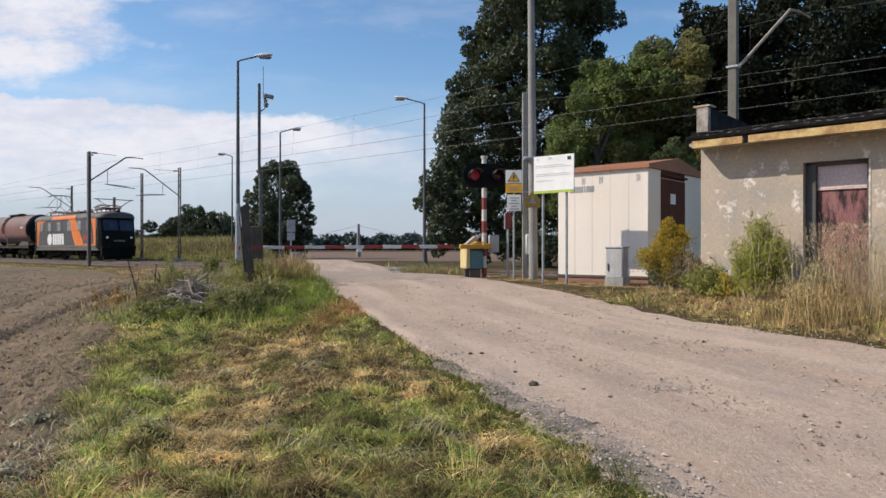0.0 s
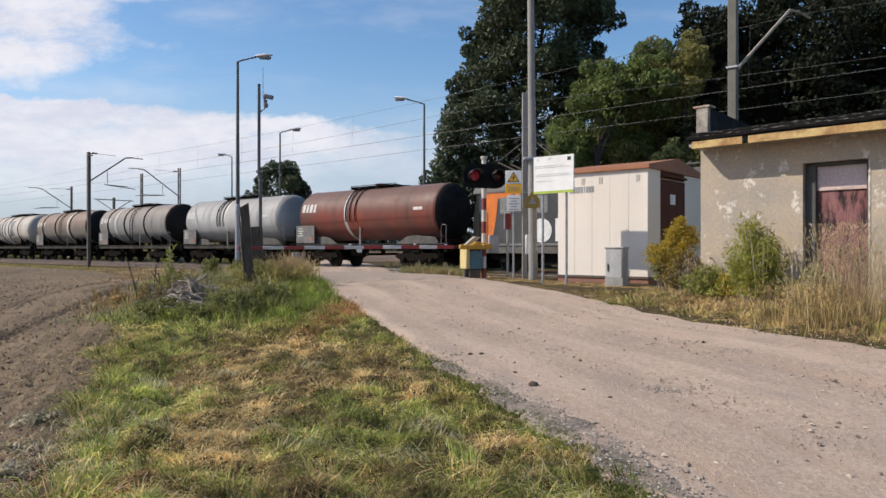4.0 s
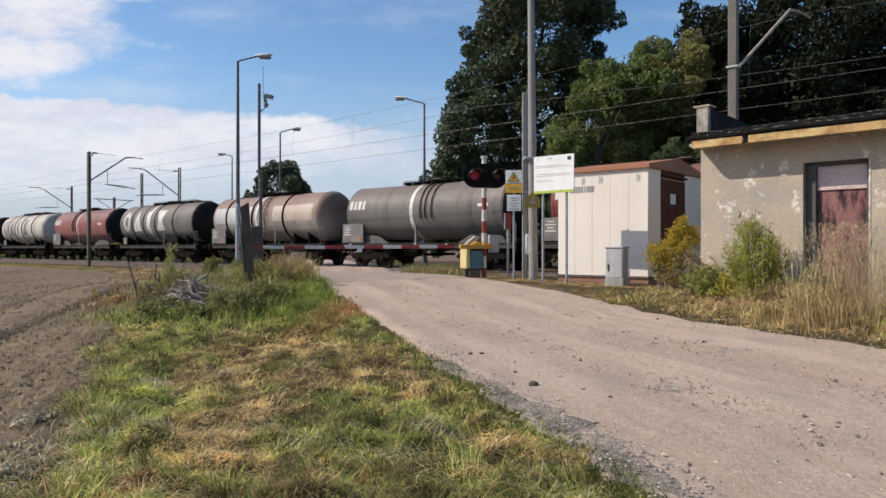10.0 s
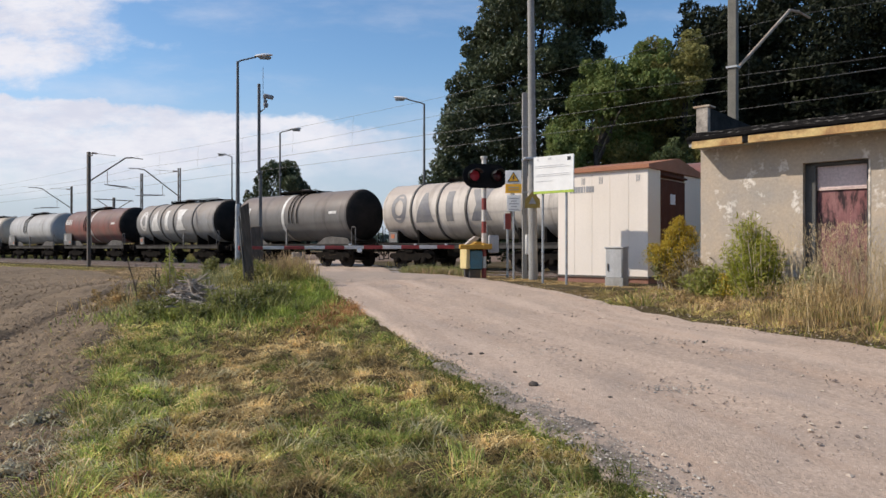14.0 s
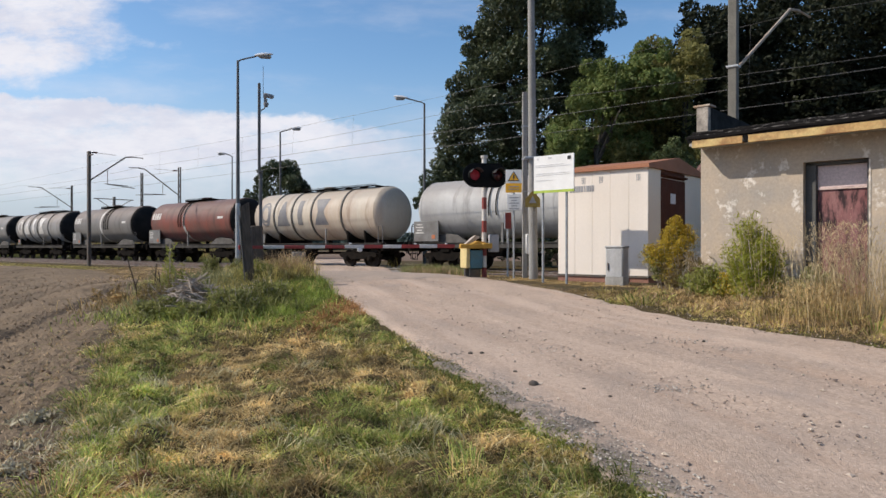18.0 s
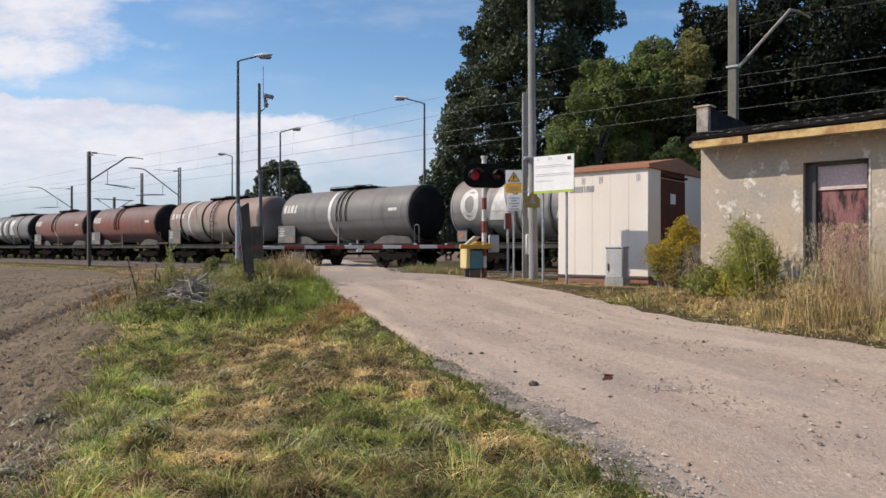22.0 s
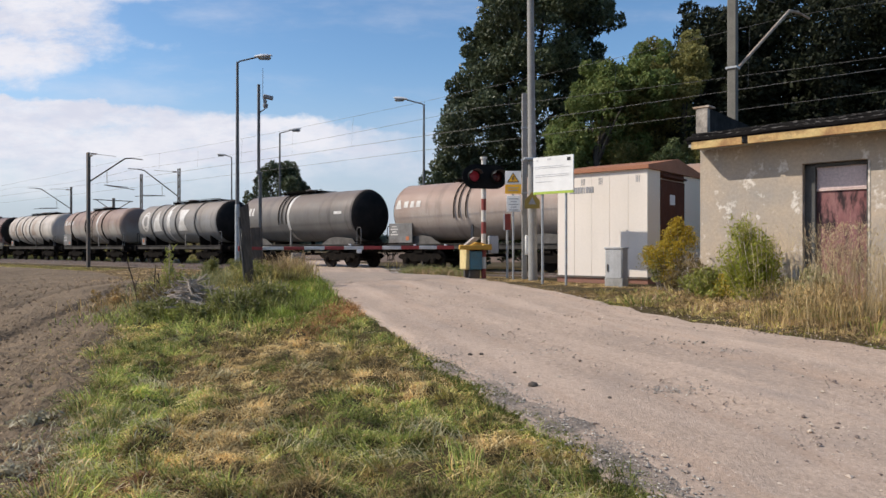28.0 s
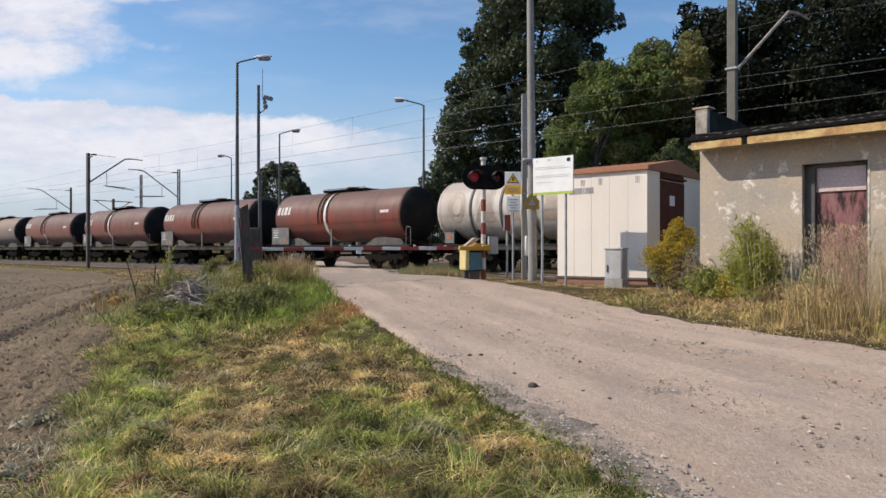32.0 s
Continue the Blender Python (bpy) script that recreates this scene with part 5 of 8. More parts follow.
M["weathered_wood"] = mat("weathered_wood", (0.112, 0.088, 0.07), 0.9, second=(0.055, 0.045, 0.038), scale=3, stretch=(6, 6, 1), bump=0.01, bscale=20)
cp = thing("camera_pole", pose(-7.70, 29.5, .42), "grey steel pole with a camera, horn and whip aerial", "camera pole")
part("pole", Build().box((.125, .125, 4.2), (.06, 0, 2.1), b=.02).box((.11, .11, 3.75), (.0, 0, 6.05), b=.018), M["lamp_steel"], cp)
part("collar", Build().box((.2, .2, .1), (.03, 0, 4.2), b=.02), M["lamp_steel"], cp)
part("camera_housing", Build().box((.40, .17, .17), (.42, -.1, 7.36), Matrix.Rotation(radians(14), 4, "Y"), .03).box((.09, .09, .22), (.26, -.05, 7.22)), M["camera_grey"], cp)
part("dome_camera", Build().lathe([(-.13, 0), (-.11, .07), (0, .11), (.06, .10), (.1, .03)], "z", (.3, -.06, 7.02), n=14), M["camera_grey"], cp)
part("bracket", Build().pipe([(0, 0, 6.72), (.24, -.05, 6.86), (.36, -.08, 7.24)], .026, 8), M["lamp_steel"], cp)
part("aerial", Build().rod((.17, 0, 7.3), (.17, 0, 8.62), .011, n=5), M["steel_dark"], cp)

op = thing("old_post", pose(-4.62, 17.0, .24, 0, -5, 12), "leaning weathered grey wooden post in the weeds", "post")
pb = Build()
pb.put([(x * .10 + (.03 if z else 0), y * .12, z * 2.2 + (0.1 if x > 0 and z else 0)) for z in (0, 1) for y in (-1, 1) for x in (-1, 1)],
       [(0, 2, 3, 1), (4, 5, 7, 6), (0, 1, 5, 4), (2, 6, 7, 3), (0, 4, 6, 2), (1, 3, 7, 5)])
part("post", pb, M["weathered_wood"], op)
# paler strip added for the sunlit edge of the leaning post
part("lit_batten", Build().box((.035, .18, 2.0), (-.115, -.02, 1.0), b=.008), mat("lit_edge_grey", (0.2, 0.185, 0.17), .9, second=(.12, .11, .1), scale=4, stretch=(5, 5, 1)), op)

# ---- the barrier and the signal ----
bx, by = 1.17, 20.0
base = gz(bx, by)
sg = thing("crossing_signal", pose(bx, by, .62, 0, 0, 14), "red-and-white banded crossing signal with twin red lamps on a black board", "signal")
M["hood_grey"] = mat("hood_grey", (0.06, 0.06, 0.06), 0.5, second=(0.04, 0.04, 0.04), scale=5)
M["teal"] = mat("faded_teal_paint", (0.075, 0.19, 0.24), 0.6, second=(0.06, 0.145, 0.18), scale=3, grime=(0.15, 0.13, 0.1), gscale=3, gamount=0.4)
M["cream_yellow"] = mat("cream_yellow_paint", (0.62, 0.50, 0.24), 0.6, second=(0.5, 0.4, 0.18), scale=4)
M["boom_yellow"] = mat("ochre_boom_paint", (0.55, 0.30, 0.045), 0.5, second=(0.45, 0.25, 0.04), scale=4)
M["weight"] = mat("dusty_weight", (0.42, 0.36, 0.3), 0.7, second=(0.3, 0.26, 0.22), scale=4)
M["boom_white"] = mat("boom_white", (0.62, 0.62, 0.61), 0.5, second=(0.5, 0.5, 0.49), scale=3)
M["boom_red"] = mat("boom_red", (0.33, 0.04, 0.04), 0.5, second=(0.24, 0.04, 0.038), scale=3)
M["mast_white"] = mat("grimy_white_band", (0.68, 0.66, 0.62), 0.55, second=(0.5, 0.47, 0.42), scale=3, grime=(0.3, 0.25, 0.2), gscale=4, gamount=.6)
M["red_band"] = mat("faded_red_band", (0.27, 0.045, 0.036), 0.55, second=(0.2, 0.045, 0.036), scale=4)
M["relay_grey"] = mat("relay_box_grey", (0.42, 0.42, 0.43), 0.6, second=(0.34, 0.34, 0.35), scale=4)
M["signal_black"] = mat("signal_black", (0.004, 0.004, 0.0045), 0.7, second=(0.007, 0.007, 0.007), scale=4, spec=.15)
M["lamp_red"] = glow("lit_red_lens", (0.26, 0.018, 0.032), 0.11)
M["lamp_dim"] = mat("unlit_red_lens", (0.07, 0.009, 0.012), 0.2, second=(0.05, 0.008, 0.01), scale=6)
for k in range(9):
    part("mast_band", Build().rod((0, 0, -.06 + k * .33), (0, 0, .27 + k * .33), .070, n=16, caps=k in (0, 8)), M["red_band"] if k % 2 == 0 else M["mast_white"], sg)
part("mast_top", Build().rod((0, 0, 2.9), (0, 0, 3.38), .068, n=16).rod((0, 0, 3.38), (0, 0, 3.44), .1, n=16), M["mast_white"], sg)
oval = [(math.cos(a) * .36 + (.30 if math.cos(a) > 0 else -.30), 2.87 + math.sin(a) * .345) for a in (2 * math.pi * i / 28 + .1 for i in range(28))]
board_b = part("backing_board", Build().prism(oval, .03, (0, -.1, 0)), M["signal_black"], sg)
for x, lens in ((-.33, "lamp_red"), (.35, "lamp_dim")):
    part("signal_lamp", Build().lathe([(-.02, .19), (-.14, .17), (-.14, .155), (-.02, .155)], "y", (x, -.1, 2.87), n=20), M["signal_black"], board_b)
    part("lens", Build().lathe([(-.05, .150), (-.065, .118), (-.08, 0)], "y", (x, -.1, 2.87), n=20), M[lens], board_b)
    part("hood", Build().lathe([(-.14, .172), (-.40, .182), (-.40, .176), (-.14, .166)], "y", (x, -.1, 2.87), n=14, a0=20, a1=160), M["hood_grey"], board_b)
part("relay_box", Build().box((.26, .22, .5), (.30, .05, .95), b=.02), M["relay_grey"], sg)

# boom, stand and drive box
bm_dir = math.degrees(math.atan2(17.5 - 20.0, -5.14 - 1.0))
bar = thing("barrier", pose(.86, 20.0, .62, 0, 0, bm_dir + 180), "lowered red-and-white level crossing barrier with a teal drive box", "barrier")
part("drive_box", Build().box((.40, .42, .52), (.0, -.02, .50), b=.025), M["teal"], bar)
part("side_cover", Build().box((.12, .44, .62), (-.262, -.02, .56), b=.02), M["cream_yellow"], bar)
part("foot_frame", Build().box((.34, .3, .3), (0, 0, .1), b=.03).box((.1, .1, .3), (-.22, 0, .1)), M["steel_dark"], bar)
part("top_cover", Build().prism([(-.32, .80), (.3, .80), (.3, .98), (.05, 1.02), (-.1, .94), (-.32, .92)], .4), M["boom_yellow"], bar)
part("boom_holder", Build().box((.85, .1, .13), (-.12, -.28, .87), b=.02).box((.3, .12, .16), (.30, -.28, .88), b=.02), M["boom_yellow"], bar)
part("counterweight", Build().prism([(.02, .92), (.2, .92), (.55, 1.18), (.38, 1.2)], .16, (-.3, .1, -.03)), M["weight"], bar)
x = -.70
for k in range(11):
    ln = .518
    part("boom_piece", Build().box((ln, .055, .098 - k * .002), (x - ln / 2, -.28, .87 - .003 * k), b=.008), M["boom_white"] if k % 2 else M["boom_red"], bar)
    x -= ln
part("boom_tip", Build().box((.04, .07, .12), (x - .05, -.28, .835), b=.01), M["boom_red"], bar)
for k in (0, 1, 3):
    part("boom_clip", Build().box((.07, .03, .035), (-.95 - k * .9, -.28, .935), b=.006), M["lamp_shell"], bar)
part("flash_lamp", Build().box((.12, .1, .1), (-3.4, -.28, .77), b=.02), M["lamp_shell"], bar)

# ---- signs and boxes by the road ----
M["sign_white"] = mat("sign_white", (0.78, 0.78, 0.76), 0.45, second=(0.7, 0.7, 0.68), scale=3, fine=.04)
M["sign_text"] = mat("sign_print", (0.36, 0.36, 0.37), 0.6, scale=5)
M["faint_print"] = mat("faint_print", (0.66, 0.66, 0.67), 0.6, scale=5)
M["sign_yellow"] = mat("sign_yellow", (0.80, 0.42, 0.03), 0.45, second=(0.7, 0.36, 0.03), scale=3, fine=.05)
M["sign_black"] = mat("sign_black", (0.03, 0.03, 0.03), 0.5, scale=5)
M["sign_green"] = mat("sign_green", (0.42, 0.55, 0.08), 0.5, scale=5)
M["pole_concrete"] = mat("pole_concrete", (0.30, 0.292, 0.275), 0.85, second=(0.23, 0.222, 0.21), scale=1.6, bump=0.004, bscale=40, grime=(0.2, 0.19, 0.17), gscale=1.5, gamount=0.4, streak=True)
M["dull_yellow"] = mat("dull_yellow", (0.30, 0.215, 0.05), 0.7, second=(0.22, 0.165, 0.045), scale=5)
M["cabinet_grey"] = mat("cabinet_grey", (0.46, 0.46, 0.46), 0.7, second=(0.36, 0.36, 0.36), scale=4, grime=(0.25, 0.24, 0.22), gscale=5, gamount=0.5, streak=True)
# cream raised to paint in light bounced onto the shaded end panels
M["cream_side_bounced"] = mat("cream_bounce_panel", (0.86, 0.76, 0.61), 0.55, second=(0.83, 0.735, 0.59), scale=.8, fine=.04)
M["plinth_brick"] = mat("plinth_brick", (0.30, 0.14, 0.10), 0.9, second=(0.22, 0.12, 0.09), scale=6, bump=.01)
M["gutter"] = mat("rusty_yellow_gutter", (0.58, 0.44, 0.20), 0.75, spec=.15, second=(0.37, 0.165, 0.058), scale=1.3, spread=.06, grime=(0.20, 0.10, 0.055), gscale=2.0, gamount=.85, gedge=(.47, .61), lean=.54)
M["tar"] = mat("roofing_tar", (0.0095, 0.009, 0.009), 0.95, spec=.05, second=(0.018, 0.0165, 0.016), scale=2, bump=.02, bscale=8)
M["tar_edge"] = mat("cracked_tar_edge", (0.016, 0.015, 0.0145), 0.9, second=(0.50, 0.47, 0.44), scale=11, stretch=(1, 6, 6), lean=.67, spec=.1)
# parapet: the shade on its sunless face is put into this black
M["parapet"] = mat("shaded_parapet", (0.016, 0.015, 0.0145), 0.9, second=(0.038, 0.035, 0.033), scale=3, lean=.55, bump=.01, spec=.15)
M["pier"] = mat("flaking_pier", (0.085, 0.075, 0.066), 0.9, second=(0.40, 0.355, 0.305), scale=4.5, lean=.5, spec=.15)
M["coping"] = mat("pale_coping", (0.46, 0.39, 0.31), 0.9, second=(0.30, 0.19, 0.12), scale=7)
M["frame_grey"] = mat("grey_green_frame", (0.055, 0.055, 0.053), 0.7, second=(0.085, 0.083, 0.078), scale=3)
M["peeling_red"] = mat("peeling_red_door", (0.20, 0.08, 0.08), 0.75, spec=.2, second=(0.27, 0.14, 0.135), scale=2.2, stretch=(1.6, 1, .45), grime=(0.022, 0.017, 0.02), gscale=4.2, gamount=.92, gedge=(.48, .60), bump=.006)
M["flake"] = mat("flaking_limewash", (0.72, 0.66, 0.58), 0.9, second=(0.34, 0.29, 0.24), scale=9, bump=.01, spec=.15)
M["pink_rail"] = mat("flaked_pink_rail", (0.60, 0.47, 0.43), 0.7, second=(0.40, 0.28, 0.26), scale=14, stretch=(1, 3, 3))
M["transom"] = mat("pinkish_transom", (0.60, 0.48, 0.465), 0.7, second=(0.51, 0.41, 0.395), scale=2)
ib = thing("information_board", Matrix.Translation((2.59, 16.47, gz(2.59, 16.47))) @ Matrix.Rotation(math.atan2(-.666, .746), 4, "Z"),
           "white information board with a green foot stripe on two posts", "board")
zb = gz(2.59, 16.47)
for x in (-.33, .32):
    part("post", Build().rod((x, .05, -.1), (x, .05, 3.58 - zb), .03, n=10), M["galvanised"], ib)
part("panel", Build().box((1.10, .03, .845), (0, 0, 3.195 - zb), b=.004), M["sign_white"], ib)
part("foot_stripe", Build().box((1.10, .032, .06), (0, -.001, 2.77 - zb)), M["sign_green"], ib)
for k, (x, z, w) in enumerate(((-.12, .20, .8), (-.02, .16, .95), (-.02, .0, .9), (-.03, -.04, .92), (-.25, -.16, .45), (-.1, .36, .1), (-.43, .35, .05))):
    part("text_line", Build().box((w, .008, .013 if w > .2 else .045), (x, -.018, 3.195 - zb + z)), M["faint_print"], ib)
part("square_mark", Build().box((.09, .008, .08), (.43, -.018, 3.195 - zb + .33)), M["sign_black"], ib)

hv = thing("warning_sign", pose(1.93, 19.2, gz(1.93, 19.2), 0, 0, -8), "white and yellow warning sign with a lightning flash, on a post", "sign")
zb = .6
part("post", Build().rod((0, 0, -.1), (0, 0, 2.95), .028, n=10), M["galvanised"], hv)
part("plate", Build().box((.44, .02, .36), (0, -.04, 2.79), b=.004), M["sign_white"], hv)
tri = part("triangle", Build().prism([(-.165, 2.66), (.165, 2.66), (0, 2.93)], .008, (0, -.055, 0)), M["sign_black"], hv)
part("triangle_face", Build().prism([(-.13, 2.68), (.13, 2.68), (0, 2.895)], .008, (0, -.059, 0)), M["sign_yellow"], tri)
part("flash", Build().prism([(-.01, 2.83), (.035, 2.83), (.01, 2.77), (.04, 2.77), (-.03, 2.69), (-.01, 2.75), (-.035, 2.75)], .006, (0, -.064, 0)), M["sign_black"], tri)
op_ = part("lower_plate", Build().box((.44, .02, .25), (0, -.04, 2.475), b=.004), M["sign_yellow"], hv)
for k in range(2):
    part("text_line", Build().box((.28, .006, .02), (0, -.053, 2.51 - k * .07)), M["sign_text"], op_)
wp = part("text_plate", Build().box((.38, .02, .44), (.01, -.04, 2.08), b=.004), M["sign_white"], hv)
for k in range(5):
    part("text_line", Build().box((.26 - .1 * (k % 2), .006, .025), (.01, -.053, 2.21 - k * .075)), M["sign_text"], wp)

rp = thing("marker_post", pose(1.86, 20.2, gz(1.86, 20.2)), "thin grey post with a small dark red plate", "post")
part("post", Build().rod((0, 0, -.1), (0, 0, 1.75), .035, n=10), M["galvanised"], rp)
part("plate", Build().box((.19, .02, .46), (0, -.045, 1.62), b=.004), M["red_band"], rp)
part("edge_strip", Build().box((.035, .022, .46), (-.095, -.046, 1.62)), M["sign_white"], rp)

pole = thing("power_pole", pose(2.43, 18.9, gz(2.43, 18.9)), "tall tapering grey concrete power pole", "pole")
part("shaft", Build().rod((0, 0, -.3), (-.10, 0, 11.3), .125, .075, 20), M["pole_concrete"], pole)
ys = part("warning_plate", Build().prism([(-.2, 0), (.2, 0), (.2, .22), (.0, .44), (-.2, .22)], .02, (-.05, -.215, 1.92)), M["dull_yellow"], pole)
part("triangle", Build().prism([(-.1, .06), (.1, .06), (0, .25)], .006, (-.05, -.228, 1.97)), M["sign_text"], ys)
part("clamp", Build().box((.44, .28, .08), (-.04, 0, 3.25), b=.015), M["galvanised"], pole)
p2 = thing("stub_pole", pose(2.27, 19.5, gz(2.27, 19.5)), "slim grey concrete stub pole beside the power pole", "pole")
part("shaft", Build().box((.14, .14, 5.3), (0, 0, 2.5), b=.01), M["pole_concrete"], p2)
part("cable_guard", Build().box((.1, .06, .55), (.06, -.09, .95), b=.02), M["sign_white"], p2)
for z in (2.4, 3.3, 4.2):
    part("strap", Build().box((.17, .17, .04), (0, 0, z)), M["galvanised"], p2)

cb = thing("cable_cabinet", Matrix.Translation((3.93, 15.9, gz(3.93, 15.9))) @ LINE @ Matrix.Rotation(radians(2), 4, "Z"), "grey weathered cable cabinet on a concrete plinth", "cabinet")
part("plinth", Build().box((.44, .3, .3), (0, 0, .05), b=.015), M["concrete"], cb)
part("body", Build().box((.42, .28, .70), (0, 0, .50), b=.012), M["cabinet_grey"], cb)
part("lid", Build().box((.46, .32, .04), (0, 0, .865), b=.01), M["cabinet_grey"], cb)
dr = part("door", Build().box((.37, .015, .62), (0, -.146, .50), b=.005), M["cabinet_grey"], cb)
part("handle", Build().box((.025, .03, .16), (-.14, -.165, .42), b=.005), M["steel_dark"], dr)

# ---- the equipment container ----
Q0, V0, LEN, DEP = -9.45, 15.62, 2.42, 3.38
ct = thing("equipment_container", line_pose(Q0, V0, 0), "cream panelled equipment container with brown roof and door", "container")
M["cream"] = mat("cream_panel", (0.77, 0.70, 0.625), 0.5, second=(0.73, 0.66, 0.585), scale=.7, fine=.04, grime=(0.5, 0.45, 0.38), gscale=.8, gamount=.25, streak=True)
M["brown_roof"] = mat("brown_roof", (0.37, 0.165, 0.095), 0.7, spec=.2, second=(0.31, 0.14, 0.08), scale=1.5)
M["brown_door"] = mat("brown_door", (0.115, 0.043, 0.025), 0.75, spec=.12, second=(0.09, 0.035, 0.021), scale=2)
Z0, Z1 = .77, 3.33
part("core", Build().box((LEN - .06, DEP - .06, Z1 - Z0), (LEN / 2, DEP / 2, (Z0 + Z1) / 2)), M["cream"], ct)
n = 5
for i in range(n):
    w = LEN / n
    pn = part("wall_panel", Build().box((w - .003, .03, Z1 - Z0), ((i + .5) * w, .015, (Z0 + Z1) / 2), b=.003), M["cream"], ct)
    part("wall_panel", Build().box((w - .008, .03, Z1 - Z0), ((i + .5) * w, DEP - .015, (Z0 + Z1) / 2), b=.006), M["cream"], ct)
    if i in (1, 2, 4):
        for k in range(3):
            part("vent_slot", Build().box((.012, .012, .16), ((i + .42 + .08 * k) * w, -.001, Z1 - .22)), M["sign_text"], pn)
for x0 in (.015, LEN - .015):
    for y0, y1 in ((0.03, .72), (2.2, DEP - .03)):
        part("wall_panel", Build().box((.03, y1 - y0 - .006, Z1 - Z0), (x0, (y0 + y1) / 2, (Z0 + Z1) / 2), b=.006), M["cream_side_bounced"], ct)
    part("wall_panel", Build().box((.03, 1.47, .16), (x0, 1.46, Z1 - .09)), M["brown_door"], ct)
dd = part("door", Build().box((.04, 1.46, Z1 - Z0 - .2), (LEN, 1.46, (Z0 + Z1) / 2 - .1), b=.008), M["brown_door"], ct)
part("plate", Build().box((.01, .30, .25), (LEN + .024, 1.4, 2.66)), M["sign_white"], dd)
part("canopy", Build().box((.09, 1.46, .05), (LEN + .045, 1.46, Z1 - .12), b=.01), M["brown_door"], dd)
part("handle", Build().box((.04, .05, .2), (LEN + .03, .9, 1.75), b=.01), M["steel_dark"], dd)
rf = Build().prism([(-.08, 0), (DEP + .08, 0), (DEP + .08, .09), (DEP / 2, .375), (-.08, .09)], LEN + .12)
part("roof", rf, M["brown_roof"], ct, at=Matrix.Translation((LEN / 2, 0, Z1)) @ Matrix.Rotation(math.pi / 2, 4, "Z"))
part("plinth", Build().box((LEN + .02, DEP, .5), (LEN / 2, DEP / 2, .5)), M["plinth_brick"], ct)
part("skirt", Build().box((LEN + .06, DEP + .06, .05), (LEN / 2, DEP / 2, Z0 - .012)), M["steel_dark"], ct)
for k in range(9):
    part("name_mark", Build().box((.062 if k != 5 else .03, .008, .15), (.38 + k * .076, -.004, Z1 - .42)), M["sign_text"], ct)

# ---- the plastered hut ----
hut = thing("plastered_hut", Matrix.Translation((4.63, 12.64, 0)) @ Matrix.Rotation(radians(-45.3), 4, "Z"), "old plastered hut with peeling walls, flat tarred roof and rusty gutter", "hut")
HW, HD = 8.5, 4.6
WT = 3.245
DX0, DX1, DZ = 1.72, 2.66, 2.83
M["plaster"] = mat("peeling_plaster", (0.47, 0.375, 0.28), 0.92, second=(0.33, 0.30, 0.265), scale=1.1, amount=.6, lean=.53, fine=.16, grime=(0.76, 0.71, 0.64), gscale=2.6, gamount=.75, gedge=(.555, .62), bump=0.010, bscale=5, spec=.15)
for x0, x1, z0, z1 in ((0, DX0, 0, WT), (DX1, HW, 0, WT), (DX0, DX1, DZ, WT)):
    part("front_wall", Build().box((x1 - x0, .3, z1 - z0), ((x0 + x1) / 2, .15, (z0 + z1) / 2)), M["plaster"], hut)
part("end_wall", Build().box((.3, HD - .6, WT), (.15, HD / 2, WT / 2)), M["plaster"], hut)
part("end_wall", Build().box((.3, HD - .6, WT), (HW - .15, HD / 2, WT / 2)), M["plaster"], hut)
part("back_wall", Build().box((HW, .3, WT), (HW / 2, HD - .15, WT / 2)), M["plaster"], hut)
part("soffit", Build().box((HW, HD + .9, .06), (HW / 2, HD / 2, WT + .0), b=.005), M["concrete"], hut)
for x0, x1 in ((.06, .93), (1.03, 3.2), (3.205, 5.7), (5.705, 8.52)):
    part("gutter_length", Build().prism([(-.06, 0), (.03, 0), (.03, .13), (.015, .13), (.0, .03), (-.045, .03), (-.06, .12)], x1 - x0),
         M["gutter"], hut, at=Matrix.Translation(((x0 + x1) / 2, -.41, WT - .06)) @ Matrix.Rotation(math.pi / 2, 4, "Z"))
# dark filler added in the gutter's gap; keeps the eave shadow unbroken
part("gutter_bracket", Build().box((.085, .05, .13), (.98, -.43, WT + .015), b=.008), M["tar"], hut)
rb = Build()
nx, ny = 50, 24
rv = [(x * (HW + .1) / nx - .03, -.46 + y * (HD + .9) / ny, WT + .05 + .09 + .02 * math.sin(x * 1.7) * math.sin(y * 1.1) + (.05 if y > 0 else 0) + y * .006 + random.uniform(-.008, .008))
      for y in range(ny + 1) for x in range(nx + 1)]
rb.put(rv, [(y * (nx + 1) + x, y * (nx + 1) + x + 1, (y + 1) * (nx + 1) + x + 1, (y + 1) * (nx + 1) + x) for y in range(ny) for x in range(nx)])
fr = [i for i in range(nx + 1)]
rb.put([rv[i] for i in fr] + [(rv[i][0], rv[i][1], WT + .03) for i in fr], [(i, i + 1, nx + 2 + i, nx + 1 + i) for i in range(nx)])
part("roof", rb, M["tar"], hut)
rl = random.Random(611)
for lay in range(4):
    x = -.05 + .02 * lay
    while x < HW - .1:
        w = min(rl.uniform(.5, 1.5), HW + .03 - x)
        sag, tip = rl.uniform(-.012, .012), rl.uniform(-.02, .02)
        z = WT + .10 + lay * .034 + .006 * x
        y = -.49 + lay * .045
        sh_ = [(x, y, z + sag), (x + w * .5, y + rl.uniform(-.015, .015), z - sag), (x + w, y, z + tip)]
        lb = Build()
        pts = [(a_, b_, c_ - .012) for a_, b_, c_ in sh_] + [(a_, b_ - .004, c_ + .022) for a_, b_, c_ in sh_] + [(a_, b_ + .30, c_ + .035) for a_, b_, c_ in sh_]
        lb.put(pts, [(0, 1, 4, 3), (1, 2, 5, 4), (3, 4, 7, 6), (4, 5, 8, 7)])
        part("tar_sheet", lb, M["tar_edge"] if lay in (1, 3) else M["tar"], hut, smooth=False)
        x += w - .05
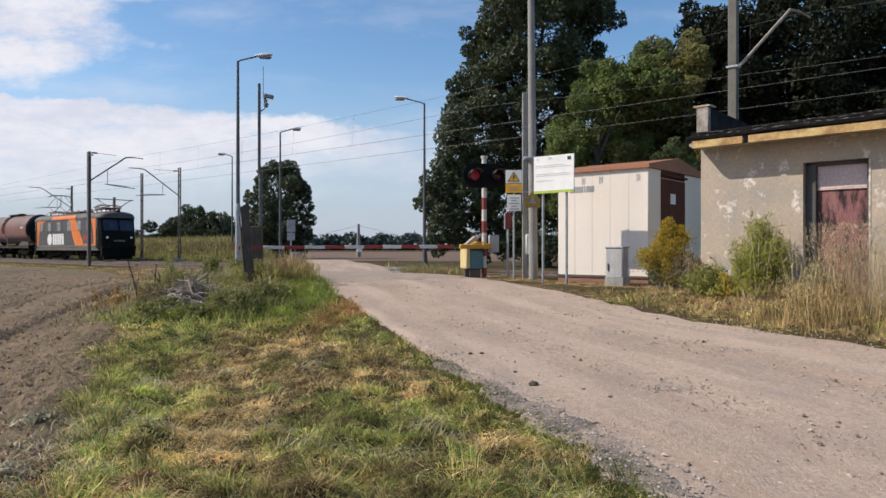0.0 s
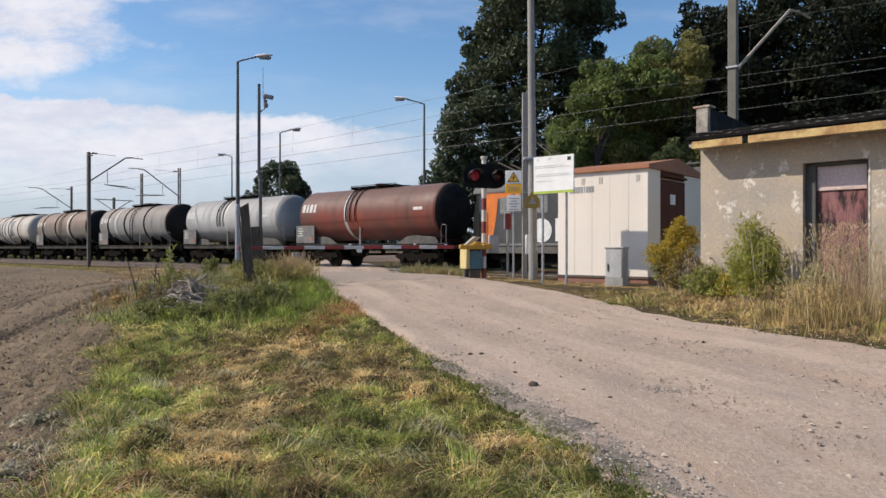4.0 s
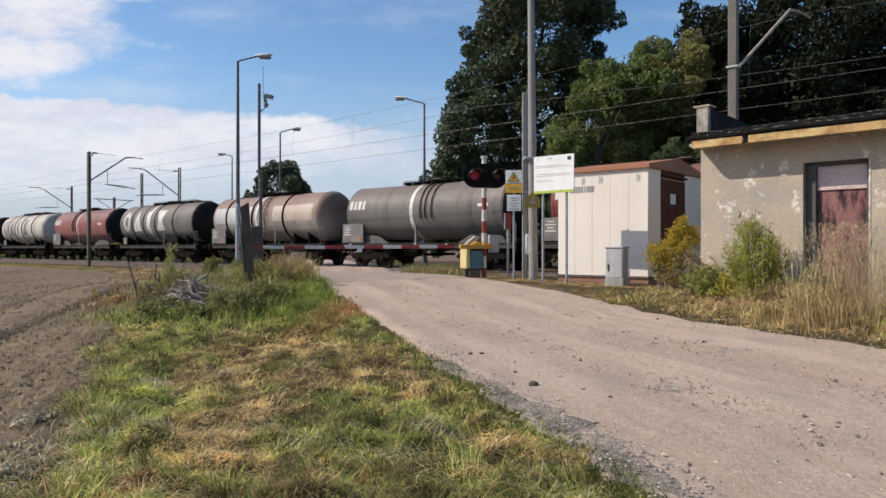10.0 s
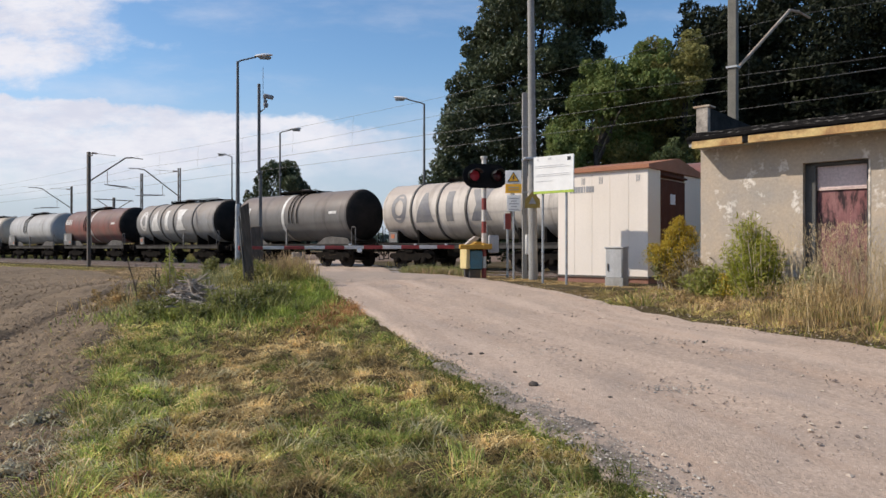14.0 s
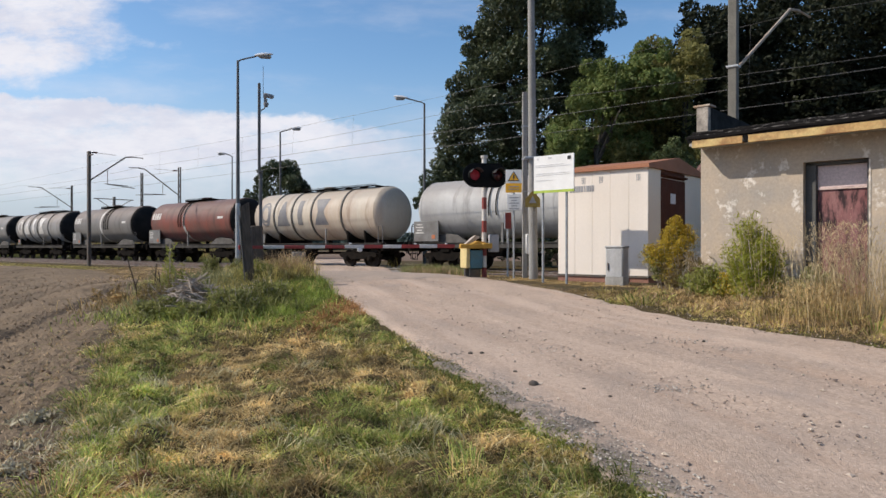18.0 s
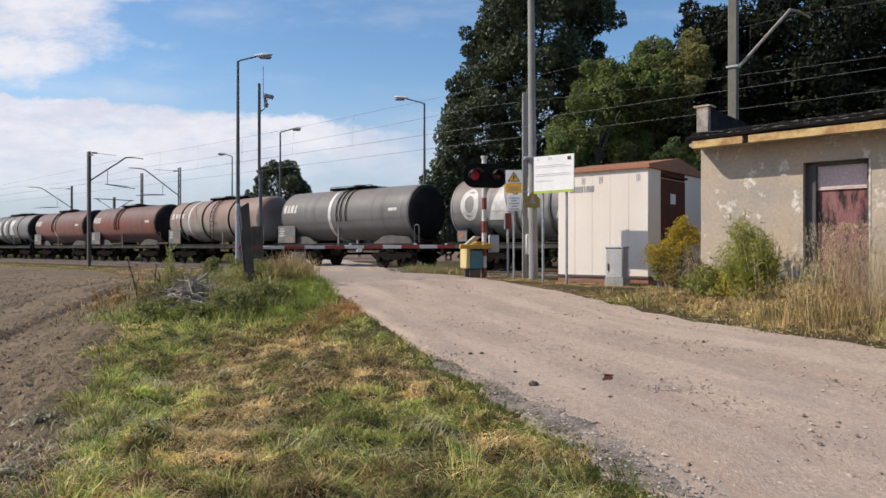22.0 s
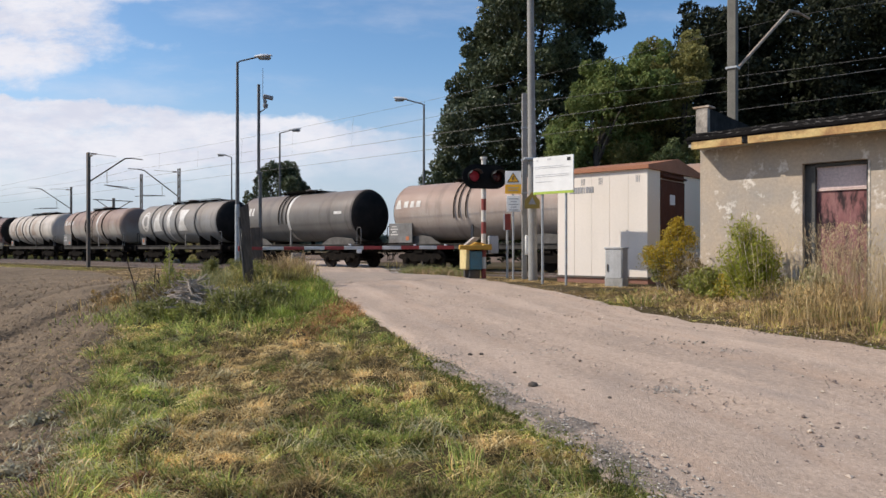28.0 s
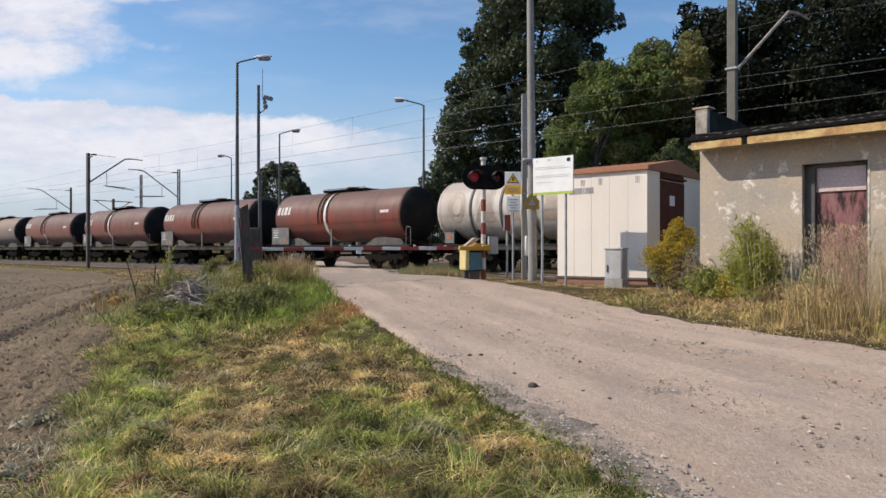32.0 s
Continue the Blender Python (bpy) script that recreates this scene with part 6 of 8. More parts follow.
part("parapet", Build().prism([(-.05, 0), (HD, 0), (HD, .36), (2.6, .40), (-.05, .55)], .2, (0, 0, 0)), M["parapet"], hut,
          at=Matrix.Translation((.11, -.12, WT + .14)) @ Matrix.Rotation(math.pi / 2, 4, "Z"))
# flaking front piece, kept lighter for the parapet's sunlit end
part("pier", Build().box((.22, .1, .55), (.11, -.13, WT + .415), b=.012), M["pier"], hut)
part("coping", Build().box((.30, .26, .035), (.10, -.06, WT + .71), b=.004), M["coping"], hut)
# door in its steel frame, set back
dk = part("door_frame", Build().box((.16, .1, DZ), (DX0 + .08, .16, DZ / 2), b=.01).box((DX1 - DX0, .1, .06), ((DX0 + DX1) / 2, .16, DZ - .03), b=.01)
          .box((.05, .1, DZ), (DX1 - .025, .16, DZ / 2), b=.01), M["frame_grey"], hut)
door = part("door", Build().box((DX1 - DX0 - .2, .06, 2.38), ((DX0 + DX1) / 2 + .06, .22, 1.19), b=.008), M["peeling_red"], hut)
part("transom", Build().box((DX1 - DX0 - .2, .05, .40), ((DX0 + DX1) / 2 + .06, .20, DZ - .25), b=.006), M["transom"], hut)
part("rail", Build().box((DX1 - DX0 - .2, .03, .045), ((DX0 + DX1) / 2 + .06, .175, 2.40), b=.006), M["pink_rail"], door)
part("flaking_edge", Build().box((.03, .012, 1.9), (DX1 + .016, -.004, 1.85), b=.004), M["flake"], dk)
# solid dark strip put in for the shade of the gap by the door
part("gap", Build().box((.1, .04, 2.4), (DX0 + .20, .24, 1.2)), M["brown_door"], door)

# ---- growing things ----
L_OAK = leafy("oak_leaves", (0.038, 0.055, 0.029), (0.115, 0.134, 0.07), .25, .45, gloss=.3)
L_BRIGHT = leafy("sunlit_leaves", (0.10, 0.15, 0.045), (0.215, 0.245, 0.088), .42)
L_MIX = leafy("olive_leaves", (0.135, 0.14, 0.046), (0.305, 0.275, 0.105), .42)
# wood and shrub leaves, with the wood's shade put into their green
L_WOOD = leafy("shaded_wood_leaves", (0.011, 0.016, 0.0085), (0.036, 0.041, 0.021), .15, .55, gloss=.15)
L_SHRUB = leafy("shaded_shrub_leaves", (0.05, 0.075, 0.03), (0.125, 0.145, 0.062), .3)
# far leaves: distance haze is put into this paler, bluish green
L_FAR = leafy("hazy_far_leaves", (0.055, 0.08, 0.07), (0.075, 0.10, 0.085), .1)
L_GRASS = leafy("green_grass", (0.12, 0.17, 0.036), (0.44, 0.455, 0.13), .35, .6, clump=.62)
L_FRESH = leafy("fresh_green_grass", (0.15, 0.22, 0.035), (0.30, 0.34, 0.08), .35, .6, clump=.46)
L_OLIVE = leafy("olive_grass", (0.28, 0.235, 0.06), (0.62, 0.515, 0.195), .25, .65, clump=.62)
L_STRAW = leafy("straw_grass", (0.45, 0.31, 0.125), (0.74, 0.57, 0.28), .25, .7, clump=.62)
L_RUST = leafy("rusty_grass", (0.34, 0.23, 0.10), (0.52, 0.38, 0.185), .25, .7, clump=.62)
L_HAY = leafy("bleached_hay", (0.42, 0.28, 0.145), (0.60, 0.45, 0.27), .25, .7, clump=.46)
L_WEED = leafy("grey_green_weeds", (0.17, 0.18, 0.06), (0.40, 0.37, 0.19), .25, .65)
L_GOLD = leafy("golden_flowers", (0.36, 0.255, 0.026), (0.52, 0.385, 0.06), .3, .7)
L_RUSTY = leafy("deep_rust_grass", (0.26, 0.13, 0.05), (0.44, 0.25, 0.115), .25, .7, clump=.4)
L_FAWN = leafy("fawn_grass", (0.31, 0.205, 0.115), (0.47, 0.345, 0.225), .25, .7, clump=.46)
L_SILVER = leafy("silvery_weeds", (0.36, 0.31, 0.19), (0.56, 0.50, 0.36), .25, .6)
L_REDSOIL = leafy("red_brown_litter", (0.20, 0.10, 0.055), (0.34, 0.19, 0.11), .2, .8, clump=.4)
L_EDGE = leafy("dark_creeping_grass", (0.075, 0.10, 0.022), (0.22, 0.225, 0.06), .3, .6, clump=.4)
# bleached grass, and pale blades that paint in the sun's glints
L_GLINT = leafy("bleached_glint_blades", (0.42, 0.37, 0.19), (0.64, 0.57, 0.34), .25, .4)
L_STRAWY = leafy("pale_dry_stems", (0.50, 0.375, 0.205), (0.66, 0.54, 0.34), .25, .7)
L_GREYW = leafy("grey_withered_stems", (0.22, 0.20, 0.17), (0.32, 0.29, 0.25), .2, .7)
L_DARKW = leafy("dark_weeds", (0.115, 0.13, 0.036), (0.36, 0.35, 0.13), .35, .65)
L_BROWNW = leafy("brown_fading_weeds", (0.17, 0.135, 0.06), (0.34, 0.25, 0.12), .3, .65)
L_FEATHER = leafy("feathery_green_leaves", (0.25, 0.29, 0.045), (0.44, 0.42, 0.09), .42, .6)
M["bark"] = mat("bark", (0.10, 0.085, 0.07), 0.95, second=(0.06, 0.05, 0.04), scale=3, stretch=(4, 4, 1), bump=.02)
M["twig"] = mat("grey_twigs", (0.56, 0.48, 0.40), 0.9, second=(0.24, 0.19, 0.15), scale=5)


def leaf_cloud(blobs, density, size, seed, gap=0.35, flat=0.0):
    """Many small leaves in lumps round the blobs (x, y, z, r)."""
    r = np.random.default_rng(seed)
    out = []
    for bx, by, bz, br in blobs:
        n = int(density * 4 * math.pi * br * br)
        d = r.normal(size=(n, 3))
        d /= np.linalg.norm(d, axis=1)[:, None]
        lump = np.zeros(n)
        for k in range(10):
            w = r.normal(size=3) * 2.6
            lump += np.sin(d @ w * 1.6 + r.uniform(0, 6.28))
        lump /= 4.0
        fine = np.zeros(n)
        for k in range(8):
            w = r.normal(size=3) * 6.5
            fine += np.sin(d @ w + r.uniform(0, 6.28))
        fine /= 3.2
        keep = (fine + .5 * lump) > -1.0 + gap
        depth = 1 - np.abs(r.normal(0, .17, n))
        rad_ = br * (.86 + .17 * np.tanh(lump) + .10 * np.tanh(fine)) * depth
        p = d * rad_[:, None]
        p[:, 2] *= .92
        p += np.array([bx, by, bz])
        out.append(p[keep])
    p = np.concatenate(out)
    p = p[p[:, 2] > .35]
    n = len(p)
    a = r.normal(size=(n, 3))
    a[:, 2] = a[:, 2] * (1 - flat) - .25
    a /= np.linalg.norm(a, axis=1)[:, None]
    b = np.cross(a, r.normal(size=(n, 3)))
    b /= np.linalg.norm(b, axis=1)[:, None]
    s = size * r.uniform(.6, 1.4, n)[:, None]
    v = np.stack([p - a * s, p - b * s * .42 - a * s * .1, p + a * s, p + b * s * .42 + a * s * .1], 1).reshape(-1, 3)
    f = np.arange(4 * n).reshape(-1, 4)
    return v, f


def tree(name, x, y, blobs, density, size, leaves, label, seed, trunk=.35, gap=.35):
    z = gz(x, y)
    ob = thing(name, pose(x, y, 0), label, "tree", "trees behind the line" if name == "tree" else "")
    rnd = random.Random(seed)
    tops = sorted(blobs, key=lambda b: -b[2])
    h = tops[0][2]
    b = Build()
    pts = [Vector((0, 0, z - .2)), Vector((rnd.uniform(-.2, .2), 0, z + h * .3)), Vector((rnd.uniform(-.3, .3), .1, z + h * .6)), Vector((tops[0][0] - x, tops[0][1] - y, h))]
    rr = [trunk, trunk * .75, trunk * .5, trunk * .12]
    for i in range(3):
        b.rod(pts[i], pts[i + 1], rr[i], rr[i + 1], 9, caps=False)
    part("trunk", b, M["bark"], ob)
    limbs = Build()
    for bl in blobs:
        p = Vector((bl[0] - x, bl[1] - y, bl[2]))
        start = pts[1].lerp(pts[2], min(1, max(0, (p.z - z) / max(h, 1) - .15)))
        mid = start.lerp(p, .55) + Vector((rnd.uniform(-.4, .4), rnd.uniform(-.4, .4), rnd.uniform(.1, .5)))
        limbs.rod(start, mid, trunk * .3, trunk * .17, 6, caps=False)
        limbs.rod(mid, p, trunk * .17, trunk * .05, 6, caps=False)
        for k in range(4):
            e = p + Vector((rnd.gauss(0, 1), rnd.gauss(0, 1), rnd.gauss(0, .8))).normalized() * bl[3] * .8
            limbs.rod(mid.lerp(p, rnd.uniform(.3, 1)), e, trunk * .07, trunk * .02, 5, caps=False)
    part("branchwork", limbs, M["bark"], ob)
    lumps_ = []
    for bx, by, bz, br in blobs:
        lumps_.append((bx - x, by - y, bz, br * .9))
        for k in range(7 if br > 1.2 else 2):
            d = Vector((rnd.gauss(0, 1), rnd.gauss(0, 1), rnd.gauss(0, .9))).normalized() * br * rnd.uniform(.72, .98)
            lumps_.append((bx - x + d.x, by - y + d.y, bz + d.z, br * rnd.uniform(.2, .42)))
    v, f = leaf_cloud(lumps_, density, size, seed, gap)
    tagged(part("crown", raw_mesh("crown", v, f, leaves), None, ob), kind="stuff")
    return ob


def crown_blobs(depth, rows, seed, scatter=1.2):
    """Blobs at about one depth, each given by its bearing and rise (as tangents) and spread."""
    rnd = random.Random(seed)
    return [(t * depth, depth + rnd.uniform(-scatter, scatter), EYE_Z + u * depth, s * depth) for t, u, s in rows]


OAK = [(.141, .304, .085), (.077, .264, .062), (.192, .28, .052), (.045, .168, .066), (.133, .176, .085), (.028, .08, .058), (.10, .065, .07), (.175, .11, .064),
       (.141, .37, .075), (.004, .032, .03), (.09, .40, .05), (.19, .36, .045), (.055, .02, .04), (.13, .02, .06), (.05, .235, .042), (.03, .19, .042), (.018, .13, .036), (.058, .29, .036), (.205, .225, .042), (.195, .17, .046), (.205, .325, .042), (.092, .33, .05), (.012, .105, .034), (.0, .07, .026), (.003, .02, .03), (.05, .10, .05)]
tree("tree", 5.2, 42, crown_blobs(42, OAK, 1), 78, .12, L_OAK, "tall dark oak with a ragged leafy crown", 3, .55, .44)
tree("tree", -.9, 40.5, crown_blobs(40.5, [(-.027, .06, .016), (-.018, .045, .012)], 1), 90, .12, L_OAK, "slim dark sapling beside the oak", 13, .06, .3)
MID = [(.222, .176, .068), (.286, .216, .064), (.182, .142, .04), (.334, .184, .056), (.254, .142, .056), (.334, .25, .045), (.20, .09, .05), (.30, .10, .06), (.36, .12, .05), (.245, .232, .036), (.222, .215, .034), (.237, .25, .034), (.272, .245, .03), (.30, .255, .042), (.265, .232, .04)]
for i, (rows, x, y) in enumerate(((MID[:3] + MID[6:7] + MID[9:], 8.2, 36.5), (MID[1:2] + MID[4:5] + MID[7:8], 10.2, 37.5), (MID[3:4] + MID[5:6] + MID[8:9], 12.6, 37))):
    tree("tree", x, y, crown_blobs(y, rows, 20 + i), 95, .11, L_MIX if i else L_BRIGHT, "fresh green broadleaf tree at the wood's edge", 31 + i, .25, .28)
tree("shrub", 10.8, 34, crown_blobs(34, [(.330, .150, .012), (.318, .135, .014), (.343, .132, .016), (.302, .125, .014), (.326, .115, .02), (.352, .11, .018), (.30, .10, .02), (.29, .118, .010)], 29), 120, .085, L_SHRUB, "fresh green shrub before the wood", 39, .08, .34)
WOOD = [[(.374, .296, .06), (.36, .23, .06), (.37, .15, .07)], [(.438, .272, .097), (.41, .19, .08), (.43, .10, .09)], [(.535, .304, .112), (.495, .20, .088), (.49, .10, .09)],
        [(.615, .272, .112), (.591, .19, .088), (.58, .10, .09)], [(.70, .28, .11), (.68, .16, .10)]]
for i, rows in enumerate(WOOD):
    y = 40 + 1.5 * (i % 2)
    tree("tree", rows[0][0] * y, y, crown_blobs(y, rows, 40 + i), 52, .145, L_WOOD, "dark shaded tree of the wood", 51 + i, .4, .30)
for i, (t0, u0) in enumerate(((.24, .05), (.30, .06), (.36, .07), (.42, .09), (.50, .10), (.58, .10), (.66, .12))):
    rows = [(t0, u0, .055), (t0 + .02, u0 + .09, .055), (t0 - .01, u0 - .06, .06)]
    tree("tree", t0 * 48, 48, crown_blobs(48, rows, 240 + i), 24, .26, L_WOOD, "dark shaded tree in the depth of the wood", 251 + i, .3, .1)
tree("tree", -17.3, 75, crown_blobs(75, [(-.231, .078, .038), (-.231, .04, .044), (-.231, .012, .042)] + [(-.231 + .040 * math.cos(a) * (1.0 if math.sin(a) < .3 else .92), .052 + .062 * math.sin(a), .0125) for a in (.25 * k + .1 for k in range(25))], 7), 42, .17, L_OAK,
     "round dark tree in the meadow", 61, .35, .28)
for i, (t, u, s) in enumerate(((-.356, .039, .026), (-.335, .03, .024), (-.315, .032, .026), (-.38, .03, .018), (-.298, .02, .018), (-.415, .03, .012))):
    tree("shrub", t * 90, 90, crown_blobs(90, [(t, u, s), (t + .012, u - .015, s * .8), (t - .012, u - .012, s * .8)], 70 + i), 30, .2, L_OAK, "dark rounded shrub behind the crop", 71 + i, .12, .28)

# a far wood on the horizon
r = np.random.default_rng(90)
far = []
for i in range(260):
    t = -.55 + 1.1 * i / 259
    hgt = .021 + .004 * math.sin(i * .7) + .003 * math.sin(i * 1.9 + 1) + r.uniform(-.002, .002)
    far.append((t * 330 + r.uniform(-1, 1), 330 + r.uniform(-8, 8), 1.0 + hgt * 330 * .35, hgt * 330 * .62))
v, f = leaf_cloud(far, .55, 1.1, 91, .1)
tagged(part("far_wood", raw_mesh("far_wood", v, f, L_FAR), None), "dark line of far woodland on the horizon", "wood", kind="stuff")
M["far_soil"] = mat("far_soil", (0.165, 0.098, 0.06), 0.95, second=(0.14, 0.092, 0.055), scale=.1)
v = [(x, y, .33) for x, y in ((-26, 62), (14, 58), (40, 200), (-60, 200))]
tagged(part("far_field", Build().put(v, [(0, 1, 2, 3)]), M["far_soil"], None, smooth=False), "far reddish brown ploughed field", "field", kind="structure")


def blades(name, xy, length, width, lean, material, seed, label, category="grass", z0=None, kind="stuff", out=None):
    """Bent blades, each of two faces, standing at the places xy."""
    r = np.random.default_rng(seed)
    n = len(xy)
    z = ground_z(xy[:, 0], xy[:, 1]) + .0 if z0 is None else z0
    p = np.column_stack([xy, z - .01])
    a = r.uniform(0, 2 * np.pi, n)
    side = np.column_stack([np.cos(a), np.sin(a), np.zeros(n)]) * (width * r.uniform(.6, 1.4, n))[:, None] * .5
    b = r.uniform(0, 2 * np.pi, n) if out is None else out + r.normal(0, .35, n)
    ln = length * r.uniform(.55, 1.35, n)
    le = lean * r.uniform(.2, 1.6, n)
    out1 = np.column_stack([np.cos(b) * le * .35, np.sin(b) * le * .35, np.full(n, .62)]) * ln[:, None]
    out2 = np.column_stack([np.cos(b) * le, np.sin(b) * le, np.maximum(.25, 1 - .4 * le)]) * ln[:, None]
    v = np.stack([p - side, p + side, p + out1 + side * .75, p + out1 - side * .75, p + out2 + side * .15, p + out2 - side * .15], 1).reshape(-1, 3)
    i = np.arange(n)[:, None] * 6
    f = np.concatenate([i + np.array([0, 1, 2, 3]), i + np.array([3, 2, 4, 5])])
    ob = part(name, raw_mesh(name, v, f, material), None)
    return tagged(ob, label, category, kind=kind)


def spread_between(left, right, y0, y1, n, seed, power=1.7):
    """Places between two edges given by their (x, y) rows, thicker near the camera."""
    r = np.random.default_rng(seed)
    u = r.uniform(0, 1, n)
    e = 1 - power
    y = (y0 ** e + u * (y1 ** e - y0 ** e)) ** (1 / e)
    la, ra = np.array(left), np.array(right)
    xl, xr = np.interp(y, la[:, 1], la[:, 0]), np.interp(y, ra[:, 1], ra[:, 0])
    return np.column_stack([xl + (xr - xl) * r.uniform(0, 1, n), y])


VERGE_R = [(a - .02, b) for a, b in ROAD_L]
VERGE_L = [(a + .05, b) for a, b in FIELD_IN]
# stretches of the verge: withered straw (negative) and green growth (positive), as x, y, half-widths and weight
STRETCHES = ((-2.1, 8.6, .95, 1.3, -1.25), (-1.7, 6.6, .6, .8, -.9), (.42, 5.3, .28, .4, -1.0), (-.55, 7.6, .5, .6, -.45), (-1.55, 5.1, .3, .35, -.8), (-.75, 4.4, .22, .3, -.7),
             (-2.75, 6.1, .55, .8, 1.2), (-3.3, 8.0, .5, 1.2, .8), (-1.25, 10.6, .5, .9, 1.2), (-.5, 5.4, .75, .9, 1.1), (-1.2, 4.7, .25, .3, -.6), (-.1, 4.25, .5, .3, .5), (-2.5, 4.6, .4, .5, .8), (-3.9, 10.5, .8, 1.1, .9),
             (.75, 5.7, .25, .6, .8), (-.1, 8.2, .25, .5, .8), (.95, 4.3, .2, .5, .5), (-2.7, 14.5, .4, 2.4, 1.3))


def verge_tone(x, y):
    t = .12 + .45 * waves(x, y, 55, 1.6, 3) + .95 * waves(x, y, 56, .55, 2)
    for cx, cy, sx, sy, w in STRETCHES:
        t = t + 1.5 * w * np.exp(-((x - cx) / sx) ** 2 - ((y - cy) / sy) ** 2)
    return t


# a mat of cut straw, and over it tufts that arch outward, each of one tone
xy = spread_between(VERGE_L, VERGE_R, 2.6, 24, 34000, 101)
wid = .0030 + .0010 * xy[:, 1]
tone = verge_tone(xy[:, 0], xy[:, 1]) + .3 * np.random.default_rng(8).normal(size=len(xy))
pick = np.digitize(tone, [-.5, .2, 1.0])
for k, (m_, ln, le, nm) in enumerate(((L_STRAW, .052, 2.3, "dry straw-coloured cut grass"), (L_RUST, .045, 2.2, "withered brown grass"), (L_OLIVE, .052, 1.9, "half-dry olive grass"), (L_GRASS, .055, 1.6, "short green grass"))):
    s = pick == k
    blades("verge_grass", xy[s], ln, wid[s], le, m_, 110 + k, nm + " of the verge")


xy = spread_between(VERGE_L, VERGE_R, 2.6, 12, 60000, 103)
xy = xy[verge_tone(xy[:, 0], xy[:, 1]) < -.45]
blades("verge_grass", xy, .07, .003 + .0010 * xy[:, 1], 2.4, L_STRAW, 119, "matted bright straw of the verge")


r = np.random.default_rng(104)
y = r.uniform(-9, 2.8, 14000)
xl, xr = edge_x(VERGE_L, y), edge_x(VERGE_R, y)
xy = np.column_stack([xl + (xr - xl) * r.uniform(0, 1, len(y)), y])
half_olive = r.uniform(0, 1, len(y)) < .55
blades("verge_grass", xy[half_olive], .1, np.full(half_olive.sum(), .012), 1.6, L_OLIVE, 121, "half-dry olive grass about the standpoint")
blades("verge_grass", xy[~half_olive], .09, np.full((~half_olive).sum(), .012), 1.8, L_STRAW, 122, "dry straw-coloured grass about the standpoint")


def tufts(left, right, y0, y1, n, per, power, seed, height, spread_, label, dead=None):
    """Tufts between two edges; taller where green, flattened where withered."""
    r = np.random.default_rng(seed)
    c = spread_between(left, right, y0, y1, n, seed, power)
    road_gap = edge_x(ROAD_L, c[:, 1]) - c[:, 0]
    tone = verge_tone(c[:, 0], c[:, 1]) + .3 * r.normal(size=n) + .8 * np.exp(-((road_gap - .5) / .5) ** 2) * (c[:, 1] > 10)
    keep = r.uniform(0, 1, n) < np.clip(.45 + .45 * (tone + .8), .25, 1)
    kind_ = np.where(keep, np.digitize(tone, [-.5, -.05, .5, 2.3]), 9)
    big_ = r.uniform(.45, 1.2, n) + .9 * (r.uniform(0, 1, n) < .10)
    for k, (m_, f_, nm) in enumerate(((dead or L_STRAW, .6, "straw-coloured"), (L_RUST, .7, "withered brown"), (L_OLIVE, .9, "olive"), (L_GRASS, 1.2, "fresh green"), (L_WEED, 1.1, "grey-green"))):
        sel = np.nonzero(kind_ == k)[0]
        if not len(sel):
            continue
        cc, bb = np.repeat(c[sel], per, axis=0), np.repeat(big_[sel], per)
        a_, d_ = r.uniform(0, 2 * np.pi, len(cc)), r.uniform(0, 1, len(cc)) ** .6
        off = np.column_stack([np.cos(a_), np.sin(a_)]) * (d_ * spread_ * bb)[:, None]
        pos = cc + off
        on = (pos[:, 0] < edge_x(ROAD_L, pos[:, 1]) - .03) | (pos[:, 0] > edge_x(ROAD_R, pos[:, 1]))
        pos, bb, a_, d_ = pos[on], bb[on], a_[on], d_[on]
        ln = height * f_ * bb * (1.1 - .45 * d_)
        blades("tuft_grass", pos, ln, .0035 + .0009 * pos[:, 1], .75 + 1.1 * d_ + .4 * (k < 2), m_, seed + 7 + k, nm + " " + label, out=a_)
        if k > 1:                                         # dead blades among the living
            s = r.uniform(0, 1, len(pos)) < .25
            blades("tuft_grass", pos[s] + r.normal(0, .02, (s.sum(), 2)), ln[s] * .9, .003 + .0008 * pos[s, 1], .7 + d_[s], dead or L_STRAW, seed + 57 + k, "dead blades among " + label, out=a_[s])


tufts(VERGE_L, VERGE_R, 2.7, 9, 1500, 40, 1.8, 401, .062, .085, "tufts in the mown verge")
tufts(VERGE_L, VERGE_R, 8.5, 24, 1400, 26, 1.3, 421, .10, .16, "tufts further along the verge")
tufts(VERGE_L, VERGE_R, 3.2, 13, 300, 100, 1.6, 461, .092, .13, "tussocks in the verge")
xy = spread_between(VERGE_L, VERGE_R, 2.8, 13, 2400, 105)       # single pale blades; their colour stands in for glints of sun
xy = xy[waves(xy[:, 0], xy[:, 1], 57, .7, 2) > .05]
blades("verge_grass", xy, .12, .0030 + .0009 * xy[:, 1], 1.5, L_GLINT, 106, "pale grey-green blades coloured as sun glints among the verge grass")

r = np.random.default_rng(115)
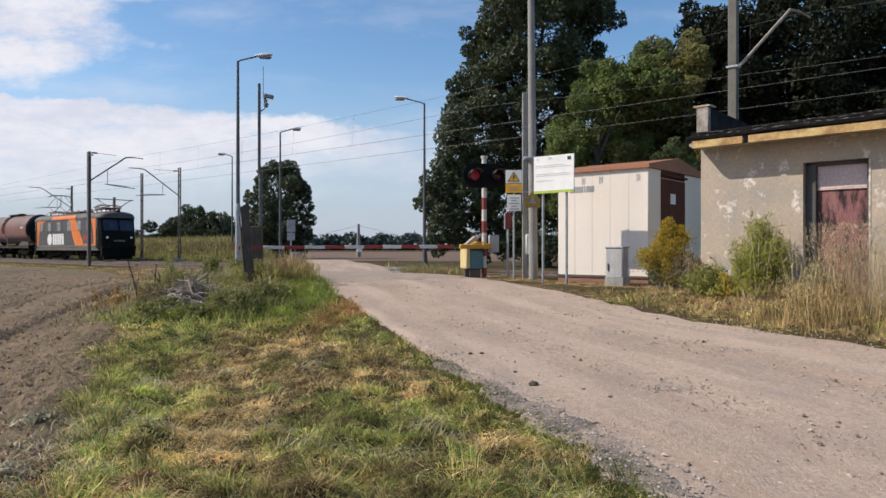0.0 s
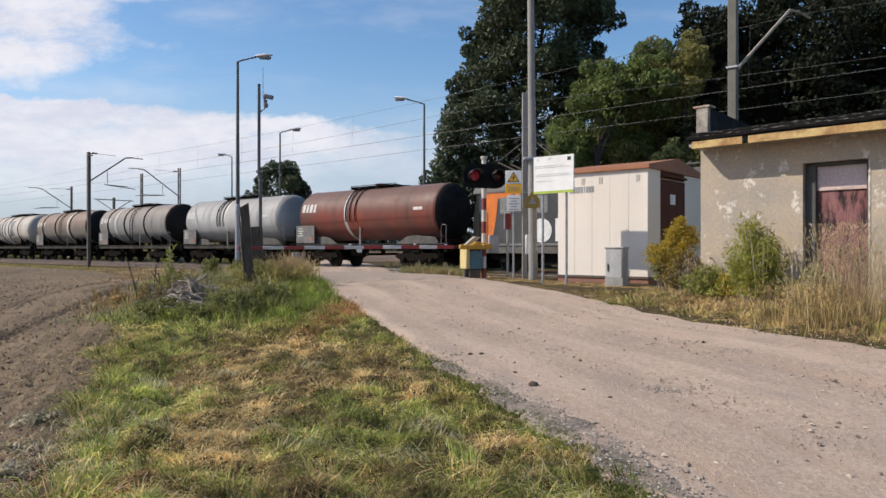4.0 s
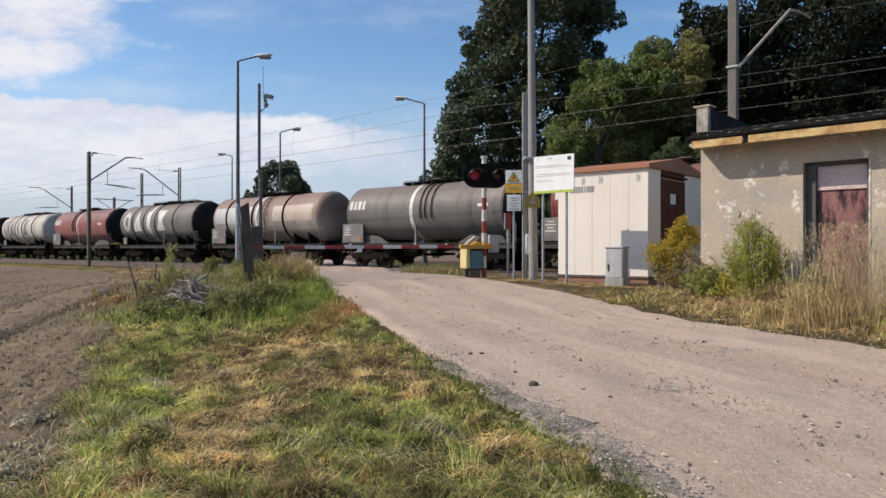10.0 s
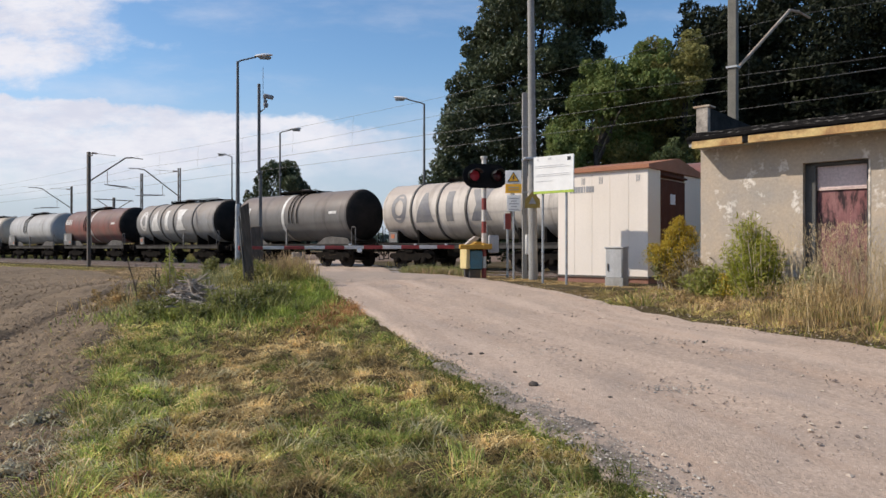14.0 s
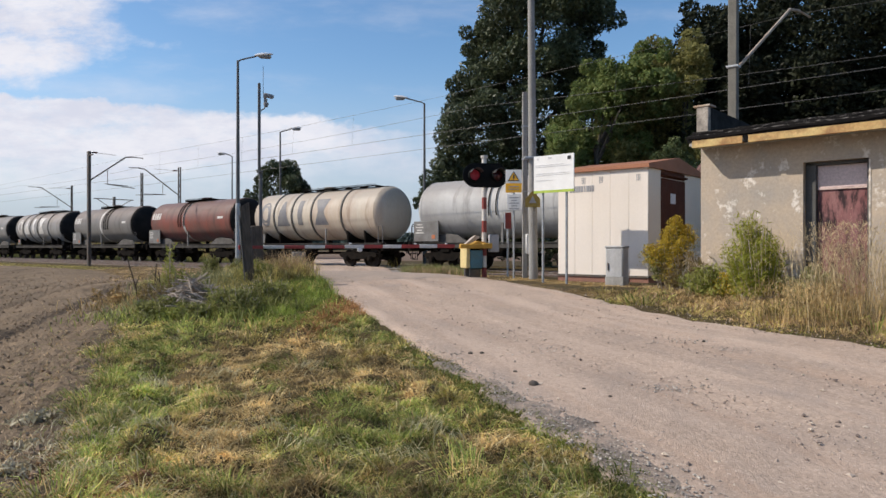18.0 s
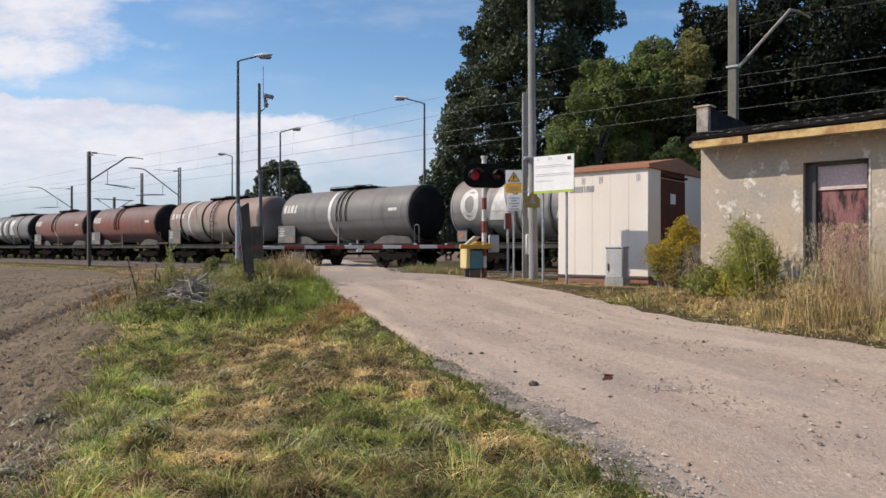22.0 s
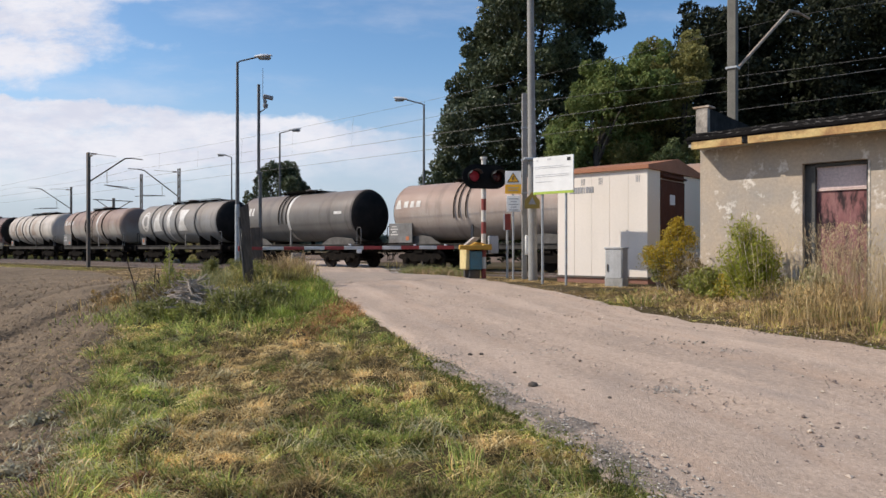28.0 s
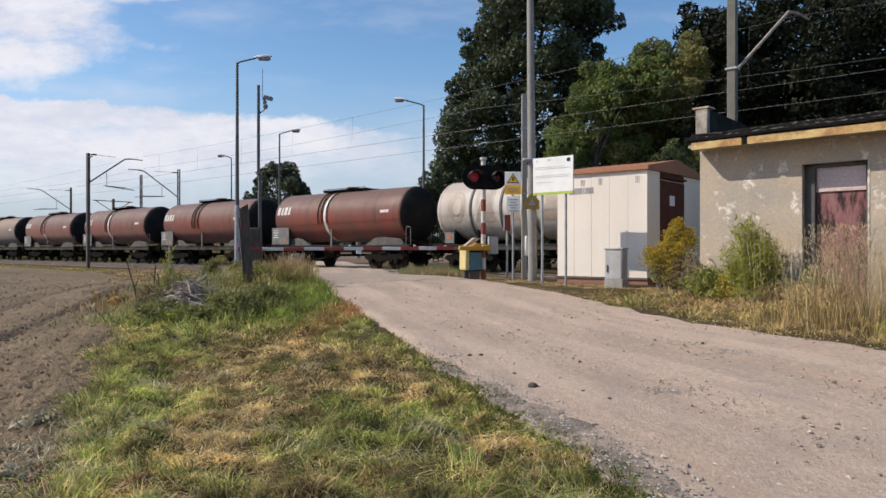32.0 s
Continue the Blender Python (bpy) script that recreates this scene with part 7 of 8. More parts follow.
for k, (m_, n, ln, nm) in enumerate(((L_GLINT, 18, .15, "bleached grey-green"), (L_GRASS, 30, .14, "long green"), (L_STRAW, 22, .13, "pale dead"))):
    c = spread_between([(a + .2, b) for a, b in VERGE_L], [(a - .3, b) for a, b in VERGE_R], 3.3, 11, n, 130 + k, 1.5)
    lay = r.normal(.1, .5, n) + np.pi * (r.uniform(0, 1, n) < .35)
    per = 46
    pos = np.repeat(c, per, axis=0) + r.normal(0, 1, (n * per, 2)) * np.array([.11, .06])
    blades("verge_grass", pos, ln, .0028 + .0008 * pos[:, 1], 1.5, m_, 134 + k, nm + " grass laid over by the wind", out=np.repeat(lay, per))

xy = spread_between([(a - .42, b) for a, b in ROAD_L], [(a + .04, b) for a, b in ROAD_L], 3.4, 13, 9000, 107)
xy = xy[(waves(xy[:, 0], xy[:, 1], 58, 1.3, 3) > -.1) | (xy[:, 1] > 8)]
blades("verge_grass", xy, .045, .0032 + .0010 * xy[:, 1], 1.7, L_EDGE, 108, "low dark green grass creeping over the road's edge")

xy = spread_between([(a - .2, b) for a, b in ROAD_L], [(a + .10, b) for a, b in ROAD_L], 3.4, 7.8, 3800, 113, 1.5)
xy = xy[waves(xy[:, 0], xy[:, 1], 59, .8, 3) > -.25]
blades("verge_grass", xy, .05, .0032 + .0009 * xy[:, 1], 1.7, L_EDGE, 114, "low green grass reaching into the gravel", z0=ground_z(xy[:, 0], xy[:, 1]) + .035)
xy = spread_between([(a - .2, b) for a, b in ROAD_L], [(a + .30, b) for a, b in ROAD_L], 7.6, 22, 6500, 109, 1.2)
low_ = np.random.default_rng(110).uniform(0, 1, len(xy)) < .35
blades("verge_grass", xy[~low_], .06, .0032 + .0009 * xy[~low_, 1], 1.5, L_EDGE, 111, "low green grass at the worn edge of the road")
blades("verge_grass", xy[low_], .055, .0032 + .0009 * xy[low_, 1], 1.8, L_RUST, 112, "withered grass at the worn edge of the road")

# dry grass beyond the road, up to the hut and the container
RIGHT_FAR = [(9.8, 3), (8.6, 6.3), (7.6, 9.2), (6.3, 10.9), (5.0, 12.5), (5.2, 14.2), (4.6, 16.2), (3.0, 18.0), (2.2, 20.5), (.9, 22.5), (-.6, 26.5)]
RIGHT_NEAR = [(6.45, 3.0), (5.05, 7.0), (4.02, 8.95), (3.22, 10.6), (2.2, 14.6), (.55, 20.0), (-1.3, 24.5), (-1.6, 27)]
xy = spread_between(RIGHT_NEAR, RIGHT_FAR, 6.5, 26, 46000, 140, 1.2)
tone = waves(xy[:, 0], xy[:, 1], 65, 2.2, 3) + .4 * np.random.default_rng(9).normal(size=len(xy))
tone = tone + .9 * np.exp(-((xy[:, 0] - np.interp(xy[:, 1], [b for a, b in RIGHT_NEAR], [a for a, b in RIGHT_NEAR]) - .2) / .22) ** 2) * (xy[:, 1] < 12.5)
edge_d = xy[:, 0] - np.interp(xy[:, 1], [b for a, b in RIGHT_NEAR], [a for a, b in RIGHT_NEAR])
tall = .035 + .17 * step(.25, 1.5, edge_d) * (1 - step(12.5, 14.5, xy[:, 1])) * (.55 + .6 * step(-.5, .7, waves(xy[:, 0], xy[:, 1], 66, .9, 2)))
wid = .004 + .0008 * xy[:, 1]
pick = np.digitize(tone - .75 * step(12.0, 14.0, xy[:, 1]), [-.15, .45, .9])
for k, (m_, nm) in enumerate(((L_RUST, "rust-brown"), (L_FAWN, "fawn withered"), (L_OLIVE, "olive"), (L_EDGE, "dark green"))):
    s = pick == k
    blades("dry_grass", xy[s], tall[s], wid[s], 1.45, m_, 150 + k, nm + " dry grass along the road")

tufts([(a + .35, b) for a, b in RIGHT_NEAR], RIGHT_FAR, 6.6, 14, 150, 34, 1.2, 441, .22, .24, "tufts between the road and the hut", L_FAWN)


# tall grass between the road and the tracks, and by the old posts
def patch_grass(cx, cy, sx, sy, n, ln, lean, m_, seed, label, w=.014):
    rr = np.random.default_rng(seed)
    xy_ = np.column_stack([rr.normal(cx, sx, n), rr.normal(cy, sy, n)])
    xy_ = xy_[(xy_[:, 0] < edge_x(ROAD_L, xy_[:, 1]) + .1) | (xy_[:, 0] > edge_x(ROAD_R, xy_[:, 1]) - .1)]
    return blades("tall_grass", xy_, ln, np.full(len(xy_), w), lean, m_, seed, label)


patch_grass(-.4, 23.9, .7, .8, 2000, .42, .9, L_DARKW, 160, "tall dark half-dry grass before the tracks")
patch_grass(-.9, 24.6, .6, .8, 2000, .42, .9, L_WEED, 161, "tall half-green grass before the tracks")
patch_grass(-.5, 23.4, .6, .6, 1600, .34, .9, L_FAWN, 169, "fawn withered grass before the tracks")
patch_grass(-5.9, 28.6, .7, .5, 1100, .45, .8, L_RUST, 170, "brown grass at the crossing", .018)
patch_grass(-4.0, 18.2, .26, .5, 700, .85, .6, L_HAY, 167, "tall feathery dry grass beside the old post", .012)
patch_grass(-4.15, 17.7, .35, .5, 1900, .6, .8, L_OLIVE, 168, "tall yellow-green grass beside the old post", .016)
patch_grass(-4.5, 19.8, .35, .7, 1100, .55, .8, L_FAWN, 162, "tall dry grass by the old posts")
patch_grass(-4.7, 18.9, .5, .8, 2200, .55, .6, L_OLIVE, 163, "half-green weeds by the old posts", .02)
patch_grass(-3.3, 15.6, .4, 1.4, 4200, .30, .7, L_FRESH, 164, "fresh green grass at the road's edge")
patch_grass(-1.85, 12.6, .24, 1.0, 3200, .14, 1.3, L_RUSTY, 173, "rust-brown withered grass at the road's edge", .014)
patch_grass(-2.7, 13.4, .3, 1.0, 2400, .20, .9, L_FRESH, 174, "bright green grass at the road's edge", .014)
patch_grass(-5.6, 17.5, .6, 1.0, 2000, .5, .6, L_WEED, 165, "grey-green weeds by the old posts", .02)
patch_grass(-5.2, 35.5, 1.0, 1.2, 1400, .5, .5, L_OLIVE, 166, "grass beside the crossing", .02)


# crop on the rise behind the line
def crop():
    q = np.linspace(-125, -40, 86)
    v = np.linspace(31.2, 62, 26)
    Q, V = np.meshgrid(q, v)
    X, Y = CA * Q - SA * V, SA * Q + CA * V
    top = 1.75 * step(31.2, 34.5, V) * (1 - step(-.29, -.225, X / Y))
    Z = .22 + top + .12 * waves(X, Y, 77, 3, 3) * step(31.2, 33, V)
    nq, nv = len(q), len(v)
    f = [(j * nq + i, j * nq + i + 1, (j + 1) * nq + i + 1, (j + 1) * nq + i) for j in range(nv - 1) for i in range(nq - 1)]
    tagged(part("grass_bank", raw_mesh("grass_bank", np.stack([X, Y, Z], -1).reshape(-1, 3), f, M["meadow"], True), None), "grown-over bank behind the tracks", "bank", kind="structure")
    rr = np.random.default_rng(171)
    n = 16000
    qq, vv = rr.uniform(-100, -42, n), 31.3 + 9 * rr.uniform(0, 1, n) ** 1.5
    x, y = CA * qq - SA * vv, SA * qq + CA * vv
    z = .24 + 1.75 * step(31.2, 34.5, vv) * (1 - step(-.29, -.225, x / y))
    on = x / y < -.24
    x, y, z = x[on], y[on], z[on]
    n = len(x)
    half_ = rr.uniform(0, 1, n) < .68
    xy = np.column_stack([x, y])
    tone_ = waves(x, y, 78, 7, 3) + .35 * rr.normal(size=n)
    green_ = (half_ & (tone_ > .1)) | ((z < 1.15) & (rr.uniform(0, 1, n) < .55))
    half_ = half_ & ~green_
    dry_ = ~half_ & ~green_
    blades("bank_grass", xy[green_], .7, np.full(green_.sum(), .04), .7, L_DARKW, 174, "green weedy growth on the bank", z0=z[green_])
    blades("bank_grass", xy[half_], .6, np.full(half_.sum(), .035), .6, L_OLIVE, 172, "olive green growth on the bank", z0=z[half_])
    blades("bank_grass", xy[dry_], .65, np.full(dry_.sum(), .03), .6, L_FAWN, 173, "dry fawn growth on the bank", z0=z[dry_])
    qq, vv = rr.uniform(-110, -40, 5200), rr.uniform(29.0, 31.6, 5200)
    xy = np.column_stack([CA * qq - SA * vv, SA * qq + CA * vv])
    blades("bank_grass", xy, .5, np.full(len(xy), .045), .8, L_DARKW, 175, "dark weeds at the foot of the bank", z0=np.full(len(xy), .2))


crop()


def goldenrod(x, y, h, spread_, n, seed, label, gold=.5, leaf=None, name="goldenrod_bush", low=.45, per=44, slim=1.0):
    """A bush of leafy stems with flower heads at their tips."""
    ob = thing(name, pose(x, y, gz(x, y)), label, "bush", "weeds and bushes")
    rnd = random.Random(seed)
    stems, leaf_p, gold_p = Build(), [], []
    for i in range(n):
        a, d = rnd.uniform(0, 6.28), spread_ * rnd.uniform(0, 1) ** .7
        hh = h * rnd.uniform(low, 1.08) * (1 - .25 * (d / spread_) ** 2)
        b0 = Vector((math.cos(a) * d * .45, math.sin(a) * d * .45, 0))
        b1 = Vector((math.cos(a) * d, math.sin(a) * d, hh))
        stems.rod(b0, b1, .008, .004, 4, caps=False)
        for k in range(per):
            s = rnd.uniform(.25, .95)
            leaf_p.append(b0.lerp(b1, s) + Vector((rnd.gauss(0, .05), rnd.gauss(0, .05), 0)))
        if rnd.random() < gold:
            for k in range(260):
                dz_ = rnd.uniform(-.30, .06)
                gold_p.append(b1 + Vector((rnd.gauss(0, .04 + .20 * abs(dz_ - .06)), rnd.gauss(0, .04 + .20 * abs(dz_ - .06)), dz_)))
    tagged(part("stalk", stems, M["twig"], ob), kind="stuff")
    for name, pts, m_, ln, w in (("foliage", leaf_p, leaf or L_GRASSY, min(.07, .03 + .045 * h) * (1 if y < 20 else 1.5), (.013 if h > .2 else .01) * slim), ("bloom", gold_p, L_GOLD, .020, .011)):
        if pts:
            p = np.array([list(q) for q in pts])
            rr = np.random.default_rng(seed)
            n_ = len(p)
            a = rr.normal(size=(n_, 3))
            a /= np.linalg.norm(a, axis=1)[:, None]
            b = np.cross(a, rr.normal(size=(n_, 3)))
            b /= np.linalg.norm(b, axis=1)[:, None]
            v = np.stack([p - a * ln, p + b * w, p + a * ln, p - b * w], 1).reshape(-1, 3)
            tagged(part(name, raw_mesh(name, v, np.arange(4 * n_).reshape(-1, 4), m_), None, ob), kind="stuff")
    return ob


L_GRASSY = leafy("goldenrod_leaves", (0.20, 0.22, 0.05), (0.36, 0.36, 0.10), .3, .6)
b1 = goldenrod(4.82, 14.2, 1.48, .27, 14, 201, "goldenrod bush in yellow flower beside the container", 1.0, L_DARKW, low=.88, per=26)
b2 = goldenrod(4.48, 14.1, 1.02, .42, 17, 207, "low goldenrod bush with arching yellow plumes", .9, L_DARKW, low=.7)
goldenrod(4.75, 13.8, .8, .5, 80, 202, "fading goldenrod and brown weeds at the hut's corner", .12, L_BROWNW)
goldenrod(5.15, 13.2, .9, .4, 26, 208, "grey withered weeds leaning at the hut's corner", .0, L_GREYW, "weed_bush")
b3 = goldenrod(5.08, 11.35, 1.42, .48, 120, 203, "leafy green goldenrod bush before the hut wall", .0, L_FEATHER, per=60, slim=.6)
b4 = goldenrod(5.05, 11.4, 1.62, .26, 12, 206, "tall green goldenrod shoots before the hut wall", .1, L_FEATHER, low=.8, per=60, slim=.6)
goldenrod(4.7, 12.3, .62, .6, 80, 204, "low green weeds before the hut", .05)
goldenrod(5.0, 12.7, .85, .5, 60, 209, "tangled brown-green weeds against the hut wall", .0, L_BROWNW, "weed_bush")
goldenrod(5.6, 10.8, .7, .5, 40, 205, "grey-green weeds by the hut door", .0, L_WEED)


def stalks(x, y, sx, sy, n, h, seed, label, m_):
    """Dry stems with loose seed heads."""
    rr = np.random.default_rng(seed)
    xy = np.column_stack([rr.normal(x, sx, n), rr.normal(y, sy, n)])
    blades("dry_stalks", xy, h, np.full(n, .006), .35, m_, seed, label, "dry weeds")
    k = n * 6
    p = np.repeat(xy, 6, axis=0) + rr.normal(0, .07, (k, 2))
    z = ground_z(p[:, 0], p[:, 1]) + h * rr.uniform(.55, 1.1, k)
    blades("seed_heads", p, .06, np.full(k, .006), 1.2, m_, seed + 1, "loose seed heads of " + label, "dry weeds", z0=z)


stalks(5.55, 9.6, .36, .35, 300, 1.2, 211, "tall pale dry weeds before the hut door", L_STRAWY)
stalks(6.3, 9.4, .5, .4, 300, .9, 213, "dry weeds beside the hut door", L_STRAWY)
stalks(5.0, 9.3, .5, .4, 380, .5, 215, "rust-brown dry weeds at the road", L_RUST)
stalks(5.3, 12.8, .5, .5, 160, .8, 217, "grey withered weeds at the hut's corner", L_GREYW)

# heap of cut branches in the verge
heap = thing("brush_heap", pose(-4.75, 13.4, gz(-4.75, 13.4)), "heap of cut grey branches grown through with weeds", "brush heap")
rnd = random.Random(221)
for k in range(170):
    a, d = rnd.uniform(0, 6.28), rnd.uniform(0, 1.0)
    p = Vector((math.cos(a) * d * .85, math.sin(a) * d * .6, .14 + .46 * (1 - d) * rnd.uniform(.55, 1.1)))
    e = Vector((rnd.gauss(.3, .7), rnd.gauss(0, .4), rnd.gauss(-.05, .3))).normalized() * rnd.uniform(.3, .75)
    part("branch", Build().pipe([p - e * .5, p + Vector((0, 0, .04)), p + e * .5 + Vector((rnd.gauss(0, .05), 0, rnd.gauss(0, .05)))], rnd.uniform(.006, .016), 5), M["twig"], heap)
for k, (x, y, h, sp, nn, lf, lb) in enumerate(((-5.3, 13.3, .6, .28, 26, L_BROWNW, "rust-brown dock stems beside the brush heap"), (-5.65, 13.5, .75, .22, 12, L_BROWNW, "rust-brown dock stems at the field's edge"), (-5.15, 12.8, .5, .45, 44, L_DARKW, "grey-green weed bush on the brush heap"), (-4.0, 13.0, .58, .5, 50, L_DARKW, "dark green weed bush on the brush heap"),
                                              (-4.6, 12.7, .32, .5, 26, L_GRASSY, "low grey-green weeds before the brush heap"), (-5.5, 14.4, .6, .4, 24, L_DARKW, "dark weed bush at the field's edge"),
                                              (-3.3, 14.2, .5, .5, 40, L_GRASSY, "yellow-green weed bush by the verge"), (-4.6, 17.4, .75, .5, 46, L_GRASSY, "yellow-green bush by the old posts"),
                                              (-4.1, 19.0, .8, .45, 40, L_DARKW, "dark weed bush by the old posts"), (-7.2, 15.3, .55, .4, 20, L_RUST, "brown withered bush at the field's edge"),
                                              (-3.35, 5.7, .15, .26, 9, L_SILVER, "silvery creeping weeds at the field's edge"), (-3.05, 5.0, .11, .24, 5, L_SILVER, "pale creeping weeds at the field's edge"), (-2.75, 4.5, .12, .22, 5, L_SILVER, "silvery creeping weeds at the field's edge"), (-9.6, 29.5, .9, .5, 40, L_DARKW, "dark weed bush before the tracks"), (-3.75, 12.7, .62, .5, 60, L_DARKW, "dark olive weed bush beside the brush heap"), (-3.4, 13.5, .6, .5, 50, L_DARKW, "dark olive weed bush beside the brush heap"), (-4.35, 12.4, .36, .4, 30, L_DARKW, "low dark weeds before the brush heap"), (-5.45, 14.3, 1.2, .3, 14, L_GRASSY, "tall sparse weeds behind the brush heap"), (-8.3, 28.6, .8, .5, 40, L_DARKW, "dark weed bush before the tracks"))):
    goldenrod(x, y, h, sp, nn, 300 + k, lb, .0, lf, "weed_bush")
patch_grass(-4.6, 12.9, .8, .4, 1500, .24, 1.1, L_GRASS, 231, "yellow-green weeds over the brush heap", .022)
patch_grass(-3.6, 13.0, .5, .5, 1300, .3, .9, L_DARKW, 232, "dark green weeds beside the brush heap", .022)
patch_grass(-5.3, 13.6, .45, .7, 700, .34, .8, L_WEED, 233, "grey-green weeds at the field's edge", .02)
patch_grass(-6.3, 15.2, .6, .8, 600, .3, .7, L_RUST, 234, "brown withered weeds at the field's edge", .018)
patch_grass(-4.6, 15.4, .8, .6, 1800, .35, .8, L_OLIVE, 235, "olive weeds behind the brush heap", .02)
patch_grass(-2.75, 4.9, .3, .6, 420, .11, 1.6, L_SILVER, 236, "silvery dead weeds creeping into the field", .010)
patch_grass(-2.55, 4.55, .28, .35, 1500, .05, 2.2, L_REDSOIL, 246, "red-brown dead litter at the field's edge", .012)
patch_grass(-1.9, 4.2, .25, .2, 800, .05, 2.2, L_REDSOIL, 247, "red-brown dead litter in the verge", .012)
rr = np.random.default_rng(239)
qe, ve = rr.uniform(-95, -39, 9000), 18.9 - 2.6 * rr.uniform(0, 1, 9000) ** 1.6
blades("field_end_grass", np.column_stack([CA * qe - SA * ve, SA * qe + CA * ve]), .11, np.full(9000, .02), 1.0, L_OLIVE, 240, "thin yellow-green growth at the end of the field", z0=.24 + 0 * qe)
qe, ve = rr.uniform(-40, -21, 14000), 19.7 - 6.0 * rr.uniform(0, 1, 14000) ** 1.2
xy = np.column_stack([CA * qe - SA * ve, SA * qe + CA * ve])
xy = xy[(xy[:, 0] > edge_x(FIELD_IN, xy[:, 1]) - .4) & (xy[:, 0] < -6.2)]
half_ = np.arange(len(xy)) % 3
for k, (m_, nm) in enumerate(((L_FAWN, "fawn"), (L_RUST, "rust-brown"), (L_HAY, "pale"))):
    blades("dry_grass", xy[half_ == k], .09, np.full((half_ == k).sum(), .03), 1.8, m_, 248 + k, nm + " dry grass between the field and the tracks")
xy = spread_between([(a - 1.1, b) for a, b in FIELD_IN], [(a + .2, b) for a, b in FIELD_IN], 3.4, 16, 5200, 242, 1.4)
gap_ = edge_x(FIELD_IN, xy[:, 1]) - xy[:, 0]
xy = xy[np.random.default_rng(243).uniform(0, 1, len(xy)) + .25 * waves(xy[:, 0], xy[:, 1], 244, .6, 2) > .25 + .62 * gap_]
third = np.arange(len(xy)) % 3
for k, (m_, nm) in enumerate(((L_HAY, "bleached straw"), (L_RUST, "brown withered litter"), (L_WEED, "pale creeping weeds"))):
    q_ = xy[third == k]
    blades("margin_litter", q_, .06, .0032 + .0010 * q_[:, 1], 2.2, m_, 245 + k, nm + " strewn along the field's margin", z0=ground_z(q_[:, 0], q_[:, 1]) + .035)
patch_grass(-10.5, 27, 2.2, 2.2, 1600, .1, 1.2, L_FAWN, 237, "dry growth at the end of the field", .02)
patch_grass(-8.6, 27.5, 1.8, 1.2, 1500, .22, .9, L_RUST, 238, "brown grass before the tracks", .02)
goldenrod(-5.38, 13.9, 1.42, .13, 5, 340, "single tall leafy weed behind the brush heap", .0, L_GRASSY, "tall_weed", low=.85, per=38)
goldenrod(-5.3, 13.8, .85, .22, 12, 341, "tall red-brown dock gone to seed", .0, L_BROWNW, "dock_plant", low=.6, per=40, slim=.7)
M["dock_stem"] = mat("dark_dock_stem", (0.075, 0.048, 0.034), .9, second=(0.045, 0.03, 0.022), scale=6)
for k, (x, h, tip) in enumerate(((-5.92, 1.1, -.26), (-5.7, .95, .05), (-5.55, .8, -.1))):
    y = 13.75 + .1 * k
    stem = thing("dead_stem", pose(x, y, gz(x, y) - .02), "single dark dead dock stem beside the brush heap", "dead stem", "dead stems")
    part("stem", Build().pipe([(0, 0, 0), (tip * .35, .01, h * .5), (tip, .03, h)], .011, 6), M["dock_stem"], stem)
    part("side_shoot", Build().pipe([(tip * .35, .01, h * .5), (tip * .35 + .07, .02, h * .68)], .007, 5).pipe([(tip * .6, .02, h * .72), (tip * .6 - .08, .02, h * .86)], .007, 5), M["dock_stem"], stem)
stalks(-5.45, 13.9, .3, .4, 34, .8, 241, "single dark dead stems", L_DARKW)


# ---- stones and clods ----
def pebbles(name, xy, size, material, seed, label, flat=.6, sink=.3, lift=0.0):
    """Small broken stones, each of eight faces."""
    r = np.random.default_rng(seed)
    n = len(xy)
    base_v = np.array([(1, 0, 0), (0, 1, 0), (-1, 0, 0), (0, -1, 0), (0, 0, 1), (0, 0, -1)], dtype=float)
    s = size * r.uniform(.45, 1.5, n) ** 1.3
    a = r.uniform(0, 6.28, n)
    v = base_v[None] * r.uniform(.6, 1.25, (n, 6, 1))
    v = v + r.normal(0, .12, (n, 6, 3))
    x = v[:, :, 0] * np.cos(a)[:, None] - v[:, :, 1] * np.sin(a)[:, None]
    y = v[:, :, 0] * np.sin(a)[:, None] + v[:, :, 1] * np.cos(a)[:, None]
    z = v[:, :, 2] * flat
    p = np.stack([x, y, z], -1) * s[:, None, None]
    p[:, :, 0] += xy[:, 0:1]
    p[:, :, 1] += xy[:, 1:2]
    p[:, :, 2] += (ground_z(xy[:, 0], xy[:, 1]) + lift + s * flat * (1 - sink))[:, None]
    tri = np.array([(0, 1, 4), (1, 2, 4), (2, 3, 4), (3, 0, 4), (1, 0, 5), (2, 1, 5), (3, 2, 5), (0, 3, 5)])
    f = (np.arange(n)[:, None, None] * 6 + tri[None]).reshape(-1, 3)
    return tagged(part(name, raw_mesh(name, p.reshape(-1, 3), f, material), None), label, "gravel", kind="stuff")


M["pebble"] = mat("road_pebbles", (0.42, 0.335, 0.27), 0.9, second=(0.25, 0.205, 0.17), scale=5, spread=.6, island=True)
M["grey_gravel"] = mat("grey_gravel", (0.43, 0.385, 0.335), 0.9, second=(0.22, 0.20, 0.175), scale=6, spread=.45, island=True)
M["clod"] = mat("soil_clods", (0.29, 0.205, 0.13), 0.95, second=(0.19, 0.135, 0.088), scale=3, spread=.25, island=True)
xy = spread_between([(a + .1, b) for a, b in ROAD_L], [(a - .1, b) for a, b in ROAD_R], 3.4, 24, 9000, 251, 1.6)
keep = waves(xy[:, 0], xy[:, 1], 258, 1.1, 3) + .5 * np.random.default_rng(259).normal(size=len(xy)) > -.1
pebbles("road_gravel", xy[keep], .0085, M["pebble"], 252, "small stones scattered over the dirt road", lift=.045)
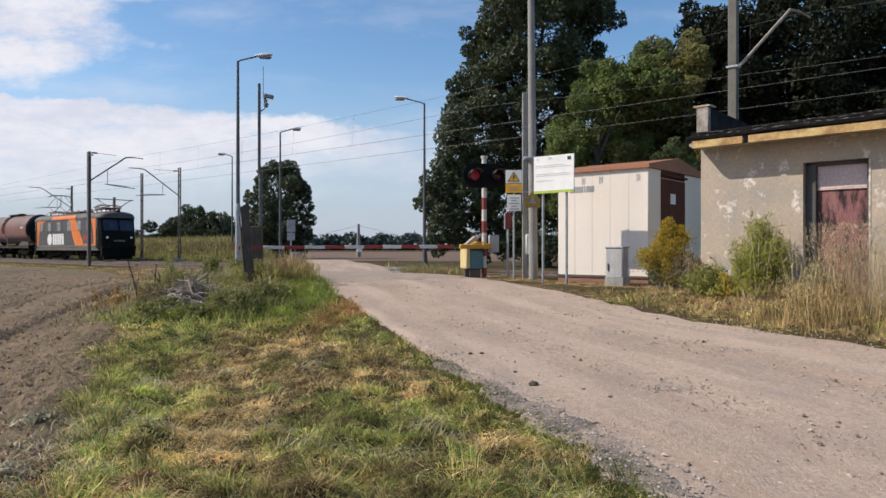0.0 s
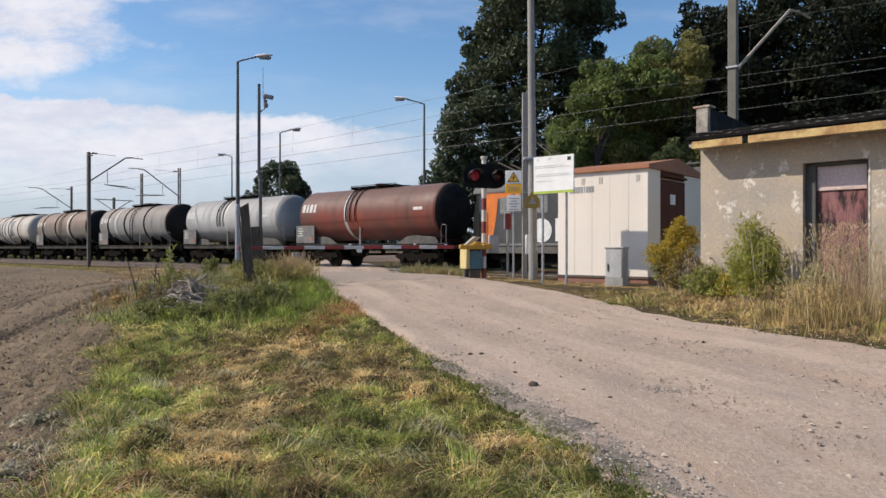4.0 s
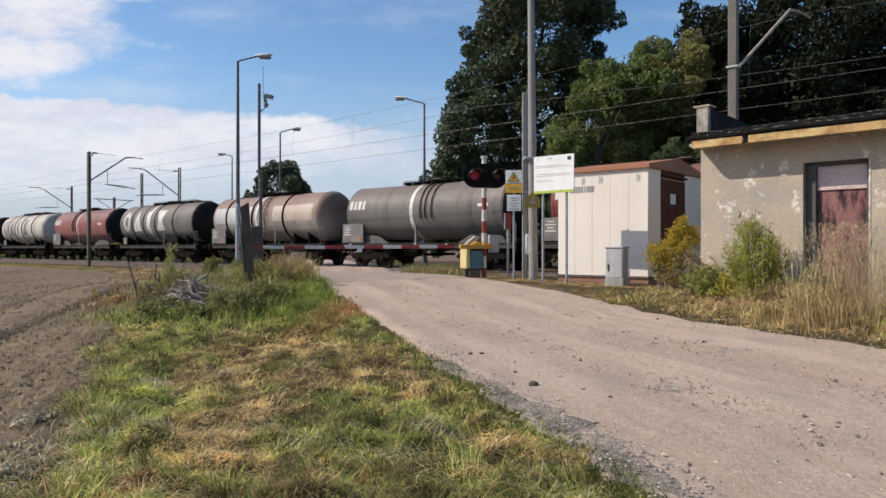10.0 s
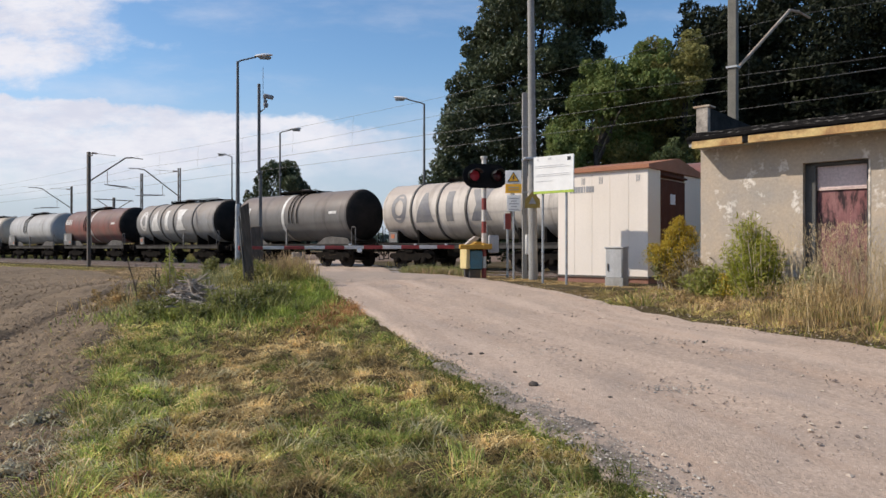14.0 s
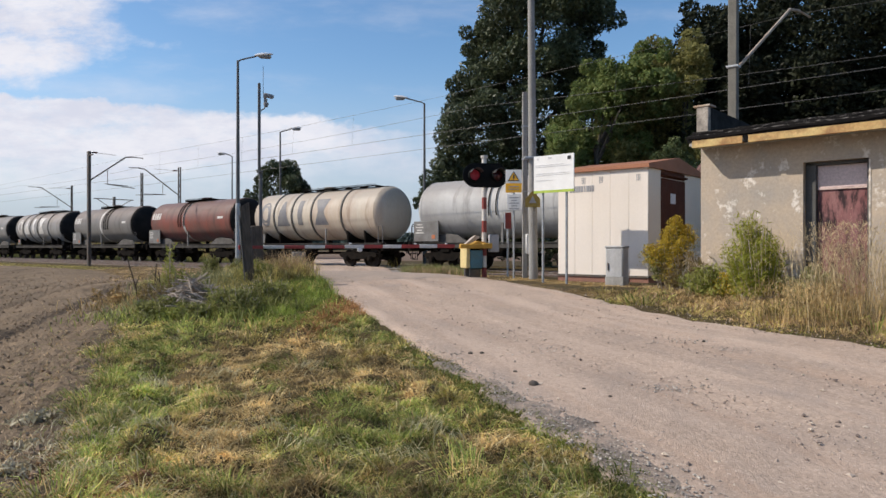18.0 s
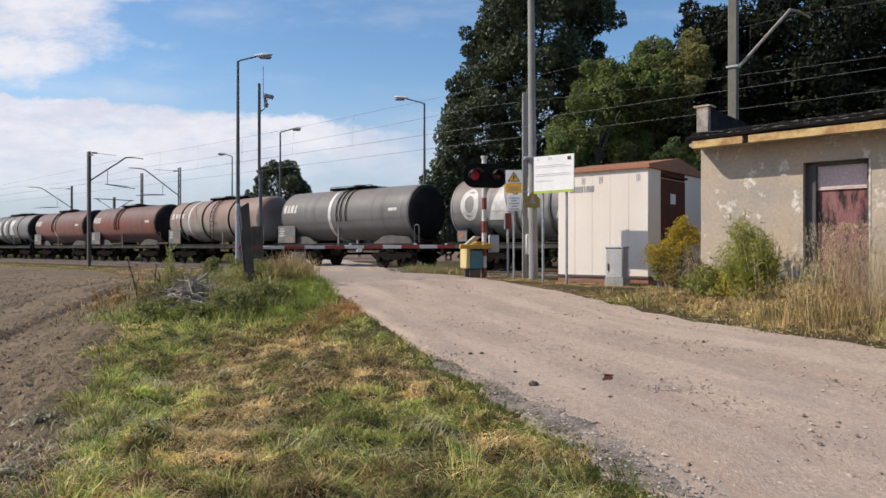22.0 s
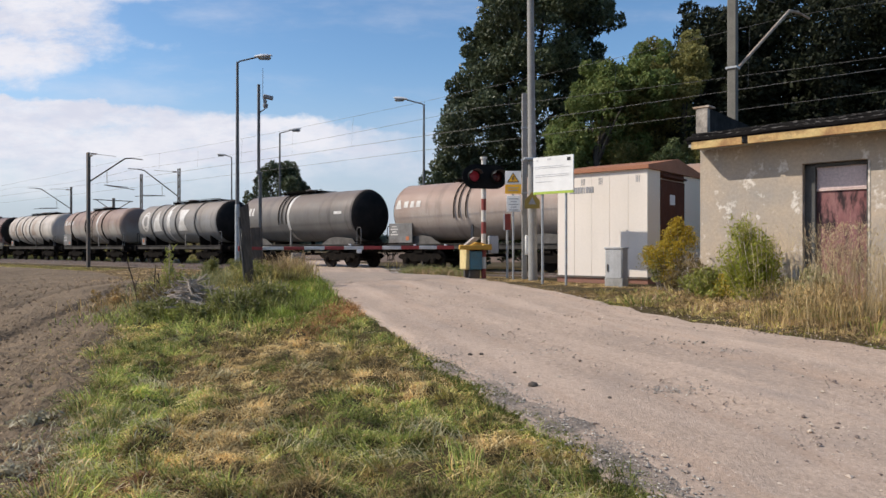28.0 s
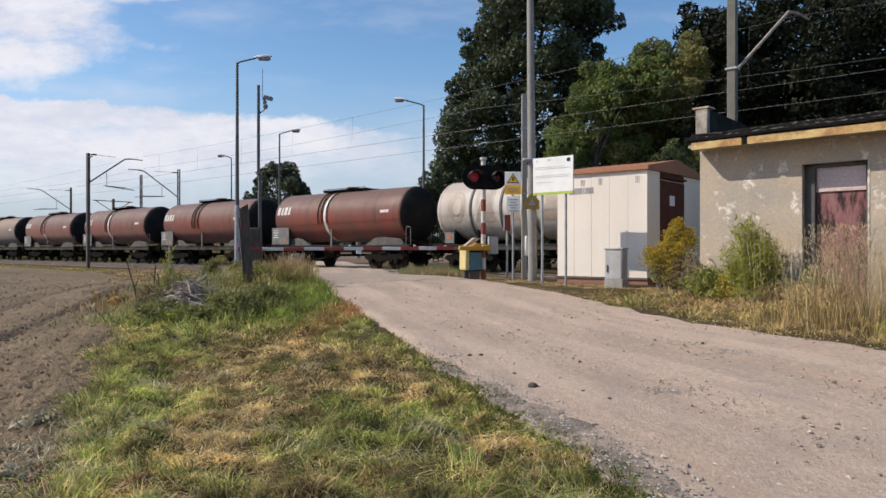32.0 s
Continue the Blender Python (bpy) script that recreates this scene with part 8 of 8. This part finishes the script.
xy = spread_between([(a + .1, b) for a, b in ROAD_L], [(a - .1, b) for a, b in ROAD_R], 4.0, 20, 520, 256, 1.3)
pebbles("road_stones", xy, .017, M["pebble"], 257, "loose thumb-sized stones on the dirt road", lift=.047)
xy = spread_between([(a - .45, b) for a, b in ROAD_R], [(a + .15, b) for a, b in ROAD_R], 6.0, 16, 420, 271, 1.2)
pebbles("edge_gravel", xy, .011, M["pebble"], 272, "pale broken stone along the grassy edge of the road", lift=.05)
M["grey_dirt"] = mat("grey_dirt", (0.27, 0.222, 0.182), 0.95, second=(0.17, 0.146, 0.125), scale=2.2, grime=(0.42, 0.322, 0.252), gscale=2.4, gamount=.85, gedge=(.47, .60), fine=.4, bump=.02, bscale=40, spec=.1)
near_edge = [(a, b) for a, b in ROAD_L if -5 < b < 7] + [(-.04, 7.9)]
sh = strip("gravel_shoulder", [(a - .1, b) for a, b in near_edge], [(a + .52 - .052 * b, b) for a, b in near_edge], 300, 10, .059, M["grey_dirt"], .12, 17, .006, False)
tagged(sh, "grey gritty shoulder of the dirt road", "road", kind="structure")
xy = spread_between([(a - .10, b) for a, b in ROAD_L], [(a + .45 - .02 * b, b) for a, b in ROAD_L], 3.2, 9.5, 1300, 253, 1.6)
pebbles("edge_gravel", xy, .009, M["grey_gravel"], 254, "loose grey crushed stone at the road's edge", lift=.055)
rr = np.random.default_rng(255)
for cx, cy, sx, sy, n in ((1.86, 6.34, .30, .09, 230), (1.04, 8.3, .24, .10, 170), (2.89, 8.44, .28, .10, 110), (3.37, 7.82, .26, .08, 70), (1.0, 5.2, .25, .3, 90)):
    pebbles("gravel_patch", np.column_stack([rr.normal(cx, sx, n), rr.normal(cy, sy, n)]), .009, M["grey_gravel"], n, "patch of grey crushed stone trodden into the road", lift=.045)
xy = spread_between([(-60, 2), (-60, 60)], [(a - .1, b) for a, b in FIELD_IN], 3.4, 40, 60000, 261, 1.5)
xy = xy[(xy[:, 0] > -.8 * xy[:, 1] - 2)]
pebbles("field_clods", xy, .021, M["clod"], 262, "crumbled clods of the ploughed field", .7, .3, .03)
M["dark_stone"] = mat("dark_stone", (0.11, 0.085, 0.07), 0.85, second=(0.07, 0.06, 0.05), scale=9, bump=.01)
for x, y, s in ((.85, 6.64, .046), (.32, 8.24, .026), (.45, 8.22, .026), (.74, 7.22, .02), (1.45, 6.1, .022), (1.28, 6.4, .02), (-.56, 10.4, .028), (-.1, 10.04, .018), (3.08, 8.32, .02)):
    b = Build()
    b.lathe([(-.6 * s, .3 * s), (-.4 * s, .85 * s), (0, s), (.45 * s, .8 * s), (.65 * s, .35 * s), (.7 * s, 0)], "z", n=9)
    rn = random.Random(int(x * 100))
    b.v = [(p[0] * rn.uniform(.85, 1.3), p[1] * rn.uniform(.8, 1.1), p[2] * rn.uniform(.85, 1.1)) for p in b.v]
    st = part("stone", b, M["dark_stone"], None, at=(x, y, gz(x, y) + .05 + .35 * s))
    tagged(st, "dark brown stone lying on the dirt road", "stone", "stones on the road")

# odds and ends across the tracks
fp = thing("far_pole", pose(-10.8, 90, .3), "tapering concrete pole in the far field", "pole")
part("shaft", Build().rod((0, 0, 0), (0, 0, 4.2), .32, .16, 10), M["pole_concrete"], fp)
part("wires", Build().pipe([(-9, 0, 1.9), (0, 0, 4.0), (9, 0, 1.9)], .02, 4), M["wire"], fp)
fs = thing("road_sign", pose(-10.0, 46.3, .3, 0, 0, 20), "grey back of a road sign on a post across the tracks", "sign")
part("post", Build().rod((0, 0, 0), (0, 0, 3.0), .04, n=8), M["galvanised"], fs)
part("panel", Build().box((.55, .03, .8), (0, -.05, 2.6), b=.005), M["galvanised"], fs)
part("lower_panel", Build().box((.5, .03, .5), (0, -.05, 1.9), b=.005), M["galvanised"], fs)
fb = thing("far_barrier_box", pose(-7.9, 38.5, .4, 0, 0, 20), "grey drive box of the other barrier", "barrier box")
part("box", Build().box((.7, .5, .55), (0, 0, .55), b=.03), M["plate"], fb)
part("foot", Build().box((.4, .3, .4), (0, 0, .12), b=.02), M["steel_dark"], fb)
o2 = thing("old_post", pose(-5.5, 21.0, .4, 0, -2, 5), "shorter weathered dark wooden post behind the leaning one", "post")
part("post", Build().box((.32, .25, 1.7), (0, 0, .85), b=.02), M["weathered_wood"], o2)
# pale strip added as the shorter post's sunlit edge
part("batten", Build().box((.05, .2, 1.2), (-.18, 0, 1.0), b=.01), M["plate"], o2)


# a butterfly that crosses the road once
M["wing_top"] = mat("rusty_wing", (0.115, 0.038, 0.026), 0.8, second=(0.05, 0.024, 0.02), scale=60, spec=.1)
M["wing_under"] = mat("sooty_wing", (0.012, 0.010, 0.009), 0.9, second=(0.03, 0.024, 0.02), scale=80, spec=.05)
fly = thing("butterfly", pose(3.2, -.6, gz(3.2, -.6) + .09, 0, 0, 120), "dark butterfly with rusty brown upper wings flying over the road", "butterfly")
part("body", Build().lathe([(-.014, .0008), (-.006, .0022), (.002, .0026), (.008, .003), (.011, .0022), (.0145, .002), (.016, .0006)], "x", n=8, close=True), M["wing_under"], fly)
part("feelers", Build().rod((.015, .001, .001), (.027, .006, .006), .0003, n=4).rod((.015, -.001, .001), (.027, -.006, .006), .0003, n=4), M["wing_under"], fly)
WING = ((.010, 0), (.017, .012), (.021, .025), (.016, .031), (.009, .029), (.003, .024), (-.006, .025), (-.015, .020), (-.018, .012), (-.012, .004), (-.006, 0))
wings = []
for s in (1, -1):
    tip = Matrix.Rotation(radians(-90), 4, "X")
    w = part("wing", Build().prism([(x, -s * y) for x, y in WING], .0006, (0, 0, .0004), tip), M["wing_top"], fly, "rusty brown wing")
    part("underside", Build().prism([(x * .99, -s * y * .99) for x, y in WING], .0006, (0, 0, -.0004), tip), M["wing_under"], w, "sooty dark underside")
    wings.append((w, s))
# seconds, place, heading, roll, wings raised
FLIGHT = ((0, 3.2, -.6, .09, 120, 0, 70), (20.8, 3.2, -.6, .09, 120, 0, 70), (21.3, 2.9, .5, .7, 110, 0, 20), (21.6, 2.2, 1.4, 1.25, 135, 0, 60), (21.8, 1.38, 1.9, 1.2, 150, -10, 25), (21.9, .911, 2.2, 1.081, 150, -20, 10),
          (22.0, .600, 2.55, .987, 160, -14, 12), (22.1, .331, 2.9, .954, 130, 0, 72), (22.2, .103, 3.3, 1.01, 125, 0, 66), (22.3, -.113, 3.8, 1.09, 120, 0, 55), (22.4, -.272, 4.4, 1.037, 110, 0, 78),
          (22.5, -.441, 4.9, .868, 115, -10, 30), (22.6, -0.62, 5.3, 0.786, 130, 0, 60), (22.7, -0.86, 5.8, 0.705, 130, 0, 40), (22.8, -1.18, 6.3, 0.712, 130, 0, 72), (22.9, -1.53, 6.8, 0.631, 130, 0, 30), (23.0, -2.07, 7.4, 0.571, 130, 0, 65),
          (23.1, -2.66, 8.0, 0.551, 130, 0, 25), (23.2, -3.22, 8.7, 0.402, 130, 0, 60), (23.3, -3.81, 9.5, 0.336, 130, 0, 30), (23.4, -4.44, 10.3, 0.334, 130, 0, 70), (23.6, -5.4, 12.7, gz(-5.4, 12.7) + .05, 130, 0, 80), (32, -5.4, 12.7, gz(-5.4, 12.7) + .05, 130, 0, 80))

# how far the wind bends the bushes before the hut, in degrees
SWAY_GOLD = ((0, -13), (1, -6), (2, 0), (6, -1), (8, 1), (12, 0), (14, -1), (17, -5), (19, -6), (21, -1), (25, 0), (28, -5), (29, -2), (31, -1), (32, -3))
SWAY_GREEN = ((0, 2), (2, -2), (6, -3), (8, -8), (10, -4), (14, -5), (17, -5), (19, -9), (21, -9), (23, -15), (25, -13), (28, -11), (29, -10), (31, -4), (32, -6))


def motions():
    """The train runs through on the far track, its wheels turn with it, the bushes sway, and the butterfly passes."""
    walk(fly, [(t, pose(x, y, z, roll, 0, head)) for t, x, y, z, head, roll, up in FLIGHT])
    for w, s in wings:
        walk(w, [(row[0], pose(0, 0, 0, s * row[6], 0, 0)) for row in FLIGHT])
    for ob, offset in train:
        walk(ob, [(t, train_pose(t, offset)) for t in range(0, 33, 2)])
    for ob, rows in ((b1, SWAY_GOLD), (b2, SWAY_GOLD), (b3, SWAY_GREEN), (b4, SWAY_GREEN)):
        x, y, z = ob.matrix_basis.translation
        phase = x * 7 + y * 3
        times = [i / 2 for i in range(65)]
        lean = np.interp(times, [t for t, _ in rows], [a for _, a in rows])
        walk(ob, [(t, pose(x, y, z, 1.2 * math.sin(t * 3.1 + phase), a + 1.6 * math.sin(t * 4.3 + phase), 0)) for t, a in zip(times, lean)])
    turning = {}
    for ob, x, r in wheelsets:
        key = (round(x, 3), r)
        if key not in turning:
            walk(ob, [(i / FPS, pose(x, 0, r, 0, math.degrees(run(i / FPS) / r) % 360, 0)) for i in range(0, 32 * FPS + 1)])
            turning[key] = ob.animation_data
        else:
            ob.rotation_mode = "QUATERNION"
            keys = ob.animation_data_create()
            keys.action, keys.action_slot = turning[key].action, turning[key].action_slot


motions()
